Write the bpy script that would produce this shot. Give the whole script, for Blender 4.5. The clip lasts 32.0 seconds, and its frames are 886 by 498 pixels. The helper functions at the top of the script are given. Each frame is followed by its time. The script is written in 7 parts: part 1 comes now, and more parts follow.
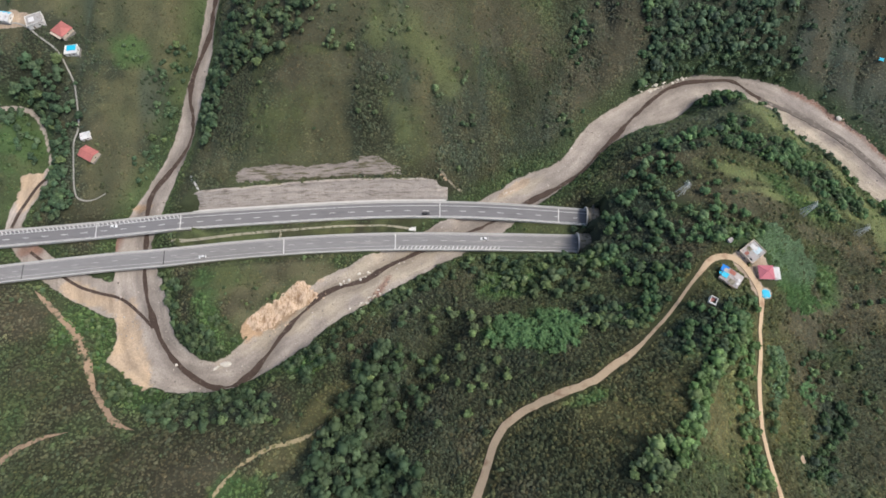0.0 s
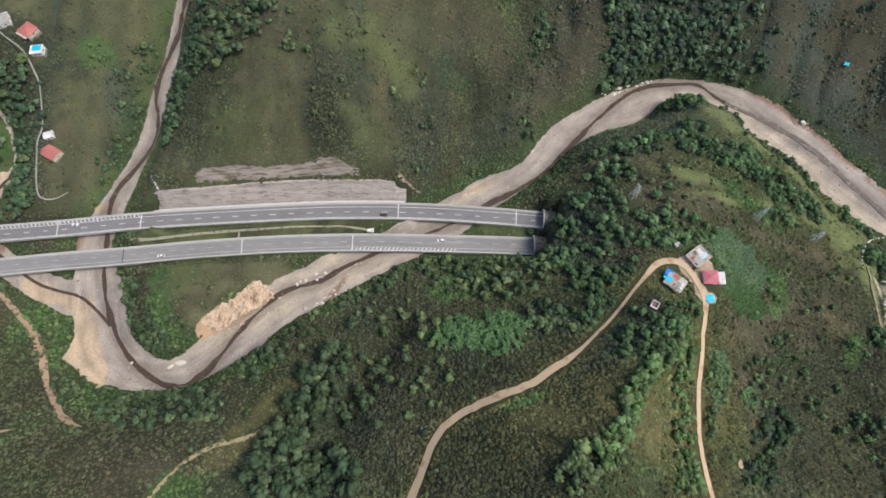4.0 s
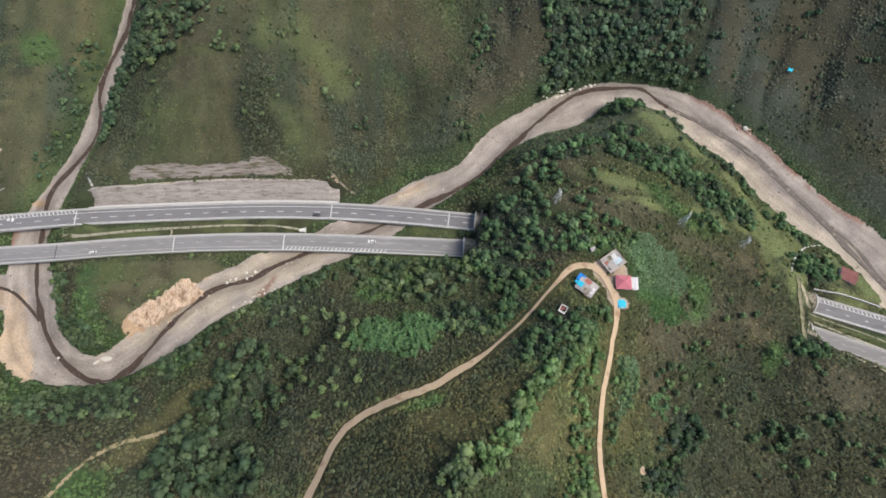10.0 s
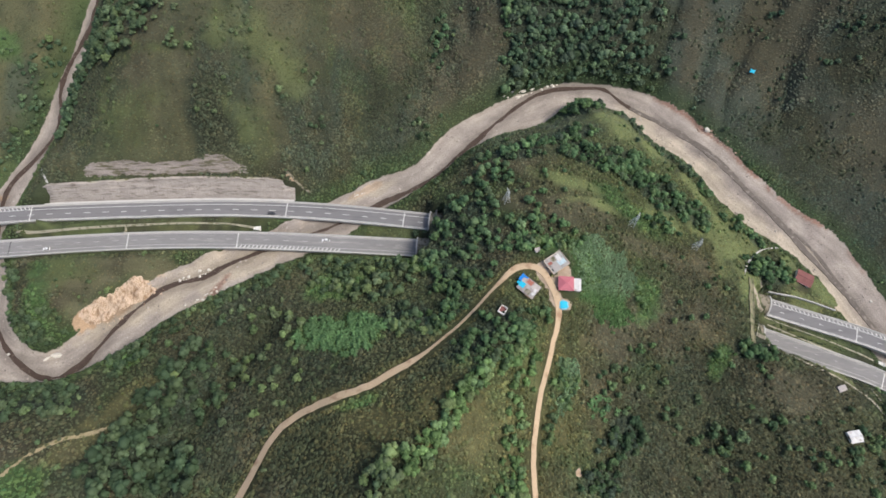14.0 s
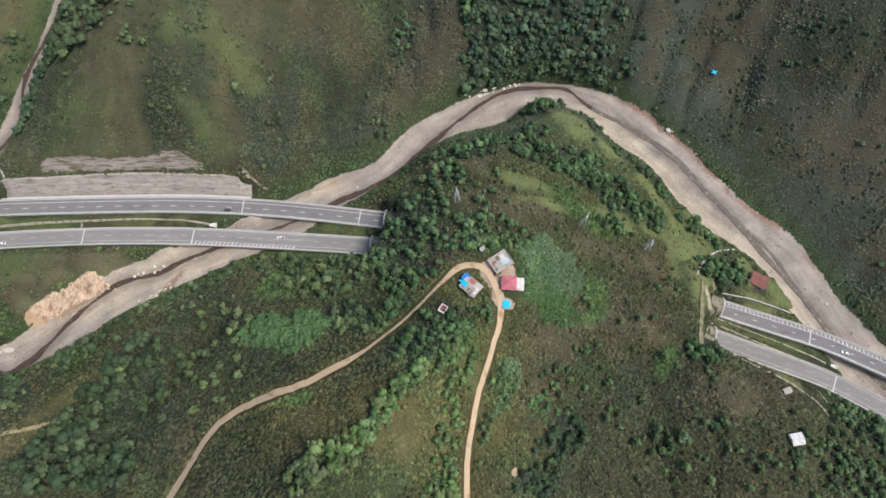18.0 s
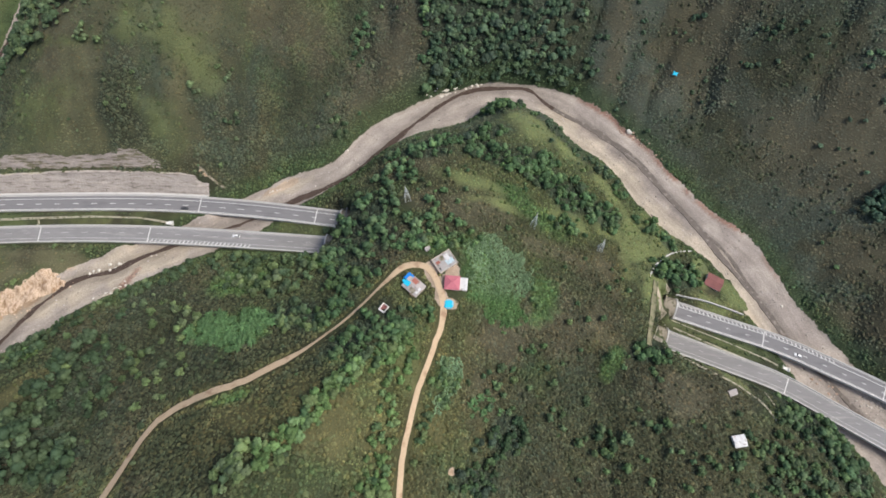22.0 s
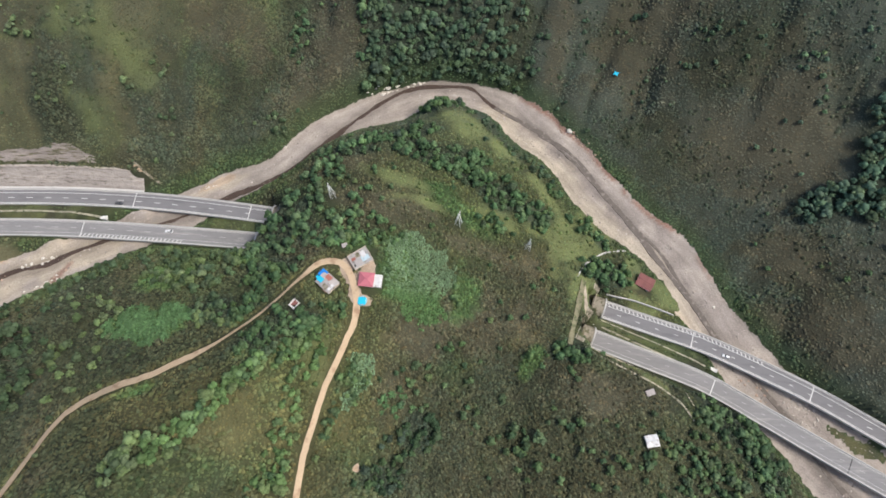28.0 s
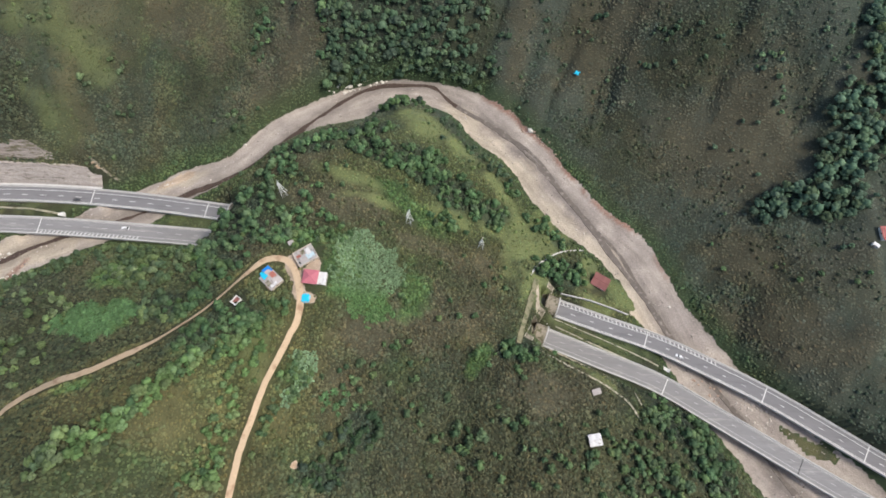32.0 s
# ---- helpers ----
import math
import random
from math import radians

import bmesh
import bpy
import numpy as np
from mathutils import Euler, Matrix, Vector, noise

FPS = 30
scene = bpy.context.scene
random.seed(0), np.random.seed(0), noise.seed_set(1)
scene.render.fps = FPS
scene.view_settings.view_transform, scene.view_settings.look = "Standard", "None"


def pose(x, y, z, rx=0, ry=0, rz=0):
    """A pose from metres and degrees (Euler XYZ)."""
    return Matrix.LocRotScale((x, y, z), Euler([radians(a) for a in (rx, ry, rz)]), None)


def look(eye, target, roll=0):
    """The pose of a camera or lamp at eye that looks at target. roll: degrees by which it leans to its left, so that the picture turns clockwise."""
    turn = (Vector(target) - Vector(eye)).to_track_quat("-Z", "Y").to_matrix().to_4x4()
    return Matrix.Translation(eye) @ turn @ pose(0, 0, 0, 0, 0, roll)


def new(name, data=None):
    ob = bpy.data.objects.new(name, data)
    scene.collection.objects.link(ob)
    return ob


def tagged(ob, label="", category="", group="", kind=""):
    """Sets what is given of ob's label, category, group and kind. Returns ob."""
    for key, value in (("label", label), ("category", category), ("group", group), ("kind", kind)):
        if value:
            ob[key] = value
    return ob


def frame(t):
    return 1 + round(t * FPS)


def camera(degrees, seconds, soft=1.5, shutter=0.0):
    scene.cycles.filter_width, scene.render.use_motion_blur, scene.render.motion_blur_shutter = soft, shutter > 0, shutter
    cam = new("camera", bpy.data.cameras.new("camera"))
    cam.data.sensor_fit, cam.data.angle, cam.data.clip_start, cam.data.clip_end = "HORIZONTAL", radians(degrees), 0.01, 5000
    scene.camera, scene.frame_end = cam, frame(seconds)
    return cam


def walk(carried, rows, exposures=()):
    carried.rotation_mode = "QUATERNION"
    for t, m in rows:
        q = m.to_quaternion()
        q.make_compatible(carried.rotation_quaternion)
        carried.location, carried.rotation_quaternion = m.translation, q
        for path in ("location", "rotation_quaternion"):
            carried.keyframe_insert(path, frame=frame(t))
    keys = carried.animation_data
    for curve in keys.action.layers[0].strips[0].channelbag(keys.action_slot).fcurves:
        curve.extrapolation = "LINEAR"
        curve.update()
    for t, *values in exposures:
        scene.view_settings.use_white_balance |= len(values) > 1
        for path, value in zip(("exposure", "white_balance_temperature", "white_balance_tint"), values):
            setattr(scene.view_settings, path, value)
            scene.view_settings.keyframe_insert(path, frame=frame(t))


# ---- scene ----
import collections
cam = camera(82.0, 32.0, soft=1.7)
METRES, EYE, TILT, LEAN, TURN = 240.0, 305.0, -70.0, 0.0, 0.0
ROWS = [
    (0.0, 0.0, 0.0, 0.0, 0.0, 0.0, -0.0),
    (0.5, 0.0153, -0.0008, 0.0008, 0.08, 0.02, -0.1),
    (1.0, 0.0309, -0.0015, 0.0014, 0.16, 0.02, -0.16),
    (1.5, 0.0464, -0.0024, 0.0021, 0.22, -0.0, -0.2),
    (2.0, 0.0625, -0.0032, 0.0027, 0.29, -0.01, -0.24),
    (2.5, 0.0784, -0.0041, 0.0037, 0.35, -0.03, -0.32),
    (3.0, 0.0941, -0.0049, 0.0047, 0.4, -0.05, -0.41),
    (3.5, 0.1099, -0.0056, 0.0056, 0.45, -0.08, -0.47),
    (5.5, 0.1738, -0.0073, 0.0083, 0.65, -0.06, -0.78),
    (6.0, 0.1912, -0.0075, 0.009, 0.71, -0.07, -0.88),
    (6.5, 0.2062, -0.0077, 0.0096, 0.74, -0.08, -0.92),
    (7.0, 0.224, -0.0076, 0.0102, 0.79, -0.08, -1.0),
    (7.5, 0.2386, -0.0074, 0.011, 0.83, -0.08, -1.06),
    (8.0, 0.2559, -0.007, 0.0116, 0.85, -0.08, -1.14),
    (8.5, 0.2708, -0.007, 0.0128, 0.88, -0.11, -1.21),
    (9.0, 0.2887, -0.0065, 0.0128, 0.95, -0.09, -1.26),
    (9.5, 0.3037, -0.0059, 0.0133, 0.98, -0.11, -1.33),
    (10.0, 0.3208, -0.0052, 0.0138, 1.02, -0.11, -1.41),
    (10.5, 0.3357, -0.0047, 0.0144, 1.04, -0.13, -1.49),
    (11.0, 0.3528, -0.004, 0.0153, 1.1, -0.13, -1.58),
    (11.5, 0.3673, -0.0034, 0.016, 1.09, -0.13, -1.64),
    (12.0, 0.3845, -0.0025, 0.0163, 1.15, -0.13, -1.7),
    (12.5, 0.3991, -0.0017, 0.0169, 1.16, -0.15, -1.73),
    (13.0, 0.4156, -0.0009, 0.0174, 1.18, -0.17, -1.8),
    (13.5, 0.4298, -0.0002, 0.0179, 1.19, -0.19, -1.83),
    (14.0, 0.4465, 0.0006, 0.0187, 1.21, -0.21, -1.88),
    (14.5, 0.4607, 0.0011, 0.0193, 1.22, -0.22, -1.97),
    (16.5, 0.5224, 0.0025, 0.0206, 1.29, -0.28, -2.25),
    (17.0, 0.539, 0.0028, 0.0211, 1.32, -0.3, -2.28),
    (17.5, 0.553, 0.0031, 0.0218, 1.32, -0.32, -2.32),
    (18.0, 0.5697, 0.0035, 0.0218, 1.38, -0.31, -2.41),
    (18.5, 0.5838, 0.0039, 0.0223, 1.4, -0.32, -2.44),
    (19.0, 0.6001, 0.0043, 0.0227, 1.42, -0.33, -2.5),
    (19.5, 0.6141, 0.0045, 0.0232, 1.43, -0.33, -2.57),
    (20.0, 0.6305, 0.0048, 0.0239, 1.46, -0.32, -2.64),
    (20.5, 0.6448, 0.0048, 0.025, 1.48, -0.32, -2.67),
    (21.0, 0.6613, 0.0049, 0.0256, 1.53, -0.31, -2.76),
    (21.5, 0.6753, 0.005, 0.0264, 1.55, -0.32, -2.8),
    (22.0, 0.6921, 0.0052, 0.0265, 1.55, -0.31, -2.81),
    (22.5, 0.7067, 0.0054, 0.0273, 1.55, -0.34, -2.86),
    (23.0, 0.7228, 0.0055, 0.0277, 1.57, -0.34, -2.92),
    (23.5, 0.7372, 0.0058, 0.0279, 1.58, -0.35, -2.95),
    (24.0, 0.7537, 0.006, 0.0288, 1.6, -0.37, -2.99),
    (24.5, 0.7684, 0.0062, 0.0288, 1.62, -0.35, -3.07),
    (25.0, 0.7837, 0.0067, 0.0292, 1.63, -0.36, -3.12),
    (25.5, 0.7994, 0.0069, 0.0296, 1.66, -0.36, -3.16),
    (27.5, 0.8618, 0.0092, 0.0293, 1.74, -0.28, -3.34),
    (28.0, 0.8771, 0.0097, 0.0302, 1.76, -0.31, -3.4),
    (28.5, 0.8923, 0.0103, 0.0307, 1.78, -0.31, -3.46),
    (29.0, 0.9078, 0.011, 0.0311, 1.81, -0.29, -3.49),
    (29.5, 0.9231, 0.0115, 0.0317, 1.83, -0.3, -3.5),
    (30.0, 0.9386, 0.0118, 0.0316, 1.85, -0.3, -3.52),
    (30.5, 0.9539, 0.0121, 0.0319, 1.88, -0.28, -3.56),
    (31.0, 0.9689, 0.0127, 0.0318, 1.92, -0.27, -3.62),
    (31.5, 0.9839, 0.013, 0.0316, 1.92, -0.26, -3.67),
    (32.0, 0.9987, 0.0134, 0.0316, 1.94, -0.24, -3.71),
]
walk(cam, [(t, pose(0, 0, EYE, TILT, LEAN, TURN) @ pose(METRES * x, METRES * y, METRES * z, 90 + pitch, roll, yaw)) for t, x, y, z, yaw, pitch, roll in ROWS], [(0.0, 0.06), (10.0, 0.08), (20.0, 0.11), (32.0, 0.17)])

# ---- light: a sun veiled by haze in the east and a bright sky ----
SUN_HEIGHT, SUN_BEARING = radians(56), radians(98)
world = bpy.data.worlds.new("sky")
scene.world = world
world.use_nodes = True
sky = world.node_tree.nodes.new("ShaderNodeTexSky")
sky.sky_type, sky.sun_disc = "NISHITA", False
sky.sun_elevation, sky.sun_rotation = SUN_HEIGHT, SUN_BEARING
sky.air_density, sky.dust_density = 1.0, 3.0
back = world.node_tree.nodes["Background"]
back.inputs["Strength"].default_value = 0.155
world.node_tree.links.new(sky.outputs[0], back.inputs[0])
sun_data = bpy.data.lights.new("sun", "SUN")
sun_data.energy, sun_data.angle, sun_data.color = 2.3, radians(16.0), (1.0, 0.945, 0.84)
sun = new("sun", sun_data)
sun_way = Vector((math.sin(SUN_BEARING) * math.cos(SUN_HEIGHT), math.cos(SUN_BEARING) * math.cos(SUN_HEIGHT), math.sin(SUN_HEIGHT)))
sun.matrix_world = look(sun_way * 900, (0, 0, 0))

# ---- materials ----
def material(name, colour, rough=0.85, grain=1.0, vary=0.25, coarse=12.0, bump=0.0, metal=0.0, attribute="", island=0.0, piece=0.0, stain=None, spec=0.3, thin=0.0, stretch=None, crack=None):
    """Colour with variation at two sizes in metres (grain, coarse), optional colour attribute, per-island and per-piece change, and stains."""
    m = bpy.data.materials.new(name)
    m.use_nodes = True
    nt = m.node_tree
    bsdf = nt.nodes["Principled BSDF"]
    bsdf.inputs["Roughness"].default_value, bsdf.inputs["Metallic"].default_value = rough, metal
    bsdf.inputs["Specular IOR Level"].default_value = spec
    geo = nt.nodes.new("ShaderNodeNewGeometry")

    place = geo.outputs["Position"]
    if stretch:
        st = nt.nodes.new("ShaderNodeVectorMath")
        st.operation = "MULTIPLY"
        nt.links.new(place, st.inputs[0])
        st.inputs[1].default_value = stretch
        place = st.outputs[0]

    def noise_at(size, detail):
        n = nt.nodes.new("ShaderNodeTexNoise")
        n.inputs["Scale"].default_value, n.inputs["Detail"].default_value = 1.0 / size, detail
        nt.links.new(place, n.inputs["Vector"])
        return n.outputs["Fac"]

    def maths(kind, a, b, c=None):
        n = nt.nodes.new("ShaderNodeMath")
        n.operation = kind
        for k, v in enumerate((a, b, c)):
            if v is None:
                continue
            if isinstance(v, (int, float)):
                n.inputs[k].default_value = v
            else:
                nt.links.new(v, n.inputs[k])
        return n.outputs[0]

    fine, broad = noise_at(grain, 5), noise_at(coarse, 4)
    f = maths("MULTIPLY_ADD", fine, 2 * vary, 1 - vary)
    g = maths("MULTIPLY_ADD", broad, 2 * vary, 1 - vary)
    f = maths("MULTIPLY", f, g)
    if island:
        f = maths("MULTIPLY", f, maths("MULTIPLY_ADD", geo.outputs["Random Per Island"], 2 * island, 1 - island))
    if piece:
        info = nt.nodes.new("ShaderNodeObjectInfo")
        f = maths("MULTIPLY", f, maths("MULTIPLY_ADD", info.outputs["Random"], 2 * piece, 1 - piece))
    if attribute:
        a = nt.nodes.new("ShaderNodeAttribute")
        a.attribute_name = attribute
        source = a.outputs["Color"]
    else:
        a = nt.nodes.new("ShaderNodeRGB")
        a.outputs[0].default_value = (*colour, 1)
        source = a.outputs[0]
    if stain:
        s = maths("SUBTRACT", noise_at(stain[1], 6), stain[2])
        s = nt.nodes.new("ShaderNodeMapRange")
        s.inputs["From Min"].default_value, s.inputs["From Max"].default_value = stain[2], stain[2] + 0.15
        nt.links.new(noise_at(stain[1], 6), s.inputs["Value"])
        x = nt.nodes.new("ShaderNodeMix")
        x.data_type = "RGBA"
        nt.links.new(s.outputs["Result"], x.inputs["Factor"])
        nt.links.new(source, x.inputs["A"])
        x.inputs["B"].default_value = (*stain[0], 1)
        source = x.outputs["Result"]
    if crack:
        # dark joints between broken blocks: colour, block size, width of the joint
        bend = nt.nodes.new("ShaderNodeTexNoise")
        bend.inputs["Scale"].default_value, bend.inputs["Detail"].default_value = 0.6 / crack[1], 5
        nt.links.new(place, bend.inputs["Vector"])
        push, cells, gap, x = nt.nodes.new("ShaderNodeVectorMath"), nt.nodes.new("ShaderNodeTexVoronoi"), nt.nodes.new("ShaderNodeMapRange"), nt.nodes.new("ShaderNodeMix")
        push.operation, cells.feature, x.data_type = "MULTIPLY_ADD", "DISTANCE_TO_EDGE", "RGBA"
        nt.links.new(bend.outputs["Color"], push.inputs[0])
        push.inputs[1].default_value = (3.0 * crack[1],) * 3
        nt.links.new(place, push.inputs[2])
        nt.links.new(push.outputs[0], cells.inputs["Vector"])
        cells.inputs["Scale"].default_value = 1.0 / crack[1]
        nt.links.new(cells.outputs["Distance"], gap.inputs["Value"])
        gap.inputs["From Min"].default_value, gap.inputs["From Max"].default_value = crack[2] * 0.3, crack[2]
        nt.links.new(gap.outputs["Result"], x.inputs["Factor"])
        x.inputs["A"].default_value = (*crack[0], 1)
        nt.links.new(source, x.inputs["B"])
        source = x.outputs["Result"]
    scale = nt.nodes.new("ShaderNodeVectorMath")
    scale.operation = "SCALE"
    nt.links.new(source, scale.inputs[0])
    nt.links.new(f, scale.inputs["Scale"])
    nt.links.new(scale.outputs[0], bsdf.inputs["Base Color"])
    if bump:
        b = nt.nodes.new("ShaderNodeBump")
        b.inputs["Strength"].default_value, b.inputs["Distance"].default_value = 0.9, bump
        nt.links.new(fine, b.inputs["Height"])
        nt.links.new(b.outputs[0], bsdf.inputs["Normal"])
    if thin:
        see, both = nt.nodes.new("ShaderNodeBsdfTranslucent"), nt.nodes.new("ShaderNodeMixShader")
        nt.links.new(scale.outputs[0], see.inputs["Color"])
        both.inputs["Fac"].default_value = thin
        nt.links.new(bsdf.outputs[0], both.inputs[1])
        nt.links.new(see.outputs[0], both.inputs[2])
        nt.links.new(both.outputs[0], nt.nodes["Material Output"].inputs["Surface"])
    return m


def ground_material():
    """Plant cover and bare earth, parted by a ragged edge."""
    m = material("ground_cover", (1, 1, 1), 0.95, 0.8, 0.42, 14, 0.35, attribute="cover")
    nt = m.node_tree
    cover = next(n for n in nt.nodes if n.type == "ATTRIBUTE")
    earth, bare = nt.nodes.new("ShaderNodeAttribute"), nt.nodes.new("ShaderNodeAttribute")
    earth.attribute_name, bare.attribute_name = "earth", "bare"
    geo = next(n for n in nt.nodes if n.type == "NEW_GEOMETRY")
    rag = nt.nodes.new("ShaderNodeTexNoise")
    rag.inputs["Scale"].default_value, rag.inputs["Detail"].default_value = 0.28, 7
    nt.links.new(geo.outputs["Position"], rag.inputs["Vector"])
    add = nt.nodes.new("ShaderNodeMath")
    add.operation = "MULTIPLY_ADD"
    nt.links.new(rag.outputs["Fac"], add.inputs[0])
    add.inputs[1].default_value = 0.75
    nt.links.new(bare.outputs["Fac"], add.inputs[2])
    edge = nt.nodes.new("ShaderNodeMapRange")
    edge.inputs["From Min"].default_value, edge.inputs["From Max"].default_value = 0.80, 0.93
    nt.links.new(add.outputs[0], edge.inputs["Value"])
    mix = nt.nodes.new("ShaderNodeMix")
    mix.data_type = "RGBA"
    nt.links.new(edge.outputs["Result"], mix.inputs["Factor"])
    nt.links.new(cover.outputs["Color"], mix.inputs["A"])
    nt.links.new(earth.outputs["Color"], mix.inputs["B"])
    scale = next(n for n in nt.nodes if n.type == "VECT_MATH")
    nt.links.new(mix.outputs["Result"], scale.inputs[0])
    streak = nt.nodes.new("ShaderNodeTexNoise")
    streak.inputs["Scale"].default_value, streak.inputs["Detail"].default_value, streak.inputs["Roughness"].default_value = 1.0, 8, 0.62
    flow, drawn = nt.nodes.new("ShaderNodeAttribute"), nt.nodes.new("ShaderNodeVectorMath")
    flow.attribute_name, drawn.operation = "flow", "MULTIPLY"
    nt.links.new(flow.outputs["Vector"], drawn.inputs[0])
    drawn.inputs[1].default_value = (0.032, 0.20, 1.0)
    nt.links.new(drawn.outputs[0], streak.inputs["Vector"])
    band = nt.nodes.new("ShaderNodeMapRange")
    band.inputs["From Min"].default_value, band.inputs["From Max"].default_value = 0.3, 0.7
    band.inputs["To Min"].default_value, band.inputs["To Max"].default_value = 0.72, 1.20
    nt.links.new(streak.outputs["Fac"], band.inputs["Value"])
    tint = nt.nodes.new("ShaderNodeVectorMath")
    tint.operation = "SCALE"
    nt.links.new(earth.outputs["Color"], tint.inputs[0])
    nt.links.new(band.outputs["Result"], tint.inputs["Scale"])
    nt.links.new(tint.outputs[0], mix.inputs["B"])
    return m


M_GROUND = ground_material()
M_SCRUB = material("scrub_leaves", (1, 1, 1), 0.8, 0.55, 0.46, 20, 0.3, attribute="cover", island=0.25, thin=0.22)
M_LEAF = material("tree_leaves", (0.118, 0.172, 0.092), 0.75, 0.45, 0.40, 9, 0.28, island=0.35, piece=0.35, thin=0.3)
M_LEAF_DEEP = material("deep_leaves", (0.082, 0.122, 0.082), 0.75, 0.45, 0.40, 9, 0.28, island=0.35, piece=0.3, thin=0.3)
M_LEAF_LIGHT = material("light_leaves", (0.185, 0.255, 0.106), 0.75, 0.45, 0.36, 9, 0.28, island=0.3, piece=0.25, thin=0.3)
M_WOODLAND = material("woodland_leaves", (1, 1, 1), 0.78, 0.45, 0.40, 9, 0.28, attribute="cover", island=0.35, thin=0.3)
M_BANANA = material("broad_leaf", (0.108, 0.205, 0.080), 0.55, 0.8, 0.25, 12, 0.1, island=0.3, piece=0.25, thin=0.22)
M_BARK = material("bark", (0.12, 0.095, 0.07), 0.9, 0.3, 0.3, 3, 0.05)
M_ASPHALT = material("asphalt", (0.205, 0.20, 0.203), 0.9, 0.5, 0.13, 5, 0.02, stain=((0.165, 0.16, 0.165), 2.2, 0.55), stretch=(0.12, 1, 1))
M_ASPHALT_OLD = material("worn_asphalt", (0.25, 0.243, 0.24), 0.9, 0.5, 0.17, 5, 0.02, stain=((0.33, 0.315, 0.30), 2.0, 0.56), stretch=(0.12, 1, 1))
M_BARRIER = material("pale_parapet", (0.50, 0.49, 0.475), 0.85, 0.7, 0.10, 6, 0.01, stain=((0.38, 0.365, 0.35), 2.5, 0.56))
# its stain paints both green growth and the shade of crevices
M_ROCK = material("raw_rock", (0.31, 0.268, 0.238), 0.95, 0.5, 0.46, 4.5, 0.25, stain=((0.12, 0.11, 0.065), 2.4, 0.48), stretch=(0.26, 1.3, 2.2))
M_CONCRETE = material("concrete", (0.56, 0.545, 0.52), 0.9, 0.7, 0.14, 7, 0.02, stain=((0.42, 0.40, 0.37), 3.0, 0.58))
M_CONCRETE_DARK = material("weathered_concrete", (0.27, 0.25, 0.225), 0.92, 0.9, 0.2, 6, 0.04, piece=0.07, stain=((0.17, 0.155, 0.135), 2.2, 0.55))
M_SHOTCRETE = material("stained_shotcrete", (0.42, 0.37, 0.33), 0.95, 0.5, 0.36, 5, 0.15, piece=0.05, stain=((0.20, 0.175, 0.14), 1.7, 0.54), stretch=(0.28, 1.2, 2.0))
M_DRAIN = material("mossy_concrete", (0.50, 0.46, 0.36), 0.92, 0.7, 0.2, 4, 0.03, stain=((0.20, 0.19, 0.11), 2.2, 0.52))
M_TERRACE = material("earthy_concrete", (0.30, 0.262, 0.205), 0.95, 0.7, 0.28, 4, 0.1, stain=((0.12, 0.115, 0.065), 1.8, 0.49))
M_PAINT = material("road_paint", (0.72, 0.71, 0.68), 0.7, 0.4, 0.14, 5)
M_PAINT_WORN = material("worn_road_paint", (0.46, 0.45, 0.435), 0.8, 0.4, 0.2, 4)
M_WATER = material("muddy_water", (0.078, 0.056, 0.045), 0.65, 2.0, 0.25, 9, 0.05, spec=0.1, stain=((0.2, 0.165, 0.14), 2.5, 0.60))
M_WATER_PALE = material("silty_water", (0.155, 0.132, 0.115), 0.7, 2.0, 0.22, 9, 0.05, spec=0.1, stain=((0.30, 0.26, 0.225), 2.5, 0.55))
M_BOULDER = material("pale_boulder", (0.66, 0.62, 0.55), 0.9, 0.5, 0.14, 4, 0.04)
M_STONE = material("river_stone", (0.45, 0.40, 0.35), 0.9, 0.4, 0.25, 4, 0.05, piece=0.25)
M_CLIFF = material("tan_cliff_rock", (0.60, 0.46, 0.34), 0.95, 0.5, 0.3, 4, 0.4, stain=((0.27, 0.175, 0.105), 1.7, 0.50), stretch=(1.0, 0.42, 0.5), crack=((0.40, 0.27, 0.17), 2.4, 0.05))
M_REDSTONE = material("reddish_rubble", (0.36, 0.26, 0.2), 0.95, 0.5, 0.25, 4, 0.08, piece=0.3)
M_DIRT = material("dirt_track", (0.54, 0.405, 0.27), 0.95, 0.8, 0.16, 9, 0.04, stain=((0.36, 0.235, 0.15), 5.0, 0.55))
M_REDDIRT = material("reddish_earth", (0.38, 0.265, 0.18), 0.95, 0.8, 0.2, 6, 0.05, stain=((0.12, 0.115, 0.07), 3.5, 0.50))
M_PALEDIRT = material("pale_track", (0.36, 0.345, 0.31), 0.95, 0.8, 0.16, 6, 0.03)
M_GRASSPATH = material("grassy_path", (0.38, 0.31, 0.185), 0.95, 0.8, 0.2, 6, 0.03, stain=((0.15, 0.15, 0.06), 2.0, 0.52))
M_DITCH = material("grassed_ditch", (0.25, 0.23, 0.145), 0.95, 0.8, 0.3, 5, 0.1, stain=((0.11, 0.13, 0.06), 2.4, 0.5))
M_RUST = material("rusty_roof", (0.36, 0.13, 0.10), 0.7, 0.7, 0.2, 3, 0.01, piece=0.12)
M_PINK = material("faded_pink_roof", (0.52, 0.165, 0.20), 0.7, 0.7, 0.12, 3, 0.01, piece=0.08)
M_REDROOF = material("red_tile_roof", (0.48, 0.17, 0.15), 0.75, 0.5, 0.18, 3, 0.02, piece=0.1)
M_BROWNROOF = material("brown_red_roof", (0.24, 0.10, 0.092), 0.8, 0.5, 0.16, 3, 0.02, piece=0.08)
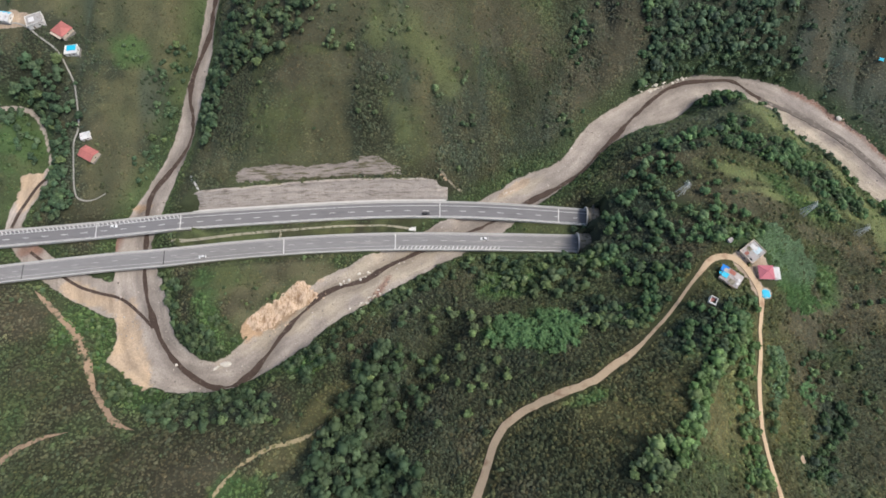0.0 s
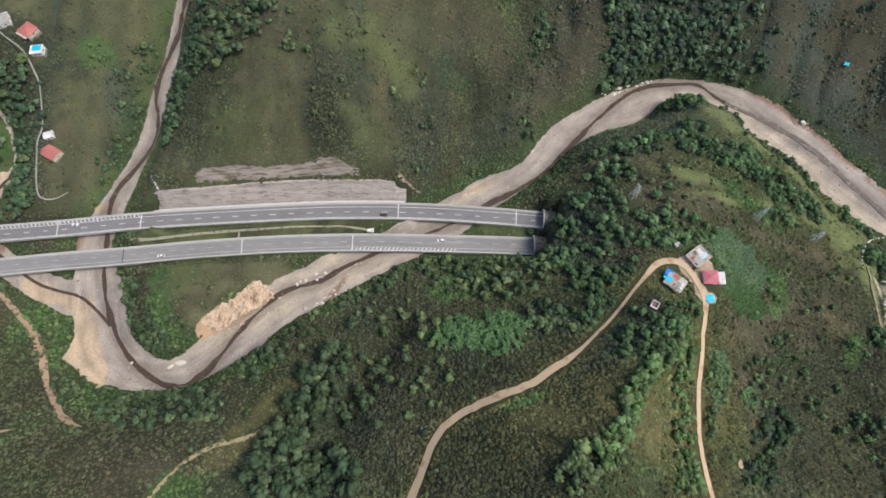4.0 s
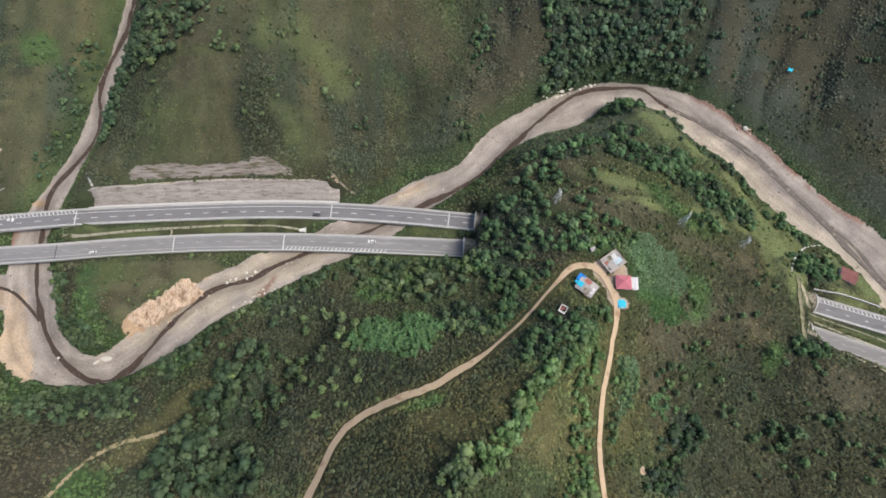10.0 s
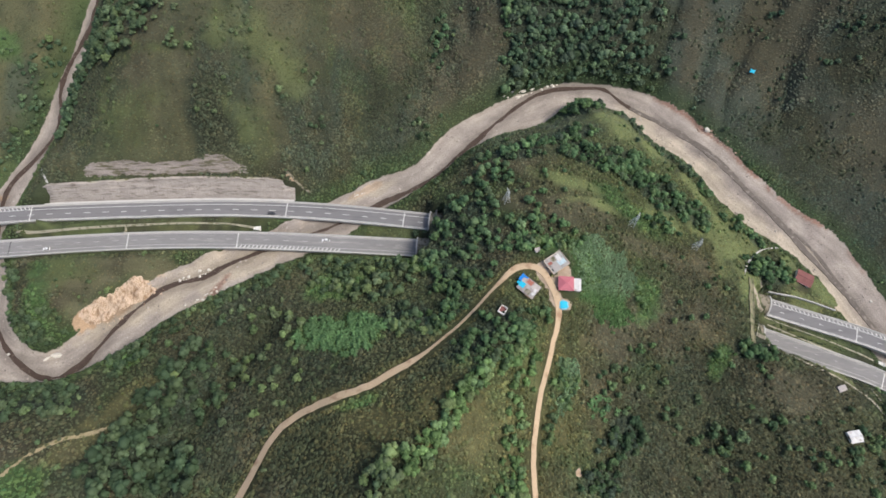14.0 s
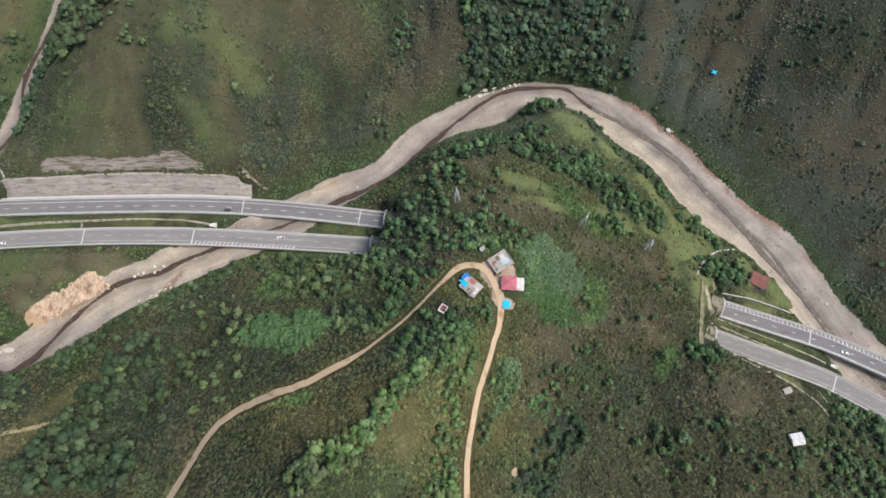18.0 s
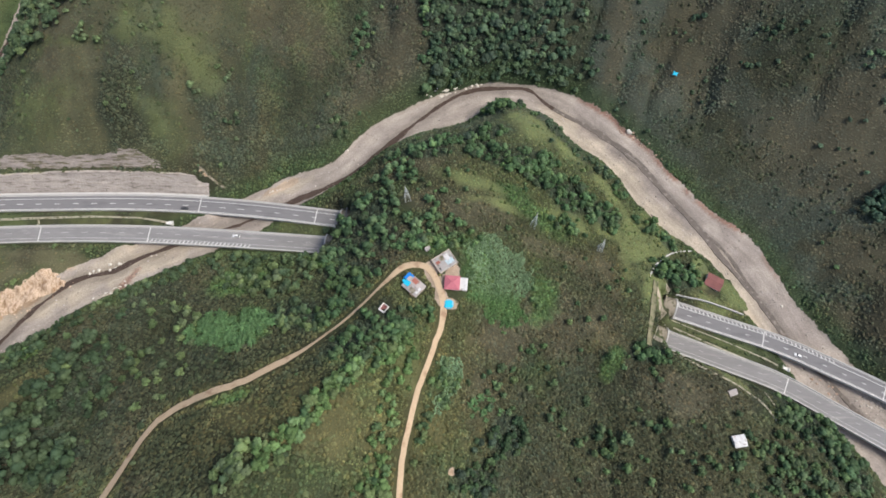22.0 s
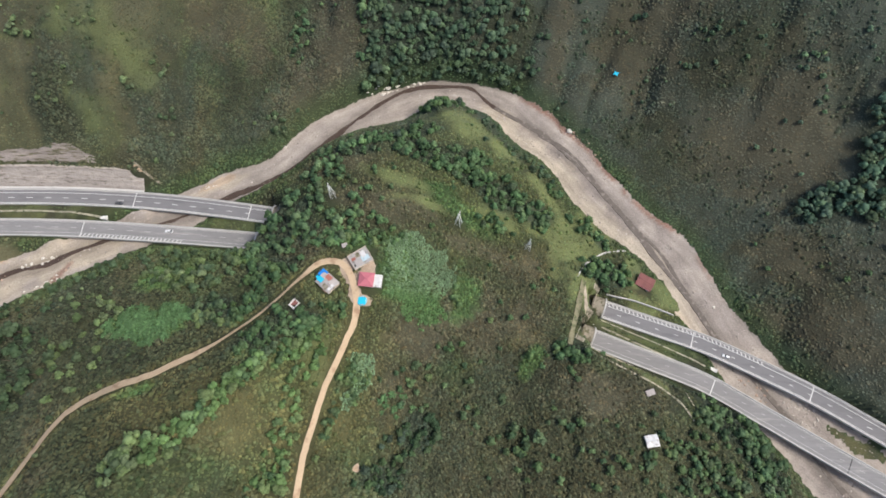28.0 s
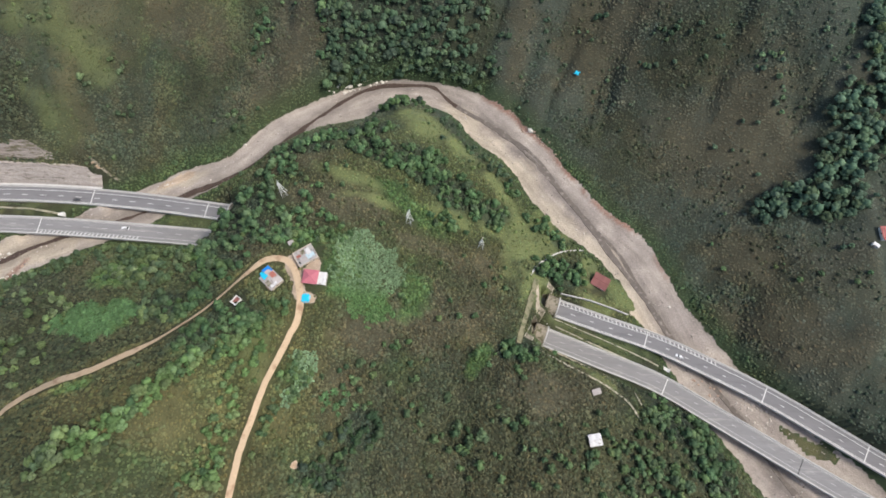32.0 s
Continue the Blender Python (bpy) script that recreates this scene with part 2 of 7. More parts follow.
M_TIN = material("grey_tin_roof", (0.43, 0.39, 0.37), 0.6, 0.7, 0.18, 3, 0.01, piece=0.12, stain=((0.27, 0.2, 0.16), 1.6, 0.57))
M_FLATROOF = material("grey_slab_roof", (0.40, 0.38, 0.36), 0.85, 0.6, 0.22, 3, 0.02, stain=((0.22, 0.2, 0.18), 1.8, 0.54))
M_WHITEROOF = material("white_sheet_roof", (0.68, 0.67, 0.66), 0.6, 0.8, 0.10, 4, piece=0.08, stain=((0.36, 0.31, 0.28), 1.3, 0.58))
M_WHITE = material("white_wall", (0.76, 0.74, 0.70), 0.85, 0.6, 0.09, 3)
M_CREAM = material("cream_wall", (0.60, 0.50, 0.40), 0.85, 0.6, 0.12, 3)
M_BLUE = material("blue_tarpaulin", (0.01, 0.20, 0.62), 0.45, 0.9, 0.12, 3, 0.03)
M_CYAN = material("cyan_tarpaulin", (0.02, 0.50, 0.72), 0.45, 0.9, 0.10, 3, 0.03)
M_PALEBLUE = material("pale_blue_sheet", (0.46, 0.58, 0.62), 0.5, 0.8, 0.12, 3, 0.02, stain=((0.3, 0.32, 0.33), 1.2, 0.57))
M_WOOD = material("weathered_wood", (0.2, 0.145, 0.1), 0.85, 0.4, 0.25, 3)
M_DARK = material("near_black", (0.02, 0.02, 0.022), 0.9, 1.0, 0.1, 5)
M_STEEL = material("galvanised_steel", (0.74, 0.75, 0.73), 0.55, 0.5, 0.08, 4)
M_GLASS = material("window_glass", (0.03, 0.035, 0.04), 0.08, 1.0, 0.05, 5, spec=0.6)
M_TYRE = material("tyre_rubber", (0.02, 0.02, 0.02), 0.85, 0.3, 0.1, 2)
M_CARWHITE = material("white_car_paint", (0.78, 0.78, 0.78), 0.25, 1, 0.03, 4, spec=0.5)
M_CARGREY = material("dark_grey_paint", (0.06, 0.06, 0.065), 0.3, 1, 0.04, 4, spec=0.5)
M_LAMP = material("headlight_glass", (0.7, 0.7, 0.68), 0.1, 1, 0.03, 4, spec=0.6)


# ---- small builders ----
def raw_mesh(name, verts, faces, mat, smooth=False):
    me = bpy.data.meshes.new(name)
    me.from_pydata([tuple(v) for v in verts], [], [tuple(f) for f in faces])
    me.materials.append(mat)
    if smooth:
        me.polygons.foreach_set("use_smooth", [True] * len(me.polygons))
    me.update()
    return me


def child(name, mesh, parent=None, label="", m=None):
    ob = new(name, mesh)
    if parent is not None:
        ob.parent = parent
    if m is not None:
        ob.matrix_basis = m
    if label:
        ob["label"] = label
    return ob


def part(name, bm, mat, parent, label="", m=None):
    me = bpy.data.meshes.new(name)
    bm.to_mesh(me)
    bm.free()
    me.materials.append(mat)
    return child(name, me, parent, label, m)


def thing(name, label, category, m=None, group="", kind=""):
    ob = new(name)
    ob.empty_display_size = 0.5
    if m is not None:
        ob.matrix_basis = m
    return tagged(ob, label, category, group, kind)


def box(bm, x0, x1, y0, y1, z0, z1, bevel=0.0):
    v = [bm.verts.new(p) for p in ((x0, y0, z0), (x1, y0, z0), (x1, y1, z0), (x0, y1, z0), (x0, y0, z1), (x1, y0, z1), (x1, y1, z1), (x0, y1, z1))]
    f = [bm.faces.new([v[i] for i in q]) for q in ((3, 2, 1, 0), (4, 5, 6, 7), (0, 1, 5, 4), (1, 2, 6, 5), (2, 3, 7, 6), (3, 0, 4, 7))]
    if bevel:
        bmesh.ops.bevel(bm, geom=list({e for q in f for e in q.edges}), offset=bevel, segments=1, affect="EDGES", profile=0.5)
    return bm


def block(x0, x1, y0, y1, z0, z1, bevel=0.0):
    return box(bmesh.new(), x0, x1, y0, y1, z0, z1, bevel)


def rod(bm, a, b, r0, r1=None, sides=6):
    a, b = Vector(a), Vector(b)
    r1 = r0 if r1 is None else r1
    q = (b - a).to_track_quat("Z", "Y")
    ring = []
    for p, r in ((a, r0), (b, r1)):
        ring.append([bm.verts.new(p + q @ Vector((r * math.cos(2 * math.pi * k / sides), r * math.sin(2 * math.pi * k / sides), 0))) for k in range(sides)])
    for k in range(sides):
        bm.faces.new((ring[0][k], ring[0][(k + 1) % sides], ring[1][(k + 1) % sides], ring[1][k]))
    bm.faces.new(ring[1])
    bm.faces.new(ring[0][::-1])
    return bm


def side_of(line):
    """Unit vectors to the left of a line."""
    t = np.gradient(line[:, :2], axis=0)
    t /= np.hypot(t[:, 0], t[:, 1])[:, None]
    return np.stack([-t[:, 1], t[:, 0]], 1)


def strip(name, line, left, right, top, thick, mat, parent=None, label="", follow=None):
    """A band along a line from offset left to offset right, with thickness; follow gives its height from the ground."""
    n = side_of(line)
    a, b = line[:, :2] + n * np.asarray(left).reshape(-1, 1), line[:, :2] + n * np.asarray(right).reshape(-1, 1)
    za = (follow(a[:, 0], a[:, 1]) if follow else line[:, 2]) + top
    zb = (follow(b[:, 0], b[:, 1]) if follow else line[:, 2]) + top
    k = len(line)
    v = np.concatenate([np.c_[a, za], np.c_[b, zb], np.c_[b, zb - thick], np.c_[a, za - thick]])
    faces = []
    for i in range(k - 1):
        for s in range(4):
            p, q = s * k, ((s + 1) % 4) * k
            faces.append((p + i, q + i, q + i + 1, p + i + 1))
    faces += [(0, 3 * k, 2 * k, k), (k - 1, 2 * k - 1, 3 * k - 1, 4 * k - 1)]
    return child(name, raw_mesh(name, v, faces, mat), parent, label)


def cut_line(line, x0, x1):
    return line[(line[:, 0] >= x0) & (line[:, 0] <= x1)]


def along(line, spacing, start=0.0):
    """Places and headings at even spacing along a line."""
    d = np.r_[0, np.cumsum(np.hypot(*np.diff(line[:, :2], axis=0).T))]
    s = np.arange(start, d[-1], spacing)
    p = np.stack([np.interp(s, d, line[:, k]) for k in range(line.shape[1])], 1)
    e = np.stack([np.interp(s + 0.5, d, line[:, k]) - np.interp(s - 0.5, d, line[:, k]) for k in range(2)], 1)
    return p, np.arctan2(e[:, 1], e[:, 0])


def z_at(x, y):
    return float(ground(np.array([x], float), np.array([y], float))[0])
# ---- landform: a lattice of heights 80 m apart, carved by the river and benched for the roads ----
LATTICE = np.array([
    [35, 41, 48, 57, 77, 112, 152, 130, 56, 8, -16, -22, -20],
    [23, 30, 40, 50, 55, 16, 108, 63, 14, 39, 7, -5, -10],
    [10, 19, 21, 31, 54, 17, 83, 68, 15, 39, 17, 15, 1],
    [-8, 1, 3, 12, 13, 0, -10, 63, 26, 3, -25, 30, 35],
    [-15, 2, 29, 20, 43, 26, 8, 49, 28, 0, -14, 8, 43],
    [10, 39, 46, -5, 77, 80, -5, 54, 33, -15, 35, 68, 36],
    [56, 62, 48, 33, 71, 70, 41, 67, 53, 44, 73, 78, 25],
], float)
# x, y, half width, height of the bed
RIVER_WEST = [
    (-170, 420, 6, 3), (-176, 315, 4.5, 1.8), (-175, 261, 5, 1.6), (-177, 227, 6.5, 1.5), (-178, 187, 6.2, 1.5), (-189, 147, 8, 1.4), (-195, 122, 10.5, 1.4), (-196, 111, 10, 1.4),
    (-187, 80, 14, 1.3), (-174, 47, 15, 1.2), (-156, 34, 12.5, 1.1), (-133, 31, 8, 1), (-114, 40, 10.5, 1), (-99, 52.5, 13, 1),
    (-83, 66, 14, 1), (-65, 80, 13, 1), (-27, 101, 12, 1), (2, 116, 12, .9), (27, 129, 13, .8), (53, 149, 11, .7),
]
RIVER_EAST = [
    (83.5, 167.5, 7.5, .6), (109, 195.5, 10, -.2), (132.5, 211, 11.5, -1.2), (159, 223, 14.5, -2.2), (187, 238.5, 9, -3.6), (232, 232, 11, -5.6),
    (256, 214, 17.5, -6.8), (281, 193, 15.5, -8), (304, 164.5, 17, -9.4), (326, 144, 15.5, -10.6), (351, 121.5, 16, -12.1), (365, 99, 15, -13.3),
    (388, 61, 17, -15.6), (425, 20, 22, -19), (463, -17, 28, -21.5), (540, -90, 30, -26),
]
BROOK = [(-330, 207, 2.5, 8), (-284, 209, 1.6, 7), (-261, 168, 1.4, 5), (-270, 147, 6, 4), (-275, 125, 5, 3.4), (-256, 104, 7, 2.6), (-230, 88, 8, 2), (-200, 76, 10, 1.5)]
# x, y, deck height
ROAD_NORTH_WEST = [(-420, 98, 7.8), (-340, 108, 7.3), (-278, 115, 6.9), (-219, 121, 6.6), (-167, 127, 6.3), (-103, 132, 6), (-45, 135.5, 5.5), (2, 136, 5.1), (42, 134.5, 4.8), (93, 131, 3.9), (100, 130.4, 3.8)]
ROAD_SOUTH_WEST = [(-420, 72, 7.8), (-340, 83, 7.3), (-271, 92, 6.9), (-214, 99, 6.6), (-173, 103, 6.4), (-128, 108, 6.1), (-79, 112, 5.8), (-30, 114, 5.4), (23, 114, 4.9), (86, 113, 4.2), (93, 112.7, 4.1)]
ROAD_NORTH_EAST = [(290, 89, -5.2), (297, 87, -5.5), (331, 77.5, -7), (365, 68, -8.7), (398, 55, -10.4), (430, 41, -12), (466, 22, -13.4), (540, -18, -16), (620, -60, -18)]
ROAD_SOUTH_EAST = [(283, 70.7, -4.9), (290, 68.5, -5.2), (329, 56, -6.9), (362, 45, -8.6), (394, 29, -10.3), (425, 13, -11.9), (460, -5, -13.3), (540, -45, -16), (620, -85, -18)]


def curve_through(rows, step=4.0):
    """A smooth line through the rows, with all their columns."""
    p = np.array(rows, float)
    p = np.vstack([2 * p[0] - p[1], p, 2 * p[-1] - p[-2]])
    out = []
    for i in range(1, len(p) - 2):
        n = max(2, int(np.hypot(*(p[i + 1] - p[i])[:2]) / step))
        s = np.linspace(0, 1, n, endpoint=False)[:, None]
        a, b, c, d = p[i - 1], p[i], p[i + 1], p[i + 2]
        out.append(0.5 * (2 * b + (c - a) * s + (2 * a - 5 * b + 4 * c - d) * s ** 2 + (3 * b - a - 3 * c + d) * s ** 3))
    return np.vstack(out + [p[-2:-1]])


def nearest_on(x, y, line):
    """Distance to a line, and the line's other columns at its nearest point."""
    best = np.full(x.shape, 1e9)
    col = [np.zeros(x.shape) for _ in range(line.shape[1] - 2)]
    for a, b in zip(line[:-1], line[1:]):
        e = b - a
        s = np.clip(((x - a[0]) * e[0] + (y - a[1]) * e[1]) / (e[0] ** 2 + e[1] ** 2), 0, 1)
        d = np.hypot(x - a[0] - s * e[0], y - a[1] - s * e[1])
        m = d < best
        best = np.where(m, d, best)
        for k in range(len(col)):
            col[k] = np.where(m, a[2 + k] + s * e[2 + k], col[k])
    return best, col


def ease(a, b, v):
    s = np.clip((v - a) / (b - a), 0, 1)
    return s * s * (3 - 2 * s)


def value_noise(x, y, seed=0):
    i, j = np.floor(x).astype(int), np.floor(y).astype(int)
    s, t = x - i, y - j
    s, t = s * s * (3 - 2 * s), t * t * (3 - 2 * t)

    def lot(a, b):
        h = (a * 374761393 + b * 668265263 + seed * 974711) & 0x7FFFFFFF
        h = ((h ^ (h >> 13)) * 1274126177) & 0x7FFFFFFF
        return ((h ^ (h >> 16)) & 0xFFFF) / 65535.0
    return (lot(i, j) * (1 - s) + lot(i + 1, j) * s) * (1 - t) + (lot(i, j + 1) * (1 - s) + lot(i + 1, j + 1) * s) * t


def fractal(x, y, size, octaves=4, seed=0):
    v, amp, tot = 0, 1.0, 0.0
    for k in range(octaves):
        v = v + amp * value_noise(x / size * 2 ** k + 17.3 * k, y / size * 2 ** k - 9.1 * k, seed + k)
        tot += amp
        amp *= 0.5
    return v / tot


def lattice_height(x, y):
    u, v = (np.clip(x, -480, 600) + 420) / 80, (np.clip(y, -200, 420) + 140) / 80
    i, j = np.floor(u).astype(int), np.floor(v).astype(int)
    s, t = u - i, v - j
    bs = [(1 - s) ** 3 / 6, (3 * s ** 3 - 6 * s ** 2 + 4) / 6, (-3 * s ** 3 + 3 * s ** 2 + 3 * s + 1) / 6, s ** 3 / 6]
    bt = [(1 - t) ** 3 / 6, (3 * t ** 3 - 6 * t ** 2 + 4) / 6, (-3 * t ** 3 + 3 * t ** 2 + 3 * t + 1) / 6, t ** 3 / 6]
    h = 0
    for a in range(4):
        for b in range(4):
            h = h + bs[a] * bt[b] * LATTICE[np.clip(j + b - 1, 0, 6), np.clip(i + a - 1, 0, 12)]
    return h


RIVER_LINE = curve_through(RIVER_WEST + RIVER_EAST, 8)
BROOK_LINE = curve_through(BROOK, 8)
ROADS = {"nw": curve_through(ROAD_NORTH_WEST), "sw": curve_through(ROAD_SOUTH_WEST),
         "ne": curve_through(ROAD_NORTH_EAST), "se": curve_through(ROAD_SOUTH_EAST)}
# stretches of x on which each carriageway lies on made ground; between them it is a bridge
ON_GROUND = {"nw": ((-150, 8), (66, 92)), "sw": ((-160, -42), (58, 85)), "ne": ((298, 352),), "se": ((291, 372),)}
# where each carriageway goes underground
MOUTH = {"nw": (-9999, 93), "sw": (-9999, 86), "ne": (297, 9999), "se": (290, 9999)}
RAVINE = np.array([(0, 54), (-8, 37), (-17, 21), (-25, 7), (-33, -10), (-34, -40)], float)
SPUR = np.array([(70, -60), (88, -12), (118, 28), (132, 45), (140, 62)], float)
HOUSE_PAD = (152, 80, 56.0)


def shore(x, y):
    """How far the gravel reaches, as a share of the river's half width, ragged at two sizes."""
    return 0.80 + 0.26 * value_noise(x / 24, y / 24, 5) + 0.16 * fractal(x, y, 5.0, 3, 6)


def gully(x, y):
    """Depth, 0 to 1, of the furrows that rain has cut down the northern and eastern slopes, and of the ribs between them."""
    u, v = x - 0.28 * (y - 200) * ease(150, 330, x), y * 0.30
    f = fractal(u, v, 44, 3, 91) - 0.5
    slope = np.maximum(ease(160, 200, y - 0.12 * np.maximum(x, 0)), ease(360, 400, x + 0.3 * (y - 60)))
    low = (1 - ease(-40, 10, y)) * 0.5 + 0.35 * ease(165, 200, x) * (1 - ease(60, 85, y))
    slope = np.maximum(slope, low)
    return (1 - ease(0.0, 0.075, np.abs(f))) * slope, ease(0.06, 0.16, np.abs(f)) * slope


def ground(x, y):
    x, y = np.asarray(x, float), np.asarray(y, float)
    h = lattice_height(x, y)
    d, _ = nearest_on(x, y, SPUR)
    h = h + 11 * np.exp(-(d / 17) ** 2)
    h = h + 15 * np.exp(-((x + 30) ** 2 + (y - 208) ** 2) / 45 ** 2)
    h = h + (fractal(x, y, 46, 4, 3) - 0.5) * 7
    d, _ = nearest_on(x, y, RAVINE)
    h = h - 8 * np.exp(-(d / 9) ** 2) + 2.5 * np.exp(-((d - 22) / 9) ** 2)
    furrow, rib = gully(x, y)
    h = h + (2.2 * rib - 3.8 * furrow) * (0.4 + 0.6 * ease(20, 90, x))
    out = np.maximum(np.maximum(-380 - x, x - 560), np.maximum(-140 - y, y - 380))
    far = ease(0, 900, out)
    h = h + far * (70 + 260 * fractal(x, y, 900, 4, 8))
    # river and brook
    for line, reach in ((BROOK_LINE, 12.0), (RIVER_LINE, 20.0)):
        d, (hw, z) = nearest_on(x, y, line)
        e = d - hw * shore(x, y)
        bed = z + 0.5 * (fractal(x, y, 9, 3, 11) - 0.5)
        fade = 1 - ease(100, 500, out)
        h = np.where(e < 0, h + (bed - h) * fade, h + (bed - h) * np.exp(-np.maximum(e, 0) / reach) * fade)
    # gullied river cliff
    c = np.hypot(((x + 97) * 0.766 + (y - 73) * 0.643) / 26, (-(x + 97) * 0.643 + (y - 73) * 0.766) / 9)
    h = h + (1 - ease(0.6, 1.2, c)) * (4.0 + 5.0 * (np.abs(fractal(x, y, 7, 3, 55) - 0.5) * 2 - 0.3))
    # cut and benches north of the western road
    dn, (zn,) = nearest_on(x, y, ROADS["nw"])
    yn = np.interp(x, ROADS["nw"][:, 0], ROADS["nw"][:, 1])
    u = y - yn - 6.0
    crest = np.interp(x, [-146, -95], [8.4, 10.4])
    step = np.where(u < crest, 9.6 * np.clip((u - 2) / (crest - 2), 0, 1), np.interp(u, [8, 13.2, 21.5, 25], [9.6, 10.3, 16.8, 18.2]))
    m = ease(-168, -150, x) * (1 - ease(-4, 10, x)) * ease(-2, 0, u) * (1 - ease(17, 42, u))
    h = h + (zn + step - h) * m
    # made ground under the roads, and clear air over the open decks
    for k, line in ROADS.items():
        d, (z,) = nearest_on(x, y, line)
        lo, hi = line[0, 0], line[-1, 0]
        on = 0
        for a, b in ON_GROUND[k]:
            on = np.maximum(on, ease(a - 6, a + 3, x) * (1 - ease(b - 2, b + 2, x)))
        side = 1 - ease(7.0, 15.0, d)
        h = h + (z - 0.5 - h) * on * side
        inside = (x > lo) & (x < hi) & (d < np.where((x > MOUTH[k][0]) & (x < MOUTH[k][1]), 8.0, 5.6))
        h = np.where(inside, np.minimum(h, z - 0.5 - 1.6 * (1 - on)), h)
    # yard of the farm on the spur
    d = np.hypot((x - HOUSE_PAD[0]) / 1.2, y - HOUSE_PAD[1])
    return h + (HOUSE_PAD[2] - h) * (1 - ease(12, 30, d)) * 0.85

# ---- tracks, patches and what grows where ----
FARM_TRACK = [(-30, -150), (-12, -110), (-2, -78), (5, -50), (16, -26), (21, -12), (27, 1), (38, 10), (55, 17), (73, 25), (91, 37), (105, 49), (118, 62), (130, 76), (140, 85), (150, 86), (156, 79), (160, 69), (160, 58), (156, 42), (151, 25), (148, 8), (146, -10), (146, -26), (147, -60), (151, -100), (162, -150)]
HAMLET_TRACK = [(-340, 262), (-298, 258), (-282, 257), (-268, 248), (-256, 239), (-247, 224), (-240, 206), (-237, 189), (-239, 176), (-237, 161), (-234, 144), (-228.5, 139.4), (-222, 140.3), (-216, 145)]
BANK_PATH = [(-248, 82), (-239, 75), (-230.5, 68), (-220, 60), (-210.8, 51), (-204, 42), (-198.5, 32.4), (-193, 24), (-186.1, 17), (-177, 9), (-168.3, 4), (-160, 2)]
RAVINE_PATH = [(-114, -40), (-108, -30.5), (-103, -22), (-96, -13), (-84, -6), (-69, -1.5), (-60, 5)]
FIELD_PATH = [(-228, -20), (-219, -12), (-213.6, -7), (-203, -2), (-191.5, 1.2)]
TRACK_LINES = {k: curve_through([(x, y, w) for x, y in v], 3 if k == "farm" else 1.2) for k, v, w in (
    ("farm", FARM_TRACK, 2.15), ("hamlet", HAMLET_TRACK, 0.6), ("bank", BANK_PATH, 1.25), ("ravine", RAVINE_PATH, 0.8), ("field", FIELD_PATH, 1.1))}

PYLONS = [(136.5, 131, 18, 14), (209.5, 121.5, -20, 14), (252, 115, -10, 11)]

# ellipses: x, y, radius along, radius across, turn in degrees
MEADOWS = [(-120, 81, 29, 16, 10), (-83, 92, 24, 10, 25), (-126, 86, 26, 13, 25), (-90, 121, 70, 6, 5), (328, 67, 34, 5, -20), (70, 122, 26, 6, -2), (-2, 216, 9.4, 17, 18), (-18, 176, 13.5, 17.8, 17), (-75, 219, 19.2, 4.5, -11), (-101, 184, 22.4, 14.2, -5), (173, 144, 18.5, 3.4, -17), (194, 130, 18.7, 3.4, -11), (273, 99, 3.3, 20.7, 18), (-109, 188, 13.8, 22.4, -8), (-130, 77, 15.7, 8.8, 2), (146, 34, 4.9, 15.5, 8), (-30, 229, 16.9, 13.9, 7)]
DRY_FIELDS = [(248, 63, 9, 6, 0), (259, 104, 17, 12, 0), (355, 87, 13, 3, -35), (-22, 129, 9, 4, 0), (-69, 121, 26, 2, 0), (253, 115, 13, 5, 10), (322, 93, 12, 4, -20), (251, 109, 16, 2, 4), (331, 90, 21, 9, -28), (342, 79, 10, 5, -30), (-55, 16, 26, 6, 38), (-74, -8, 21, 5, 25), (128, 3, 20, 23, 20), (82, 9, 27, 12, 18), (449, 18, 18, 6, -28), (130, 10, 16.2, 14.5, 5), (169, 40, 14.1, 22.1, 7), (172, 9, 15, 12.9, 4), (250, 60, 11.5, 5, 25), (-64, 16, 12, 4, 46), (150, -18, 8.6, 9.2, 2)]
LUSH = [(216, 80, 10, 16, 0), (154, 99, 12, 6, 0), (37, 84, 18, 10, 0), (88, 94, 13, 7, 0), (209, 132, 20, 7, -35), (108, 59, 12, 7, 30), (-217, 248, 12, 11, 0), (-279, 181, 20, 19, 0), (-212, 66, 13, 19, -20), (-134, 60, 10, 28, 15), (-127, 43, 17, 12, 0), (-94, -26, 14, 10, 0), (-276, 180, 13.2, 11.1, 18), (-166, 75, 6, 22, 5), (194, 70, 9.9, 8.5, 9), (179, 89, 12.6, 16.7, 17), (161, 31, 9.3, 8.6, 7), (-203, 55, 5.7, 23.9, 28), (50, 51, 20.8, 12.4, 3), (-80, 39, 10.4, 6, -4), (253, 46, 4.2, 10.5, -32), (-167, 18, 18.3, 6.9, -16), (67, 18, 10, 3.6, 10), (43, 84, 9.9, 5.8, -5)]
SUNNY_GRASS = [(322, 92, 20, 5, -20), (343, 98, 12, 8, -45), (257, 131, 13, 11, 0), (323, 112, 8, 6, -40), (279, 130, 16, 20, 0), (296, 145, 14, 11, 0), (310, 133, 9, 12, -40), (268, 106, 6, 16, 0), (343, 102, 10, 5, -45), (357, 88, 15, 4, -35), (273, 115, 5, 21, 0), (237, 131, 14, 6, -30), (285, 96, 12, 14, 0), (286, 124, 13, 19, 0), (209, 196, 17, 8, -28), (236, 184, 20, 6, -38), (262, 160, 18, 6, -45), (284, 130, 20, 8, -35), (276, 104, 5, 16, 15), (318, 103, 14, 4, -25), (310, 48, 26, 3, -30), (194, 130, 15, 3, -11), (173, 146, 15, 3, -17)]
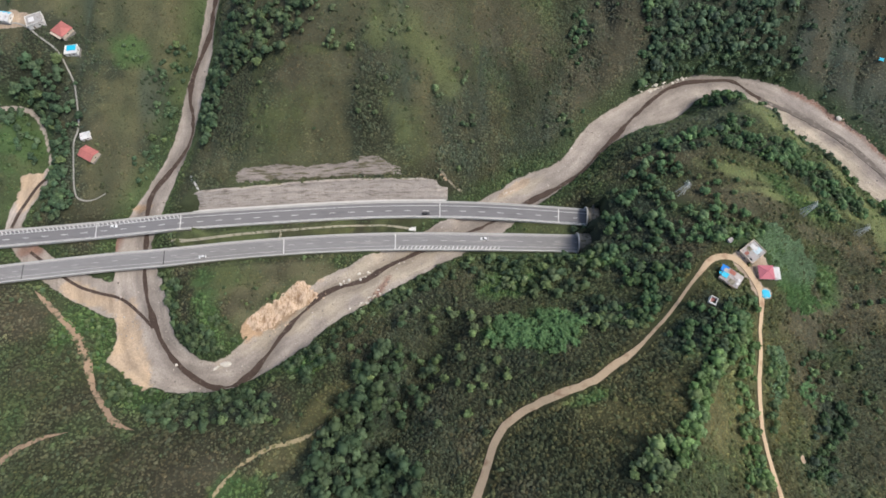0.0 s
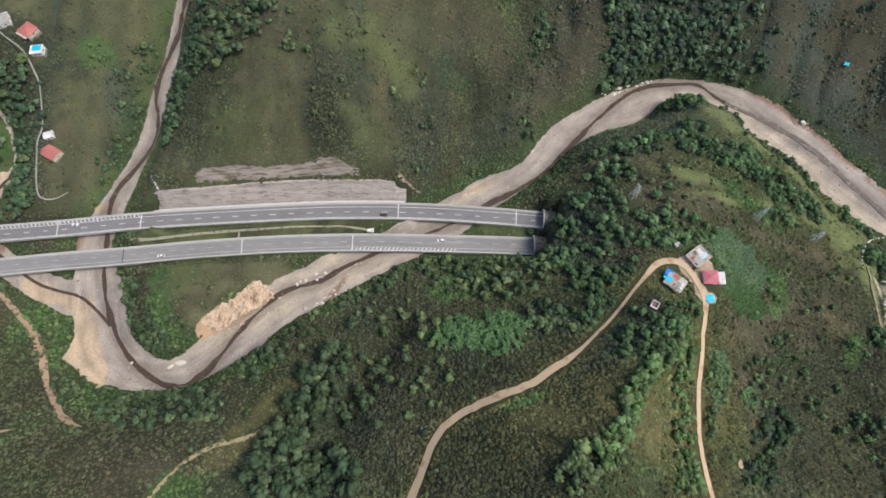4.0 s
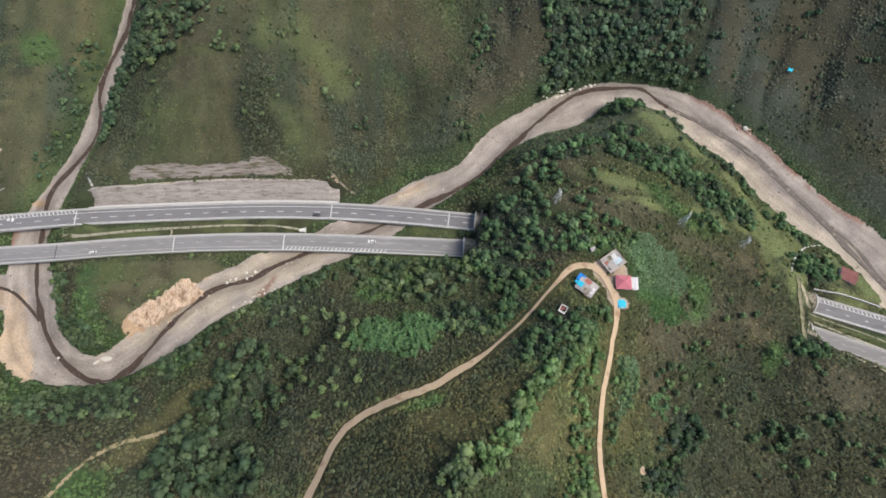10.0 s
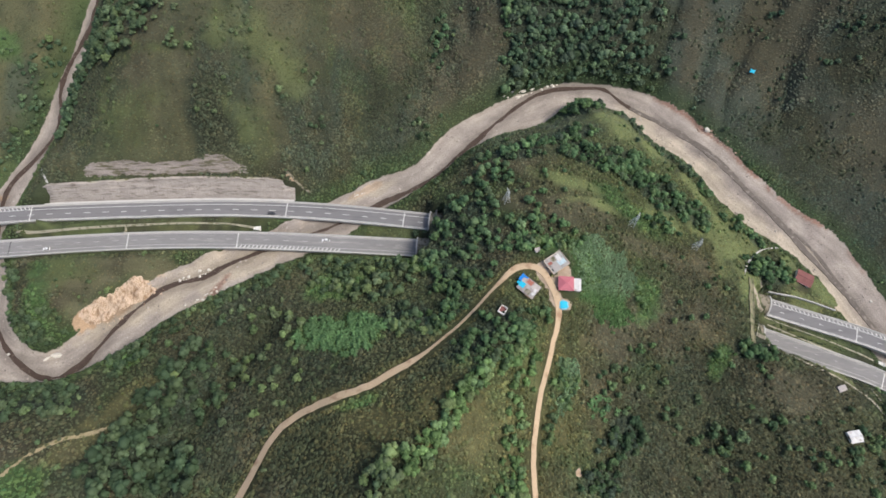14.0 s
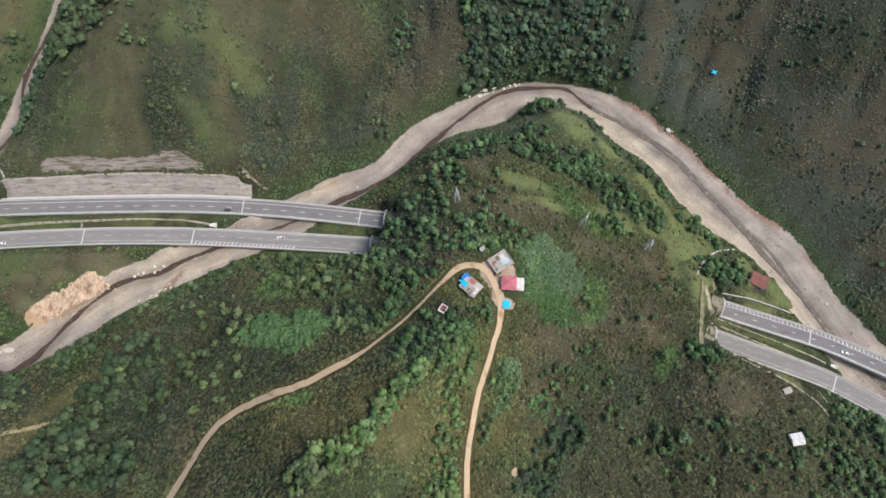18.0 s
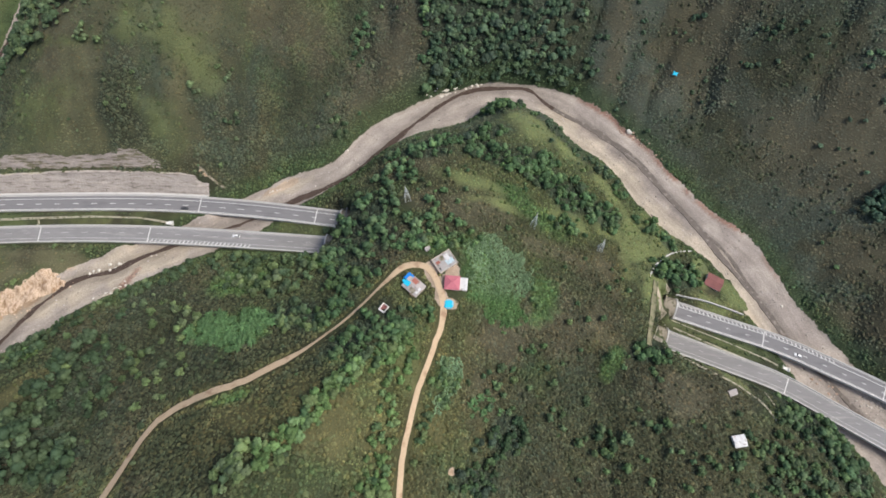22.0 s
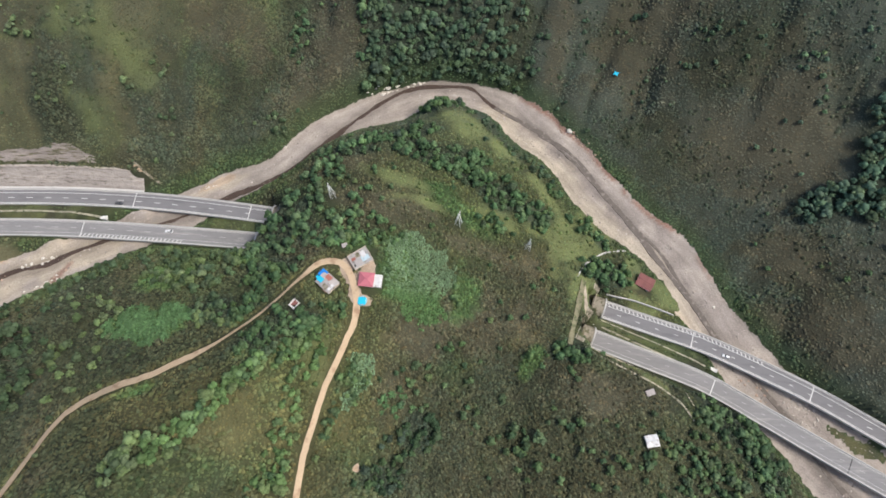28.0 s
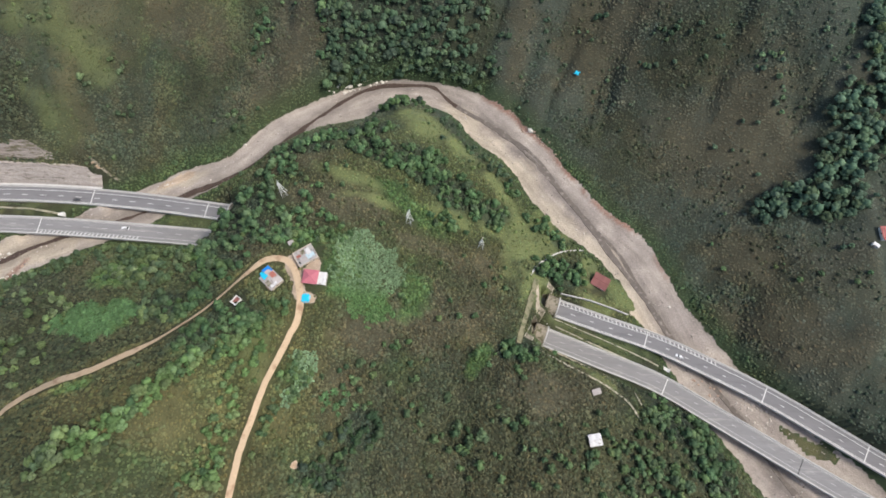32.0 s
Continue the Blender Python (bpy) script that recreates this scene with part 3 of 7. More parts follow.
RUSSET = [(248, 64, 14, 9, 0), (197, 279, 13, 9, 0), (-122, 68, 15, 7, 0), (-106, 85, 14, 5, 20), (-88, 96, 26, 6, 0), (-51, 101, 13, 5, 0), (-126, 64, 7, 9, 0), (-115, 78, 18, 6, 30), (-78, 95, 14, 6, 20), (437, 79, 38, 17, -15), (417, 119, 21, 19, 0), (136, 159, 21, 9, -5), (171, 124, 32, 11, -10), (210, 112, 21, 6, -15), (-74, 87, 24, 13, 30), (-124, 61, 12, 11, 0), (273, 277, 8, 36, -8), (320, 258, 24, 23, 0), (419, 198, 34, 32, 20), (118, 258, 16, 28, 0), (46, 263, 24, 27, 0), (100, 218, 22, 21, -30), (188, 124, 24, 7, -10), (198, 55, 18, 19, 0), (220, 70, 15, 22, 0), (181, 30, 11, 17, 0), (251, 102, 14, 16, 0), (287, 31, 20, 11, -20), (126, 156, 17, 12, 10), (-241, 65, 17, 14, 0), (-122, -18, 29, 11, 0), (411, 208, 39, 34, 30), (334, 290, 27, 15, 0)]
# two lists of dark scrub; ravine and spur-flank rows also paint shade
TEAL = [(177, 258, 47, 33, 0), (232, 265, 26, 39, 0), (191, -12, 16, 17, 0), (190, 6, 15, 10, 0), (-20, -5, 21, 24, 0), (-133, 197, 24, 41, -15), (-46, 191, 11, 30, 0), (-259, 225, 30, 28, 0), (-243, 149, 10, 36, -5), (8, 185, 15, 33, 0), (-154, 265, 19, 49, -25), (-181, 209, 9, 34, -25), (343, 274, 57, 41, 0), (351, 171, 44, 49, 0), (-14, 65, 25, 20, 0), (-5, 2, 16, 21, 0), (365, 261, 24, 53, -15), (406, 253, 44, 33, 0), (342, 186, 42, 50, 0), (-37, 194, 16, 33, 0), (71, 198, 24, 36, -10), (28, 38, 37, 17, 10), (104, 40, 31, 11, 32), (-9, 60, 30, 19, 0), (262, 19, 36, 20, 0), (206, -1, 18, 17, 0), (233, 31, 14, 18, 0), (-278, 224, 30, 31, 0), (-120, 205, 18, 27, 0), (-62, -13, 18, 21, 0), (440, 150, 20, 20, 0)]
SHADY_THICKETS = [(177, 258, 51, 33, 0), (228, 262, 26, 34, 0), (197, 50, 15, 10, 0), (191, -12, 15, 15, 0), (188, 4, 11, 8, 0), (122, 52, 18, 10, 40), (421, 109, 32.3, 28.9, -1), (382, 249, 22.9, 19.4, -10), (-127, 211, 22.4, 46.5, -14), (-272, 226, 25.1, 18.6, -5), (-44, 188, 10, 21.6, 2), (58, 223, 26.1, 30.1, 6), (92, 43, 15.7, 21.3, 36), (340, 195, 26, 26, -45), (390, 260, 22.4, 22.6, -10), (245, 98, 20.3, 18, 9), (67, 34, 24.9, 14.2, 20), (-112, -11, 42.1, 16.5, 1), (-40, 0, 34, 44, 0), (35, 15, 50, 26, 20), (75, 0, 40, 22, 10), (250, 20, 50, 34, 0), (1, 50, 29, 27.8, -3), (316, 276, 11.2, 20.3, -5)]
SANDS = [(288, 87, 1, 10, 8), (-184, 48, 8, 26, 20), (-215, 79, 22, 6, -20), (-271, 148, 6, 16, -10), (46, 153, 13, 2.6, 35)]
PALE_BARS = [(-28, 97, 34, 8, 28), (-72, 77, 46, 9, 34), (-40, 90, 22, 6, 28), (-95, 62, 25, 4, 38), (-58, 93, 22, 4, 36), (-46, 78, 11, 2, 50), (150, 237, 20, 2.4, 25), (-57, 90, 16, 2.5, 22), (-46, 77, 16, 2, 28), (50, 152, 20, 4, 28), (268, 190, 34, 8, -45), (305, 146, 26, 6, -54), (338, 105, 20, 6, -50), (240, 217, 12, 6, -30), (-30, 92, 30, 4, 24)]
ISLANDS = [(449, 18, 14, 3, -28)]
RED_EARTH = [(-40, 83, 12, 2, 58), (-212, 116, 7, 10, 0), (-262, 107, 10, 6, 20)]
SCARS = [(3, 153.5, 5, 1.0, -38), (-99, 71, 20, 5, 40), (-196, 138, 5, 2, 20), (169, -11, 2.8, 2.2, 3)]
YARDS = [(157, 87, 6, 3, 0), (160, 70, 4, 8, 10), (164, 84, 4, 7, -20), (155, 80, 7, 3, -50), (163, 68, 4.5, 3.5, 0), (-290, 260, 14, 7, 0), (353, 85, 7, 2.5, -25)]
COLOUR = {"hay": (0.114, 0.112, 0.061), "teal": (0.066, 0.084, 0.060), "russet": (0.126, 0.110, 0.070), "sunny": (0.172, 0.196, 0.080), "hazy": (0.098, 0.117, 0.094), "red": (0.27, 0.15, 0.11), "brown": (0.090, 0.087, 0.053), "olive": (0.080, 0.092, 0.046), "deep": (0.060, 0.067, 0.037), "meadow": (0.120, 0.138, 0.055), "dry": (0.166, 0.152, 0.066), "lush": (0.086, 0.140, 0.052),
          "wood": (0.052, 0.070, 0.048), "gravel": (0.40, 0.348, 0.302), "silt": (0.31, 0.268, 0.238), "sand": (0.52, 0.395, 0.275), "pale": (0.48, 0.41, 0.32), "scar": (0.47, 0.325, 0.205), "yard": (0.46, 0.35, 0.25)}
# patches: x, y, radius along, radius across, turn, trees, mean crown radius, share of light trees
WOODS_SPUR = [(189, 213, 9, 7, 15, 30, 2.6, 0.3), (196, 224, 17, 7, 8, 34, 2.7, 0.2), (171, 179, 24.4, 6, 19, 44, 2.6, 0.2), (142, 167, 19.5, 6.2, 0, 28, 2.6, 0.1), (190, 165, 23.4, 7.9, -19, 54, 2.7, 0.25), (214, 163, 14.4, 12, -17, 50, 2.8, 0.2), (234, 148, 18.3, 10.3, -26, 48, 2.8, 0.2), (254, 140, 15.8, 8.8, -9, 30, 2.7, 0.2), (241, 127, 20.8, 5.5, 5, 18, 2.4, 0.3), (295, 138, 7.6, 9.8, -52, 12, 2.4, 0.3), (299, 108, 15.9, 6.2, 2, 26, 2.8, 0.1), (159, 149, 20.8, 7.1, 0, 6, 1.8, 0.3)]
WOODS_PORTAL = [(155, 104, 22.7, 6.8, 11, 34, 2.4, 0.6), (109, 117, 24, 22.3, -19, 95, 3.1, 0.15), (126, 146, 14, 12, 18, 30, 2.8, 0.2), (150, 133, 9, 7, 0, 8, 2.2, 0.2), (143, 109, 28.7, 11.9, -1, 64, 2.7, 0.4), (60, 91, 38.1, 15.3, -2, 95, 2.9, 0.3), (85, 59, 16.4, 8.8, -4, 36, 2.7, 0.3), (120, 47, 10.2, 13.9, -5, 40, 2.6, 0.15), (43, 84, 6.6, 4.9, -5, 12, 2.4, 0.9), (111, 84, 16.7, 8.5, 17, 36, 2.8, 0.3), (-2, 97, 21.4, 10, 33, 26, 2.6, 0.2)]
WOODS_RIDGE = [(81, -14, 6, 5, 20, 16, 2.9, 0.95), (89, -8, 7, 4, 25, 18, 2.8, 0.9), (98, -4, 7, 4, 25, 16, 2.6, 0.9), (105, 5, 7, 4, 40, 16, 2.6, 0.85), (111, 16, 7, 4, 45, 16, 2.5, 0.85), (120, 28, 8, 4, 45, 18, 2.4, 0.8), (132, 41, 8, 4, 40, 18, 2.3, 0.7), (141, 51, 6, 4, 40, 14, 2.3, 0.7), (136, 1, 4, 6, 0, 10, 2.2, 0.9), (141, 10, 3, 5, 0, 8, 2.2, 0.9), (136, -10, 5, 7, 0, 12, 2.3, 0.9), (138, 21, 3, 8, -10, 10, 2.0, 0.8), (165, 24, 5, 7, 0, 10, 1.7, 0.9)]
WOODS_TRACK = [(118, 25, 6.5, 4.2, 29, 14, 2.8, 0.9), (133, 37, 12.5, 3.7, 40, 30, 2.8, 0.9), (144, 34, 5.8, 12.8, 8, 26, 2.5, 0.8), (139, 3, 8.5, 4, 27, 10, 2.5, 0.9), (137, -15, 7.6, 5.9, 2, 20, 2.7, 0.9), (147, -4, 4.3, 9.7, 3, 12, 2.2, 0.9), (161, 31, 9.3, 9.1, 7, 34, 1.9, 0.8), (154, 9, 3.4, 9.8, -16, 16, 1.9, 0.6), (87, -9, 8.6, 5.9, 22, 22, 3.2, 0.95), (100, 2, 9.3, 3.2, 47, 20, 3, 0.95), (111, 14, 8, 3.3, 52, 16, 2.8, 0.95)]
WOODS_SOUTH = [(186, -1, 7.7, 10.2, 4, 19, 2.28, 0.4), (193, 26, 16.4, 16.6, 6, 12, 2.4, 0.65), (233, 27, 43.6, 25.5, 4, 27, 2.4, 0.65), (263, 1, 42.2, 18.4, 4, 27, 2.4, 0.65), (180, -15, 12.3, 5.4, 2, 30, 2.18, 0.4), (307, 61, 15.5, 6.3, -11, 22, 2.7, 0.1), (315, 8, 13, 19, -59, 26, 2.4, 0.5), (368, 23, 22.5, 10.2, -28, 56, 2.7, 0.2), (382, 2, 16.7, 13.6, -48, 56, 3, 0.2), (345, -7, 16.8, 10.6, 2, 34, 2.28, 0.4), (209, 66, 18, 18.6, 8, 10, 2.4, 0.65)]
WOODS_CROWN = [(148, 260, 13, 35, 0, 40, 3.9, 0.25), (170, 257, 24, 27, 0, 80, 4.0, 0.3), (192, 256, 20, 20, 0, 60, 3.9, 0.3), (198, 274, 18, 20, 0, 40, 3.9, 0.3), (222, 262, 18, 36, 0, 55, 3.6, 0.3), (242, 270, 16, 31, 0, 36, 3.2, 0.4)]
WOODS_NORTH = [(160, 243, 25, 4, -8, 34, 2.7, 0.1), (210, 250, 30, 5, 8, 34, 2.7, 0.1), (185, 255, 34, 12, 0, 40, 2.7, 0.1), (154, 261, 16.2, 19.1, 9, 60, 3.3, 0.65), (184, 260, 23.7, 14.2, 6, 60, 3.3, 0.7), (212, 257, 19.9, 12.1, 3, 22, 2.75, 0.5), (220, 275, 16.1, 15, 9, 12, 2.66, 0.5), (93, 256, 6.4, 17.3, -8, 20, 2.7, 0.15), (83, 195, 5.2, 8.2, 10, 9, 2.5, 0.1), (55, 165, 8.2, 2.2, 5, 7, 2.2, 0.2), (-4, 198, 3.7, 2.9, 17, 3, 2.47, 0.7), (13, 214, 5.7, 5.3, -12, 5, 2.47, 0.7), (-62, 217, 9.3, 3.1, -7, 5, 2.56, 0.7), (13, 190, 7.3, 4.9, -7, 5, 2.3, 0.2)]
WOODS_NORTHEAST = [(429, 240, 10.4, 7.6, -38, 9, 2.04, 0.9), (437, 221, 4.6, 7.2, -1, 5, 2.04, 0.9), (291, 276, 4, 9.2, 5, 5, 2.04, 0.1), (362, 265, 7.1, 18.6, -20, 9, 2.21, 0.3), (384, 261, 19.3, 19.6, -11, 8, 2.12, 0.5), (325, 286, 5.9, 6.5, -7, 4, 2.04, 0.2), (463, 254, 13.5, 18.9, 2, 8, 2.21, 0.6), (329, 251, 14.6, 10.4, -7, 3, 1.7, 0.5), (257, 273, 6.5, 13.4, 9, 5, 2.21, 0.4), (475, 196, 14.1, 20.8, 19, 60, 3.6, 0.15), (463, 162, 16.3, 14.5, 7, 70, 3.6, 0.2), (438, 159, 15.1, 8, 26, 34, 3.2, 0.3)]
WOODS_CREEK = [(-188, 259, 6.4, 15.1, 35, 8, 2.25, 0.2), (-194, 225, 5.4, 17.8, 27, 11, 2.16, 0.3), (-189, 199, 6.5, 12.7, 23, 5, 1.98, 0.3), (-199, 160, 4, 11.2, 15, 5, 1.98, 0.3), (-157, 212, 7, 32, 0, 60, 2.7, 0.1), (-125, 253, 29.9, 28.3, -8, 120, 3.2, 0.15), (-73, 241, 11.1, 8.2, -13, 5, 2.7, 0.7), (-65, 222, 6.7, 4.5, -8, 3, 2.52, 0.7), (-138, 231, 12.4, 26.7, -25, 22, 2.6, 0.2), (-268, 203, 25.9, 16.7, -13, 60, 3.1, 0.2), (-271, 178, 5.9, 11.4, 23, 20, 2.7, 0.5), (-217, 246, 8, 8.2, 21, 8, 1.98, 1)]
WOODS_HAMLET = [(-248, 161, 7, 26, 0, 34, 2.4, 0.0), (-241, 134, 8, 14, 0, 22, 2.4, 0.0), (-190, 236, 10, 27, -10, 26, 2.5, 0.3), (-189, 192, 8, 20, -20, 16, 2.4, 0.3), (-195, 171, 8, 10, 0, 10, 2.3, 0.3), (-150, 208, 7, 26, -10, 26, 2.5, 0.1), (-272, 209, 20, 20, 0, 34, 2.8, 0.1), (-243, 194, 8, 24, 0, 20, 2.6, 0.2), (-246, 149, 9, 31, -10, 26, 2.2, 0.1), (-105, 237, 24, 18, 20, 50, 3.2, 0.15)]
WOODS_SLOPE = [(277, 54, 10, 7, 0, 20, 3.0, 0.2), (304, 105, 13, 10, 0, 20, 3.4, 0.15), (303, 129, 4, 5, 0, 5, 2.6, 0.2), (362, 7, 24, 25, 0, 46, 2.6, 0.6), (332, -5, 19, 15, 0, 24, 2.4, 0.6), (250, 8, 6, 7, 0, 8, 2.8, 0.3), (196, 7, 9, 9, 0, 16, 2.8, 0.2)]
WOODS_BANK = [(-165, 66, 6, 22, -10, 44, 2.4, 0.1), (-140, 50, 14, 9, -25, 40, 2.3, 0.1), (-127, 55, 9, 9, 0, 18, 2.2, 0.2), (-202, 56, 6.2, 23.9, 28, 70, 1.6, 0.76), (-168, 19, 22.4, 7.2, -20, 34, 2.3, 0.4), (-127, 13, 28.6, 9.1, 5, 70, 2.8, 0.05), (-98, 12, 10.2, 7.3, 0, 16, 2.8, 0.3), (-89, 6, 8, 3.5, 0, 7, 2.3, 1), (-75, 34, 10.1, 8.3, 8, 18, 2.6, 0.2), (-66, 50, 24.9, 6.5, 33, 34, 2.3, 0.15), (-172, 72, 6.9, 23.3, 5, 44, 2.3, 0.5), (-144, 47, 15.3, 11.9, -22, 44, 2.3, 0.5), (-26, 79, 30.6, 5.4, 27, 30, 2.2, 0.3), (-213, 44, 11, 26.4, 2, 20, 1.6, 0.4)]
WOODS_RAVINE = [(-37, 22, 12, 23.6, -12, 56, 3.8, 0.12), (-49, -12, 14.2, 15.8, -18, 54, 4.1, 0.1), (-19, 38, 12.8, 29.5, -1, 30, 2.7, 0.2), (-29, -18, 16.8, 11, 1, 38, 4, 0.1), (1, 50, 25.8, 24.4, -3, 17, 2.4, 0.76), (37, 21, 16.1, 11, -2, 8, 2.4, 0.76), (9, 13, 25.9, 16.5, -1, 11, 2.4, 0.76), (2, 46, 26.6, 23.9, 0, 22, 2.4, 0.76), (-50, 45, 23.3, 16.5, 1, 14, 2.4, 0.4)]
WOODS_FAR = [(505, 222, 14, 40, 0, 60, 4.2, 0.1), (492, 262, 10, 22, 0, 26, 3.6, 0.3), (-250, 155, 8, 24, 10, 40, 2.8, 0.3), (-190, 112, 5, 5, 0, 10, 2.4, 0.2), (-265, 225, 16, 12, 0, 20, 3.2, 0.2)]
WOODS_FARM = [(138, 54, 11, 8, 30, 26, 2.4, 0.2), (108, 63, 12, 6, 40, 20, 2.6, 0.15), (151, 60, 4, 8, 0, 9, 2.2, 0.4)]
WOODS_RIM = [(479, 211, 10.8, 18.8, 20, 44, 3.4, 0.3), (489, 247, 8.5, 24.2, 8, 40, 3.4, 0.3), (471, 183, 13.6, 10.5, 19, 40, 3.4, 0.3)]
WOODS_EDGE = [(222, 204, 12, 4, -28, 14, 2.2, 0.5), (248, 184, 14, 5, -42, 14, 2.2, 0.5), (268, 166, 12, 5, -48, 12, 2.4, 0.5), (289, 140, 10, 5, -45, 9, 2.4, 0.5), (262, 176, 22, 3, -45, 10, 1.6, 0.8)]
ALL_WOODS = WOODS_SLOPE + WOODS_HAMLET + WOODS_RIDGE + WOODS_CROWN + WOODS_FARM + WOODS_EDGE + WOODS_RIM + WOODS_SPUR + WOODS_PORTAL + WOODS_TRACK + WOODS_SOUTH + WOODS_NORTH + WOODS_NORTHEAST + WOODS_CREEK + WOODS_BANK + WOODS_RAVINE + WOODS_FAR
TERRACES = [([(297, 98), (294, 90), (289.5, 79), (284.5, 68), (281, 61)], 4.6, "stained shotcrete terrace above the tunnel entrances"),
            ([(287, 99), (284, 89), (281, 78), (278, 68), (275.5, 58)], 2.6, "narrow grassed ditch with low rims on the slope")]
TERRACE_LINES = [(curve_through([(x, y, 0.0) for x, y in rows], 2.0), wide) for rows, wide, _ in TERRACES]
# thick enough that litter and painted shade darken the ground under the crowns
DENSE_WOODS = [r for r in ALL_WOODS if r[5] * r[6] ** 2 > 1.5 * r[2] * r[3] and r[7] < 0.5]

CHANNEL_WEST = [(-168, 420), (-175, 315), (-174, 282), (-180, 246), (-180, 226), (-174, 205), (-174, 186), (-182, 167), (-191, 151), (-192, 134), (-189, 115), (-186, 96), (-181, 78), (-172, 60), (-161, 44), (-147, 32), (-130, 25), (-116, 29), (-105, 42), (-96, 56), (-89, 66), (-80, 76), (-71, 82.5), (-60, 86.5), (-47, 91)]
CHANNEL_EAST = [(-33, 100), (-16, 108), (6, 118), (32, 129), (58, 144), (78, 155), (96, 168), (110, 184), (121, 195), (130, 206), (141, 217), (154, 229), (170, 239), (191, 243), (210, 244), (220, 238), (227, 231), (237, 225), (252, 217), (267, 208), (282, 194), (294, 182), (308, 165), (322, 148), (335, 130), (346, 115), (357, 100), (369, 82), (381, 63), (397, 48), (415, 26), (426, 8), (450, -20), (520, -85)]
WET_LINE = curve_through(CHANNEL_WEST + CHANNEL_EAST, 8)


def in_ellipses(x, y, rows, soft=0.35, ragged=0.7):
    m = np.zeros(x.shape)
    wob = (fractal(x, y, 13, 3, 21) - 0.5) * ragged * 2 + (fractal(x, y, 3.5, 3, 22) - 0.5) * ragged * 0.8
    x, y = x + (fractal(x, y, 26, 3, 23) - 0.5) * 9 * ragged, y + (fractal(x, y, 26, 3, 24) - 0.5) * 9 * ragged
    for cx, cy, a, b, turn in rows:
        c, s = math.cos(radians(turn)), math.sin(radians(turn))
        u, v = ((x - cx) * c + (y - cy) * s) / a, (-(x - cx) * s + (y - cy) * c) / b
        r = np.hypot(u, v) + wob
        m = np.maximum(m, 1 - ease(1 - soft, 1 + soft, r))
    return m


def river_edge(x, y):
    d, (hw, _) = nearest_on(x, y, RIVER_LINE)
    e, (bw, _) = nearest_on(x, y, BROOK_LINE)
    return np.minimum(d - hw * shore(x, y), e - bw)


steps = np.r_[0, np.cumsum(np.hypot(*np.diff(RIVER_LINE[:, :2], axis=0).T))]
heads = np.gradient(RIVER_LINE[:, :2], axis=0)
RIVER_FRAME = np.c_[RIVER_LINE[:, :2], steps, RIVER_LINE[:, :2], heads]


def flow_at(x, y):
    """Metres along the river and across it, north bank positive, and the distance from its middle."""
    d, (s, px, py, hx, hy) = nearest_on(x, y, RIVER_FRAME)
    side = np.sign(hx * (y - py) - hy * (x - px))
    return s, d * side, d


# mask for the shade tone painted on the ground under dense crowns
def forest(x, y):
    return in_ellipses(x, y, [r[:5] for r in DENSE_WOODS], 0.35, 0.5)


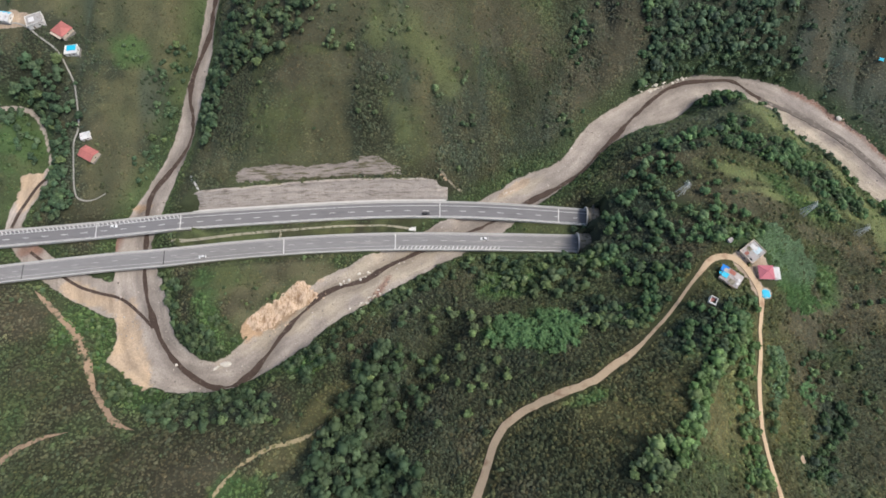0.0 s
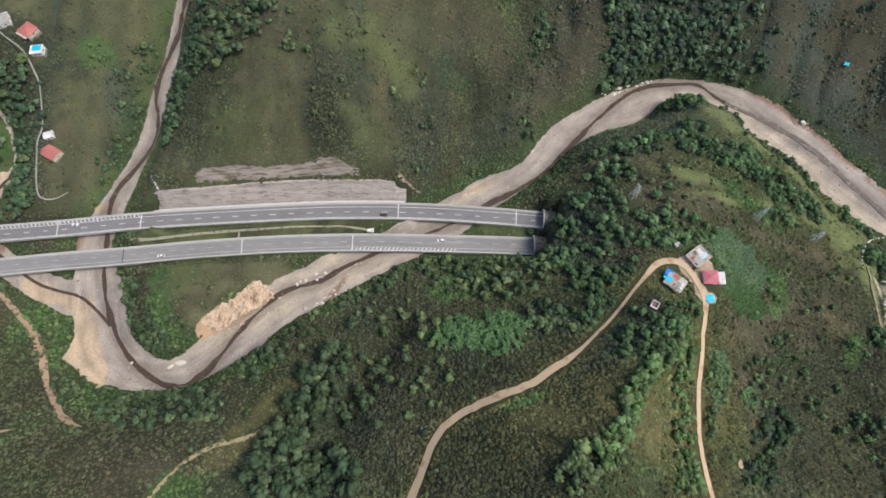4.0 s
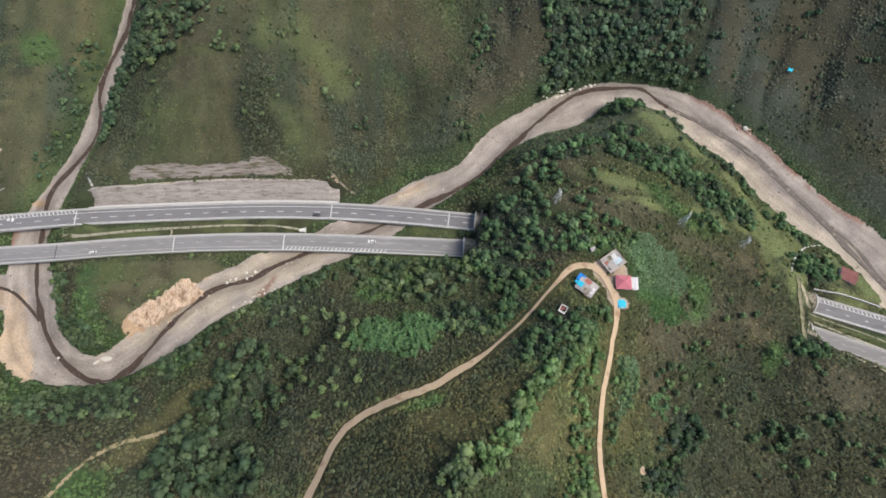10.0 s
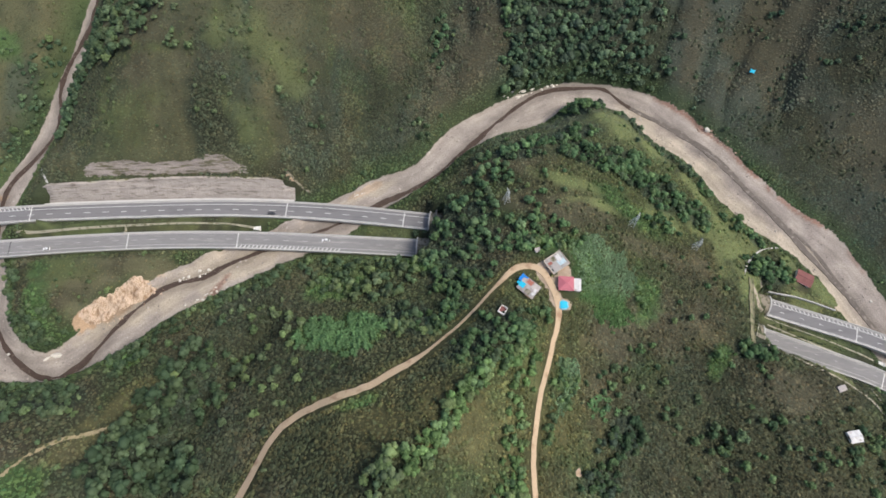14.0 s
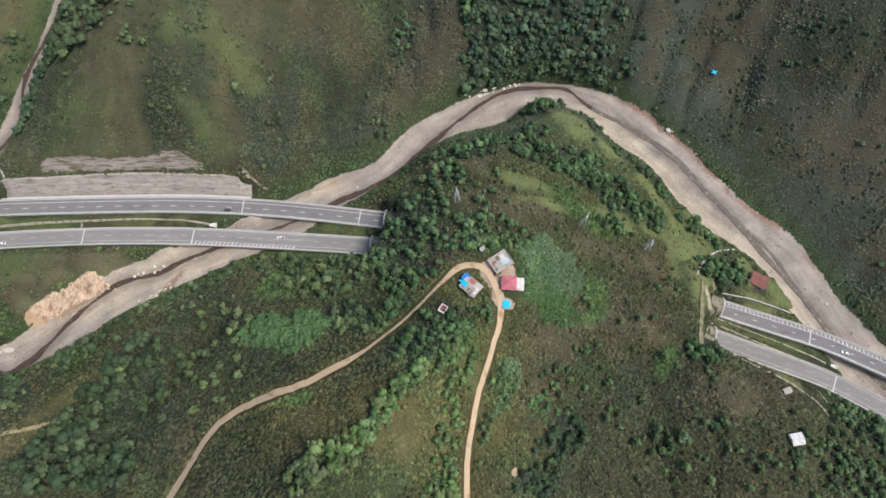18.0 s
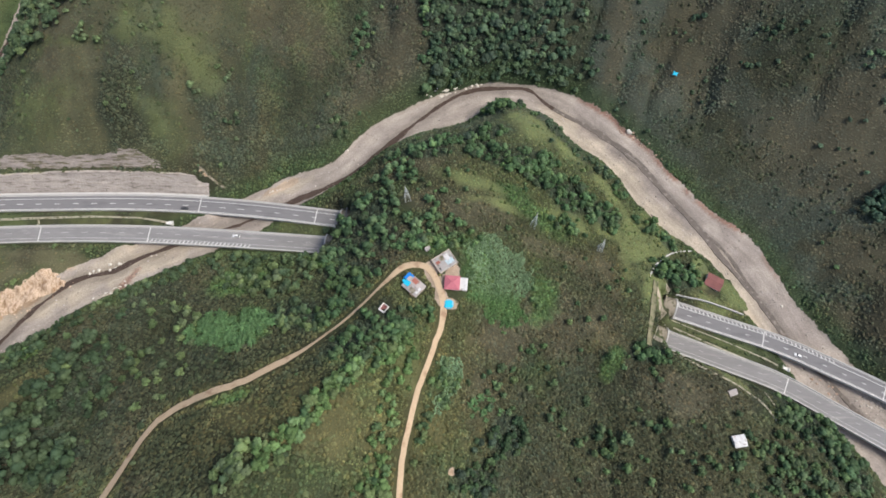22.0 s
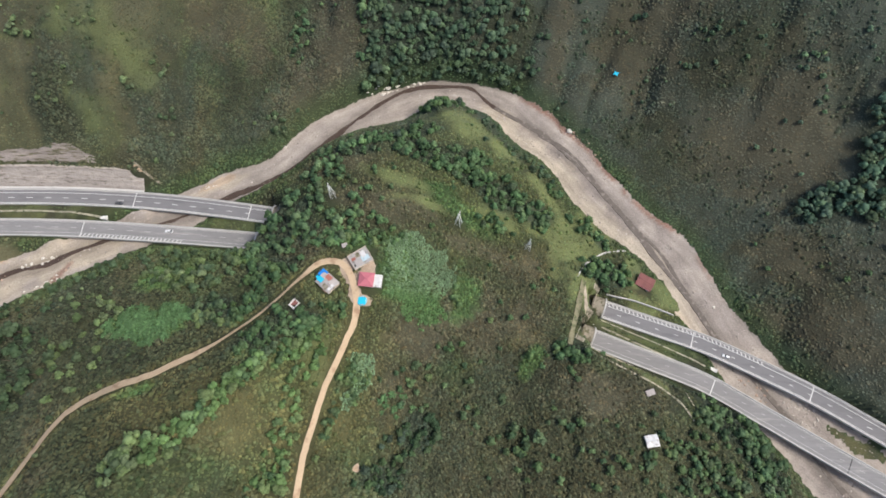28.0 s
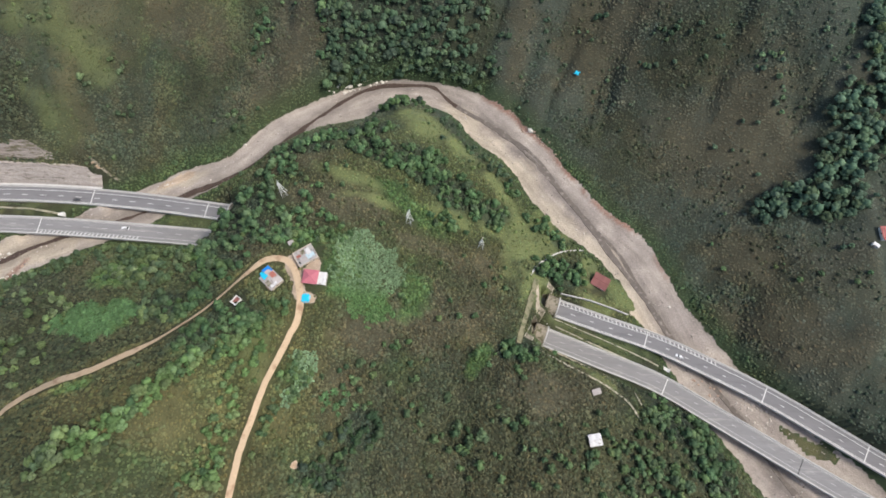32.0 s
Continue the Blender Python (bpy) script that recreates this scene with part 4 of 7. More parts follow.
def survey(x, y):
    """Colour of the cover, and the share of it that is bare, open and lush."""
    n = fractal(x, y, 55, 4, 31)
    fine = fractal(x, y, 7, 3, 41)
    col = lambda k: np.array(COLOUR[k])[None, :]
    w = ease(0.42, 0.66, n)[:, None]
    c = col("brown") * (1 - w) + col("olive") * w
    deep = ease(0.50, 0.68, fractal(x, y, 20, 4, 35))[:, None] * 0.7
    c = c + (col("deep") - c) * deep
    green = ease(0.56, 0.70, fractal(x, y, 34, 4, 37))[:, None] * 0.4
    c = c + (col("lush") - c) * green
    # tone streaks run down the northern and eastern slopes; furrows go teal, ribs russet
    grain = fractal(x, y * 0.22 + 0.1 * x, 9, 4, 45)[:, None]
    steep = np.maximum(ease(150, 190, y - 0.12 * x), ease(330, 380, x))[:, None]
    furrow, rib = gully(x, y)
    # grey-green mix that paints haze over the far northern and eastern slopes
    far = np.maximum(ease(150, 200, y) * ease(60, 160, x), ease(370, 420, x + 0.5 * (y - 60)))
    north = ease(140, 175, y - 0.12 * x) * (1 - ease(-20, 60, x))
    # broad meadow and dry mixes paint the sunlit look of the spur
    for k, m in (("hay", north * 0.6), ("hazy", far * 0.7), ("meadow", in_ellipses(x, y, [(225, 150, 80, 50, -30), (140, 40, 40, 40, 0)], 0.6) * 0.65), ("dry", in_ellipses(x, y, [(150, 10, 75, 60, 10)], 0.6) * 0.12)):
        c = c + (col(k) - c) * m[:, None]
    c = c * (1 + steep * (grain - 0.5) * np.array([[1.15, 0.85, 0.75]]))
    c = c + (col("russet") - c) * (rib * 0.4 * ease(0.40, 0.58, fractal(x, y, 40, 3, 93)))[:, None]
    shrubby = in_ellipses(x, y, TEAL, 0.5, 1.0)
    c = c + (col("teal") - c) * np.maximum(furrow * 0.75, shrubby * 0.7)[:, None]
    mottle = 0.45 + 0.55 * ease(0.34, 0.62, fractal(x, y, 8, 4, 47))
    meadow, dry, lush = in_ellipses(x, y, MEADOWS, 0.55, 0.9) * mottle, in_ellipses(x, y, DRY_FIELDS, 0.6, 0.9) * mottle, in_ellipses(x, y, LUSH, 0.35)
    thick = in_ellipses(x, y, SHADY_THICKETS, 0.6, 1.0)
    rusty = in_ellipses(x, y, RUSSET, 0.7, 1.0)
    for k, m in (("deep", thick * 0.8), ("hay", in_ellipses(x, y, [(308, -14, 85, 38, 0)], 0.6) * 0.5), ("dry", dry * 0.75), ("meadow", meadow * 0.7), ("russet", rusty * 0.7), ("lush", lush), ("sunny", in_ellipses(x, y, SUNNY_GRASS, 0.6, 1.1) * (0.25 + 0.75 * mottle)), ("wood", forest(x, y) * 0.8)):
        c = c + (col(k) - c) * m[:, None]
    sunny = in_ellipses(x, y, SUNNY_GRASS, 0.5, 0.8)
    verge, _ = nearest_on(x, y, TRACK_LINES["farm"])
    c = c + (col("dry") * 0.9 - c) * ((1 - ease(2.5, 7.0, verge + 4 * (fine - 0.5))) * 0.55)[:, None]
    bank = river_edge(x, y) + 30 * in_ellipses(x, y, ISLANDS, 0.4)
    near = (1 - ease(2, 16, bank)) * 0.6 * (1 - meadow) * (1 - 0.8 * sunny)
    c = c + (col("lush") * 0.85 - c) * near[:, None]
    sand, scar, yard = in_ellipses(x, y, SANDS, 0.2, 0.5), in_ellipses(x, y, SCARS, 0.25, 0.7), in_ellipses(x, y, YARDS, 0.3, 0.5)
    gravel = 1 - ease(-2.0, 2.0, bank)
    earth = np.repeat(col("gravel"), len(x), axis=0)
    for k, m in (("pale", in_ellipses(x, y, PALE_BARS, 0.4, 0.8)), ("red", in_ellipses(x, y, RED_EARTH, 0.4, 0.8)), ("scar", ease(0.1, 0.4, scar)), ("sand", ease(0.1, 0.4, sand)), ("yard", ease(0.1, 0.4, yard))):
        earth = earth + (col(k) - earth) * m[:, None]
    rough = ease(0.38, 0.62, fractal(x, y, 12, 4, 97))
    earth = earth + (col("silt") - earth) * ((0.25 + 0.5 * ease(205, 240, x)) * rough)[:, None]
    wet, _ = nearest_on(x, y, WET_LINE)
    earth = earth * (1 - 0.30 * (1 - ease(2.5, 8.0, wet + 3 * (fine - 0.5))))[:, None]
    _, across, _ = flow_at(x, y)
    _, (half, _) = nearest_on(x, y, RIVER_LINE)
    inner = ease(212, 232, x) * (1 - ease(352, 380, x)) * ease(0.05, 0.6, -across / half + 0.9 * (fine - 0.5))
    earth = earth + (col("pale") - earth) * (inner * 0.85)[:, None]
    edge = ease(235, 262, x) * (1 - ease(362, 385, x)) * (across > 0) * (1 - ease(0.7, 2.6, np.abs(bank + 0.3)))
    earth = earth + (col("red") - earth) * (edge * ease(0.30, 0.55, fine))[:, None]
    gravel = np.maximum(gravel, edge * 0.75)
    bare = np.maximum(np.maximum(gravel, sand), np.maximum(scar, yard))
    c = c * (0.86 + 0.28 * fine)[:, None] * np.array([[0.98, 1.012, 1.0]])
    return c, bare, np.maximum(np.maximum(meadow, np.maximum(dry * 0.4, rusty * 0.34)), np.maximum(np.maximum(north * 0.6, far * 0.32) * (1 - 0.9 * np.maximum(shrubby, thick)), sunny * 0.8)), lush, earth


def paint_cover(me, colours):
    a = me.color_attributes.new("cover", "FLOAT_COLOR", "POINT")
    a.data.foreach_set("color", np.c_[colours, np.ones(len(colours))].astype(np.float32).ravel())


# ---- the ground, one sheet out to the horizon ----
def stretched(lo, hi, step, reach):
    inner = np.arange(lo, hi + step * 0.5, step)
    grow = []
    s, at = step, 0.0
    while at < reach:
        s *= 1.22
        at += s
        grow.append(at)
    grow = np.array(grow)
    return np.r_[lo - grow[::-1], inner, inner[-1] + grow]


gx, gy = stretched(-345, 520, 2.0, 3000), stretched(-70, 335, 2.0, 3000)
GX, GY = np.meshgrid(gx, gy)
flat_x, flat_y = GX.ravel(), GY.ravel()
flat_z = ground(flat_x, flat_y)
nx, ny = len(gx), len(gy)
I = (np.arange(ny - 1)[:, None] * nx + np.arange(nx - 1)[None, :]).ravel()
quads = np.stack([I, I + 1, I + nx + 1, I + nx], 1)
ground_mesh = bpy.data.meshes.new("ground")
ground_mesh.vertices.add(nx * ny)
ground_mesh.vertices.foreach_set("co", np.stack([flat_x, flat_y, flat_z], 1).ravel())
ground_mesh.loops.add(quads.size)
ground_mesh.loops.foreach_set("vertex_index", quads.ravel())
ground_mesh.polygons.add(len(quads))
ground_mesh.polygons.foreach_set("loop_start", np.arange(0, quads.size, 4))
ground_mesh.polygons.foreach_set("use_smooth", np.ones(len(quads), bool))
ground_mesh.update(calc_edges=True)
ground_mesh.materials.append(M_GROUND)
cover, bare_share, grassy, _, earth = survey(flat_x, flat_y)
# litter under the bushes, darkened further to paint the shade in the gaps; open grass stays lighter
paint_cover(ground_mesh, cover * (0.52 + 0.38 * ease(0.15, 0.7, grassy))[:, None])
a = ground_mesh.color_attributes.new("earth", "FLOAT_COLOR", "POINT")
a.data.foreach_set("color", np.c_[earth, np.ones(len(earth))].astype(np.float32).ravel())
s_, d_, _ = flow_at(flat_x, flat_y)
a = ground_mesh.attributes.new("flow", "FLOAT_VECTOR", "POINT")
a.data.foreach_set("vector", np.c_[s_, d_, np.zeros(len(s_))].astype(np.float32).ravel())
a = ground_mesh.attributes.new("bare", "FLOAT", "POINT")
a.data.foreach_set("value", bare_share.astype(np.float32))
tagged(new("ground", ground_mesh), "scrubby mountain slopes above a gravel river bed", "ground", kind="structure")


def lie(x, y):
    """Height of the ground mesh itself."""
    x, y = np.asarray(x, float), np.asarray(y, float)
    i = np.clip(np.searchsorted(gx, x) - 1, 0, nx - 2)
    j = np.clip(np.searchsorted(gy, y) - 1, 0, ny - 2)
    s, t = (x - gx[i]) / (gx[i + 1] - gx[i]), (y - gy[j]) / (gy[j + 1] - gy[j])
    g = flat_z.reshape(ny, nx)
    return (g[j, i] * (1 - s) + g[j, i + 1] * s) * (1 - t) + (g[j + 1, i] * (1 - s) + g[j + 1, i + 1] * s) * t


# ---- water, tracks ----
water_line = curve_through([(x, y, 0.0) for x, y in CHANNEL_WEST + CHANNEL_EAST], 2)
wobble = fractal(water_line[:, 0], water_line[:, 1], 16, 3, 77)
width = 0.2 + 2.7 * wobble + 1.5 * (fractal(water_line[:, 0], water_line[:, 1], 5, 3, 79) - 0.5)
other = 0.2 + 2.5 * wobble + 1.8 * (fractal(water_line[:, 0] + 90, water_line[:, 1], 6, 3, 80) - 0.5)
_, (_, bed_z) = nearest_on(water_line[:, 0], water_line[:, 1], RIVER_LINE)
water_line[:, 2] = bed_z + 0.30
west = water_line[:, 0] < 232
tagged(strip("water", water_line[west], width[west], -other[west], 0.0, 0.8, M_WATER), "shallow brown stream winding through the gravel", "stream", kind="structure")
east = water_line[:, 0] > 229
tagged(strip("water_east", water_line[east], width[east], -other[east], 0.0, 0.8, M_WATER_PALE), "shallow silty stream winding through pale gravel", "stream", kind="structure")
braid = curve_through([(262, 209, 0), (282, 198, 0), (298, 180, 0), (309, 162, 0), (326, 144, 0), (342, 128, 0), (354, 108, 0), (365, 88, 0)], 3)
_, (_, braid_z) = nearest_on(braid[:, 0], braid[:, 1], RIVER_LINE)
braid[:, 2] = braid_z + 0.22
thin_ = 0.3 + 1.5 * fractal(braid[:, 0], braid[:, 1], 12, 3, 78)
tagged(strip("water_braid", braid, thin_, -thin_, 0.0, 0.6, M_WATER_PALE), "thin silty side channel over the gravel", "stream", kind="structure")
rill = curve_through([(-260, 108, 0), (-229, 88, 0), (-213, 82, 0), (-197, 78, 0), (-184, 69, 0), (-174, 60, 0)], 3)
rill[:, 2] = lie(rill[:, 0], rill[:, 1])
rill_up = curve_through([(-254, 170, 0), (-258, 163, 0), (-266, 154, 0), (-270, 145, 0), (-274, 134, 0), (-276, 124, 0)], 3)
rill_up[:, 2] = lie(rill_up[:, 0], rill_up[:, 1])
tagged(strip("water_brook_upper", rill_up, 1.1, -1.0, 0.12, 0.6, M_WATER), "narrow brown side brook beside a sand bar", "stream", kind="structure")
tagged(strip("water_brook", rill, 0.9, -0.9, 0.10, 0.6, M_WATER), "narrow brown side brook across the gravel", "stream", kind="structure")
for k, mat, text in (("farm", M_DIRT, "winding tan dirt road along the spur"), ("hamlet", M_PALEDIRT, "narrow pale road past the hamlet"), ("bank", M_REDDIRT, "reddish eroded footpath above the river"),
                     ("ravine", M_GRASSPATH, "faint footpath through grass"), ("field", M_REDDIRT, "short reddish earth path")):
    ln = TRACK_LINES[k]
    wob = 0.55 + 0.9 * fractal(ln[:, 0], ln[:, 1], 8, 3, 51)
    slim = 1 - 0.60 * (ease(84, 100, ln[:, 0]) * (1 - ease(126, 140, ln[:, 0])) * (ln[:, 1] > 30)) - 0.25 * ((ln[:, 0] > 143) & (ln[:, 1] < 62)) if k == "farm" else 1 - 0.7 * ease(158, 138, ln[:, 1]) * ease(-230, -216, ln[:, 0])
    left, right = ln[:, 2] * wob * slim, ln[:, 2] * np.maximum(0.45, 1.55 - wob) * slim
    if k in ("bank", "ravine", "field"):
        # foot-worn earth: broad and narrow by turns, with a ragged edge that fades out at both ends
        broad = 1 + 1.1 * np.exp(-((ln[:, 1] - 52) / 14) ** 2) if k == "bank" else 0.75 + 1.1 * fractal(ln[:, 0], ln[:, 1], 11, 2, 57)
        ends = np.minimum(1, np.minimum(np.arange(len(ln)), np.arange(len(ln))[::-1]) / 8.0)
        left = ln[:, 2] * broad * ends * (0.45 + 1.1 * fractal(ln[:, 0] + 40, ln[:, 1], 6, 3, 58))
        right = ln[:, 2] * broad * ends * (0.45 + 1.1 * fractal(ln[:, 0], ln[:, 1] + 70, 6, 3, 59))
    tagged(strip("track_" + k, ln, left, -right, 0.34 if k in ("farm", "hamlet") else 0.12, 1.1, mat, follow=lie), text, "track", kind="structure")

# ---- scrub, one carpet of low bushes ----
rng = np.random.default_rng(7)


def clear_of(x, y, slack=0.0):
    """Where plants may stand: off the roads, tracks, water, walls and yards."""
    ok = river_edge(x, y) > 0.8 + slack
    for k, ln in TRACK_LINES.items():
        d, (w,) = nearest_on(x, y, ln)
        ok &= d > (w + 0.6 if k == "farm" else w * 0.8) + slack
    for k, ln in ROADS.items():
        d, _ = nearest_on(x, y, cut_line(ln, MOUTH[k][0] - 3, MOUTH[k][1] + 3))
        ok &= d > 7.4 + slack
    ok &= ~((x > -165) & (x < -14) & (np.abs(y - np.interp(x, ROADS["nw"][:, 0], ROADS["nw"][:, 1]) + 11) < 8))
    ok &= ~((x > 294) & (x < 362) & (np.abs(y - np.interp(x, ROADS["ne"][:, 0], ROADS["ne"][:, 1]) + 11) < 8))
    yn = np.interp(x, ROADS["nw"][:, 0], ROADS["nw"][:, 1])
    ok &= ~((x > -166) & (x < 6) & (y > yn) & (y < yn + 16.8)) & ~((x > -132) & (x < -36) & (y > yn + 20) & (y < yn + 27))
    for ln, wide in TERRACE_LINES:
        ok &= nearest_on(x, y, ln)[0] > wide * 0.5 + 0.7 + slack
    for hx, hy, r in KEEP_CLEAR:
        ok &= np.hypot(x - hx, y - hy) > r + slack
    return ok


KEEP_CLEAR = [(145, 75, 6.5), (161, 92, 7), (166, 78, 8), (163, 67, 4.5), (133, 61, 4), (149, 95, 3), (314, 10, 5), (318, 35, 3.5), (327, 103, 7.5), (486, 136, 8), (314, 252, 3),
              (-297, 264, 7), (-277, 263, 7), (-257, 256, 7.5), (-250, 242, 6), (-234, 183, 4.5), (-229, 171, 6.5), (137, 128, 3.5), (211, 121, 3.5), (252, 115, 3.5)]


# planting limits: a trapezoid fitted to the ground the camera's view covers
def in_view(x, y):
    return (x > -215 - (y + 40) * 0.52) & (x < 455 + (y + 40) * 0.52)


def tri_mesh(name, co, tri, mat, colours=None, smooth=False):
    me = bpy.data.meshes.new(name)
    me.vertices.add(len(co))
    me.vertices.foreach_set("co", co.astype(np.float32).ravel())
    me.loops.add(tri.size)
    me.loops.foreach_set("vertex_index", tri.ravel().astype(np.int32))
    me.polygons.add(len(tri))
    me.polygons.foreach_set("loop_start", np.arange(0, tri.size, 3, dtype=np.int32))
    if smooth:
        me.polygons.foreach_set("use_smooth", np.ones(len(tri), bool))
    me.update(calc_edges=True)
    me.materials.append(mat)
    if colours is not None:
        paint_cover(me, colours)
    return me


def dome_template():
    v, f = [(0, 0, 1.0)], []
    for k in range(5):
        a = 2 * math.pi * k / 5
        v.append((0.72 * math.cos(a), 0.72 * math.sin(a), 0.62))
    for k in range(5):
        a = 2 * math.pi * (k + 0.5) / 5
        v.append((math.cos(a), math.sin(a), -0.15))
    for k in range(5):
        n = (k + 1) % 5
        f += [(0, 1 + k, 1 + n), (1 + k, 6 + k, 1 + n), (1 + n, 6 + k, 6 + n)]
    return np.array(v), np.array(f)


def tuft_template():
    v, f = [(0.1, 0, 1.0), (-0.25, 0.2, 0.85)], []
    for k in range(6):
        a = 2 * math.pi * k / 6
        v.append((math.cos(a), math.sin(a), -0.1 + 0.12 * (k % 2)))
    f = [(0, 2, 3), (0, 3, 4), (0, 4, 1), (1, 4, 5), (1, 5, 6), (1, 6, 7), (0, 1, 7), (0, 7, 2)]
    return np.array(v), np.array(f)


def carpet(x, y, r, h, colours, name, mat, label, category, jitter=0.3, template=None):
    tv, tf = (template or dome_template)()
    n = len(x)
    a = rng.uniform(0, 6.28, n)
    c, s = np.cos(a), np.sin(a)
    v = tv[None] * (1 + rng.uniform(-jitter, jitter, (n, len(tv), 3)))
    co = np.empty_like(v)
    co[..., 0] = x[:, None] + (v[..., 0] * c[:, None] - v[..., 1] * s[:, None]) * r[:, None]
    co[..., 1] = y[:, None] + (v[..., 0] * s[:, None] + v[..., 1] * c[:, None]) * r[:, None]
    z = lie(x, y)
    co[..., 2] = z[:, None] + v[..., 2] * h[:, None]
    tri = tf[None] + (np.arange(n) * len(tv))[:, None, None]
    colour = np.repeat(colours, len(tv), axis=0)
    return tagged(new(name, tri_mesh(name, co.reshape(-1, 3), tri.reshape(-1, 3), mat, colour)), label, category, kind="stuff")


PITCH = 1.32
sx, sy = [q.ravel() for q in np.meshgrid(np.arange(-400, 640, PITCH), np.arange(-110, 335, PITCH))]
sx, sy = sx + rng.uniform(-0.75, 0.75, len(sx)) * PITCH, sy + rng.uniform(-0.75, 0.75, len(sy)) * PITCH
# closer on the spur, which the camera passes nearest
near = [rng.uniform(-60, 330, 34000), rng.uniform(-50, 110, 34000)]
# and on the grassy slope above the cut
slope = [rng.uniform(-170, 150, 30000), rng.uniform(150, 330, 30000)]
sx, sy = np.r_[sx, near[0], slope[0]], np.r_[sy, near[1], slope[1]]
keep = in_view(sx, sy) & (rng.random(len(sx)) < ease(-118, -34, sy))
sx, sy = sx[keep], sy[keep]
tone, bare, open_, lush_, _ = survey(sx, sy)
keep = clear_of(sx, sy) & (rng.random(len(sx)) > bare * 1.3) & (rng.random(len(sx)) > open_ * 0.25)
sx, sy, tone, open_, lush_ = sx[keep], sy[keep], tone[keep], open_[keep], lush_[keep]
clump = fractal(sx, sy, 6, 3, 61)
low = open_ > 0.3
sr = (0.42 + 0.72 * rng.random(len(sx)) ** 2.2) * (0.72 + 0.62 * clump) * (1 - 0.3 * open_) * (1 + 0.2 * lush_)
sh = sr * rng.uniform(0.8, 1.9, len(sx)) * np.where(low, 0.45, 1.0)
# each bush leans to brown, straw or grey green
lean = rng.normal(0, 1, (len(sx), 1)) * 0.075
hue = 1 + lean * np.array([[1.0, 0.1, -0.5]])
# haze put into colour and shape: far bushes get less contrast and height
distant = np.maximum(ease(165, 200, sy), ease(350, 390, sx + 0.5 * (sy - 60)))
spread = (np.where(low, 0.65, 1.0) * (1 - 0.5 * distant))[:, None]
sh = sh * (1 - 0.35 * distant)
shade = ((0.80 + 0.40 * fractal(sx, sy, 10, 3, 66))[:, None] * (1 + spread * rng.uniform(-0.32, 0.36, (len(sx), 1)))) * hue
for m, nm, text in ((low, "grass_tufts", "short olive grass and herbs on the open slopes"), (~low, "scrub", "dense low brown and green scrub covering the slopes")):
    # scrub is lightened to set it off from the darkened gaps
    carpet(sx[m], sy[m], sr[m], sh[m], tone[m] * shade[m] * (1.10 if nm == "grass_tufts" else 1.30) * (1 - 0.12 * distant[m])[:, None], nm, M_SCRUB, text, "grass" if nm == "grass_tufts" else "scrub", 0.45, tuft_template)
# taller round bushes dotted through it
N = 22000
bx, by = rng.uniform(-400, 640, N), rng.uniform(-65, 335, N)
tone, bare, open_, lush_, _ = survey(bx, by)
keep = in_view(bx, by) & clear_of(bx, by, 0.5) & (bare < 0.2) & (rng.random(N) > open_ * 0.8) & ((fractal(bx, by, 24, 3, 63) > 0.5) | (gully(bx, by)[0] > 0.3))
bx, by, tone = bx[keep], by[keep], tone[keep]
br = rng.uniform(0.7, 1.5, len(bx))
carpet(bx, by, br, br * rng.uniform(0.9, 1.4, len(bx)), tone * rng.uniform(0.8, 1.28, (len(bx), 1)) * np.array([[0.95, 1.06, 0.97]]), "bushes", M_SCRUB, "rounded green bushes dotted through the scrub", "bushes", 0.3)

# thinner growth beyond the ground planted for the camera's view
N = 9000
bx, by = rng.uniform(-430, 680, N), rng.uniform(-190, 430, N)
tone, bare, _, _, _ = survey(bx, by)
keep = (~in_view(bx, by) | (by < -55) | (by > 335)) & clear_of(bx, by, 1.0) & (bare < 0.2)
bx, by, tone = bx[keep], by[keep], tone[keep]
br = rng.uniform(0.9, 2.6, len(bx))
carpet(bx, by, br, br * rng.uniform(0.6, 1.2, len(bx)), tone * rng.uniform(0.8, 1.5, (len(bx), 1)), "outer_scrub", M_SCRUB, "scattered green bushes on the outer slopes", "scrub", 0.35)

# ---- trees ----


def clump_template(level):
    bm = bmesh.new()
    if level:
        bmesh.ops.create_icosphere(bm, subdivisions=1, radius=1.0)
    else:
        for p in ((1, 0, 0), (-1, 0, 0), (0, 1, 0), (0, -1, 0), (0, 0, 1), (0, 0, -1)):
            bm.verts.new(p)
        bm.verts.ensure_lookup_table()
        w = bm.verts
        for a, b in ((0, 2), (2, 1), (1, 3), (3, 0)):
            bm.faces.new((w[a], w[b], w[4]))
            bm.faces.new((w[b], w[a], w[5]))
    bm.verts.ensure_lookup_table()
    bm.verts.index_update()
    v = np.array([q.co[:] for q in bm.verts])
    f = np.array([[q.index for q in p.verts] for p in bm.faces])
    bm.free()
    return v, f


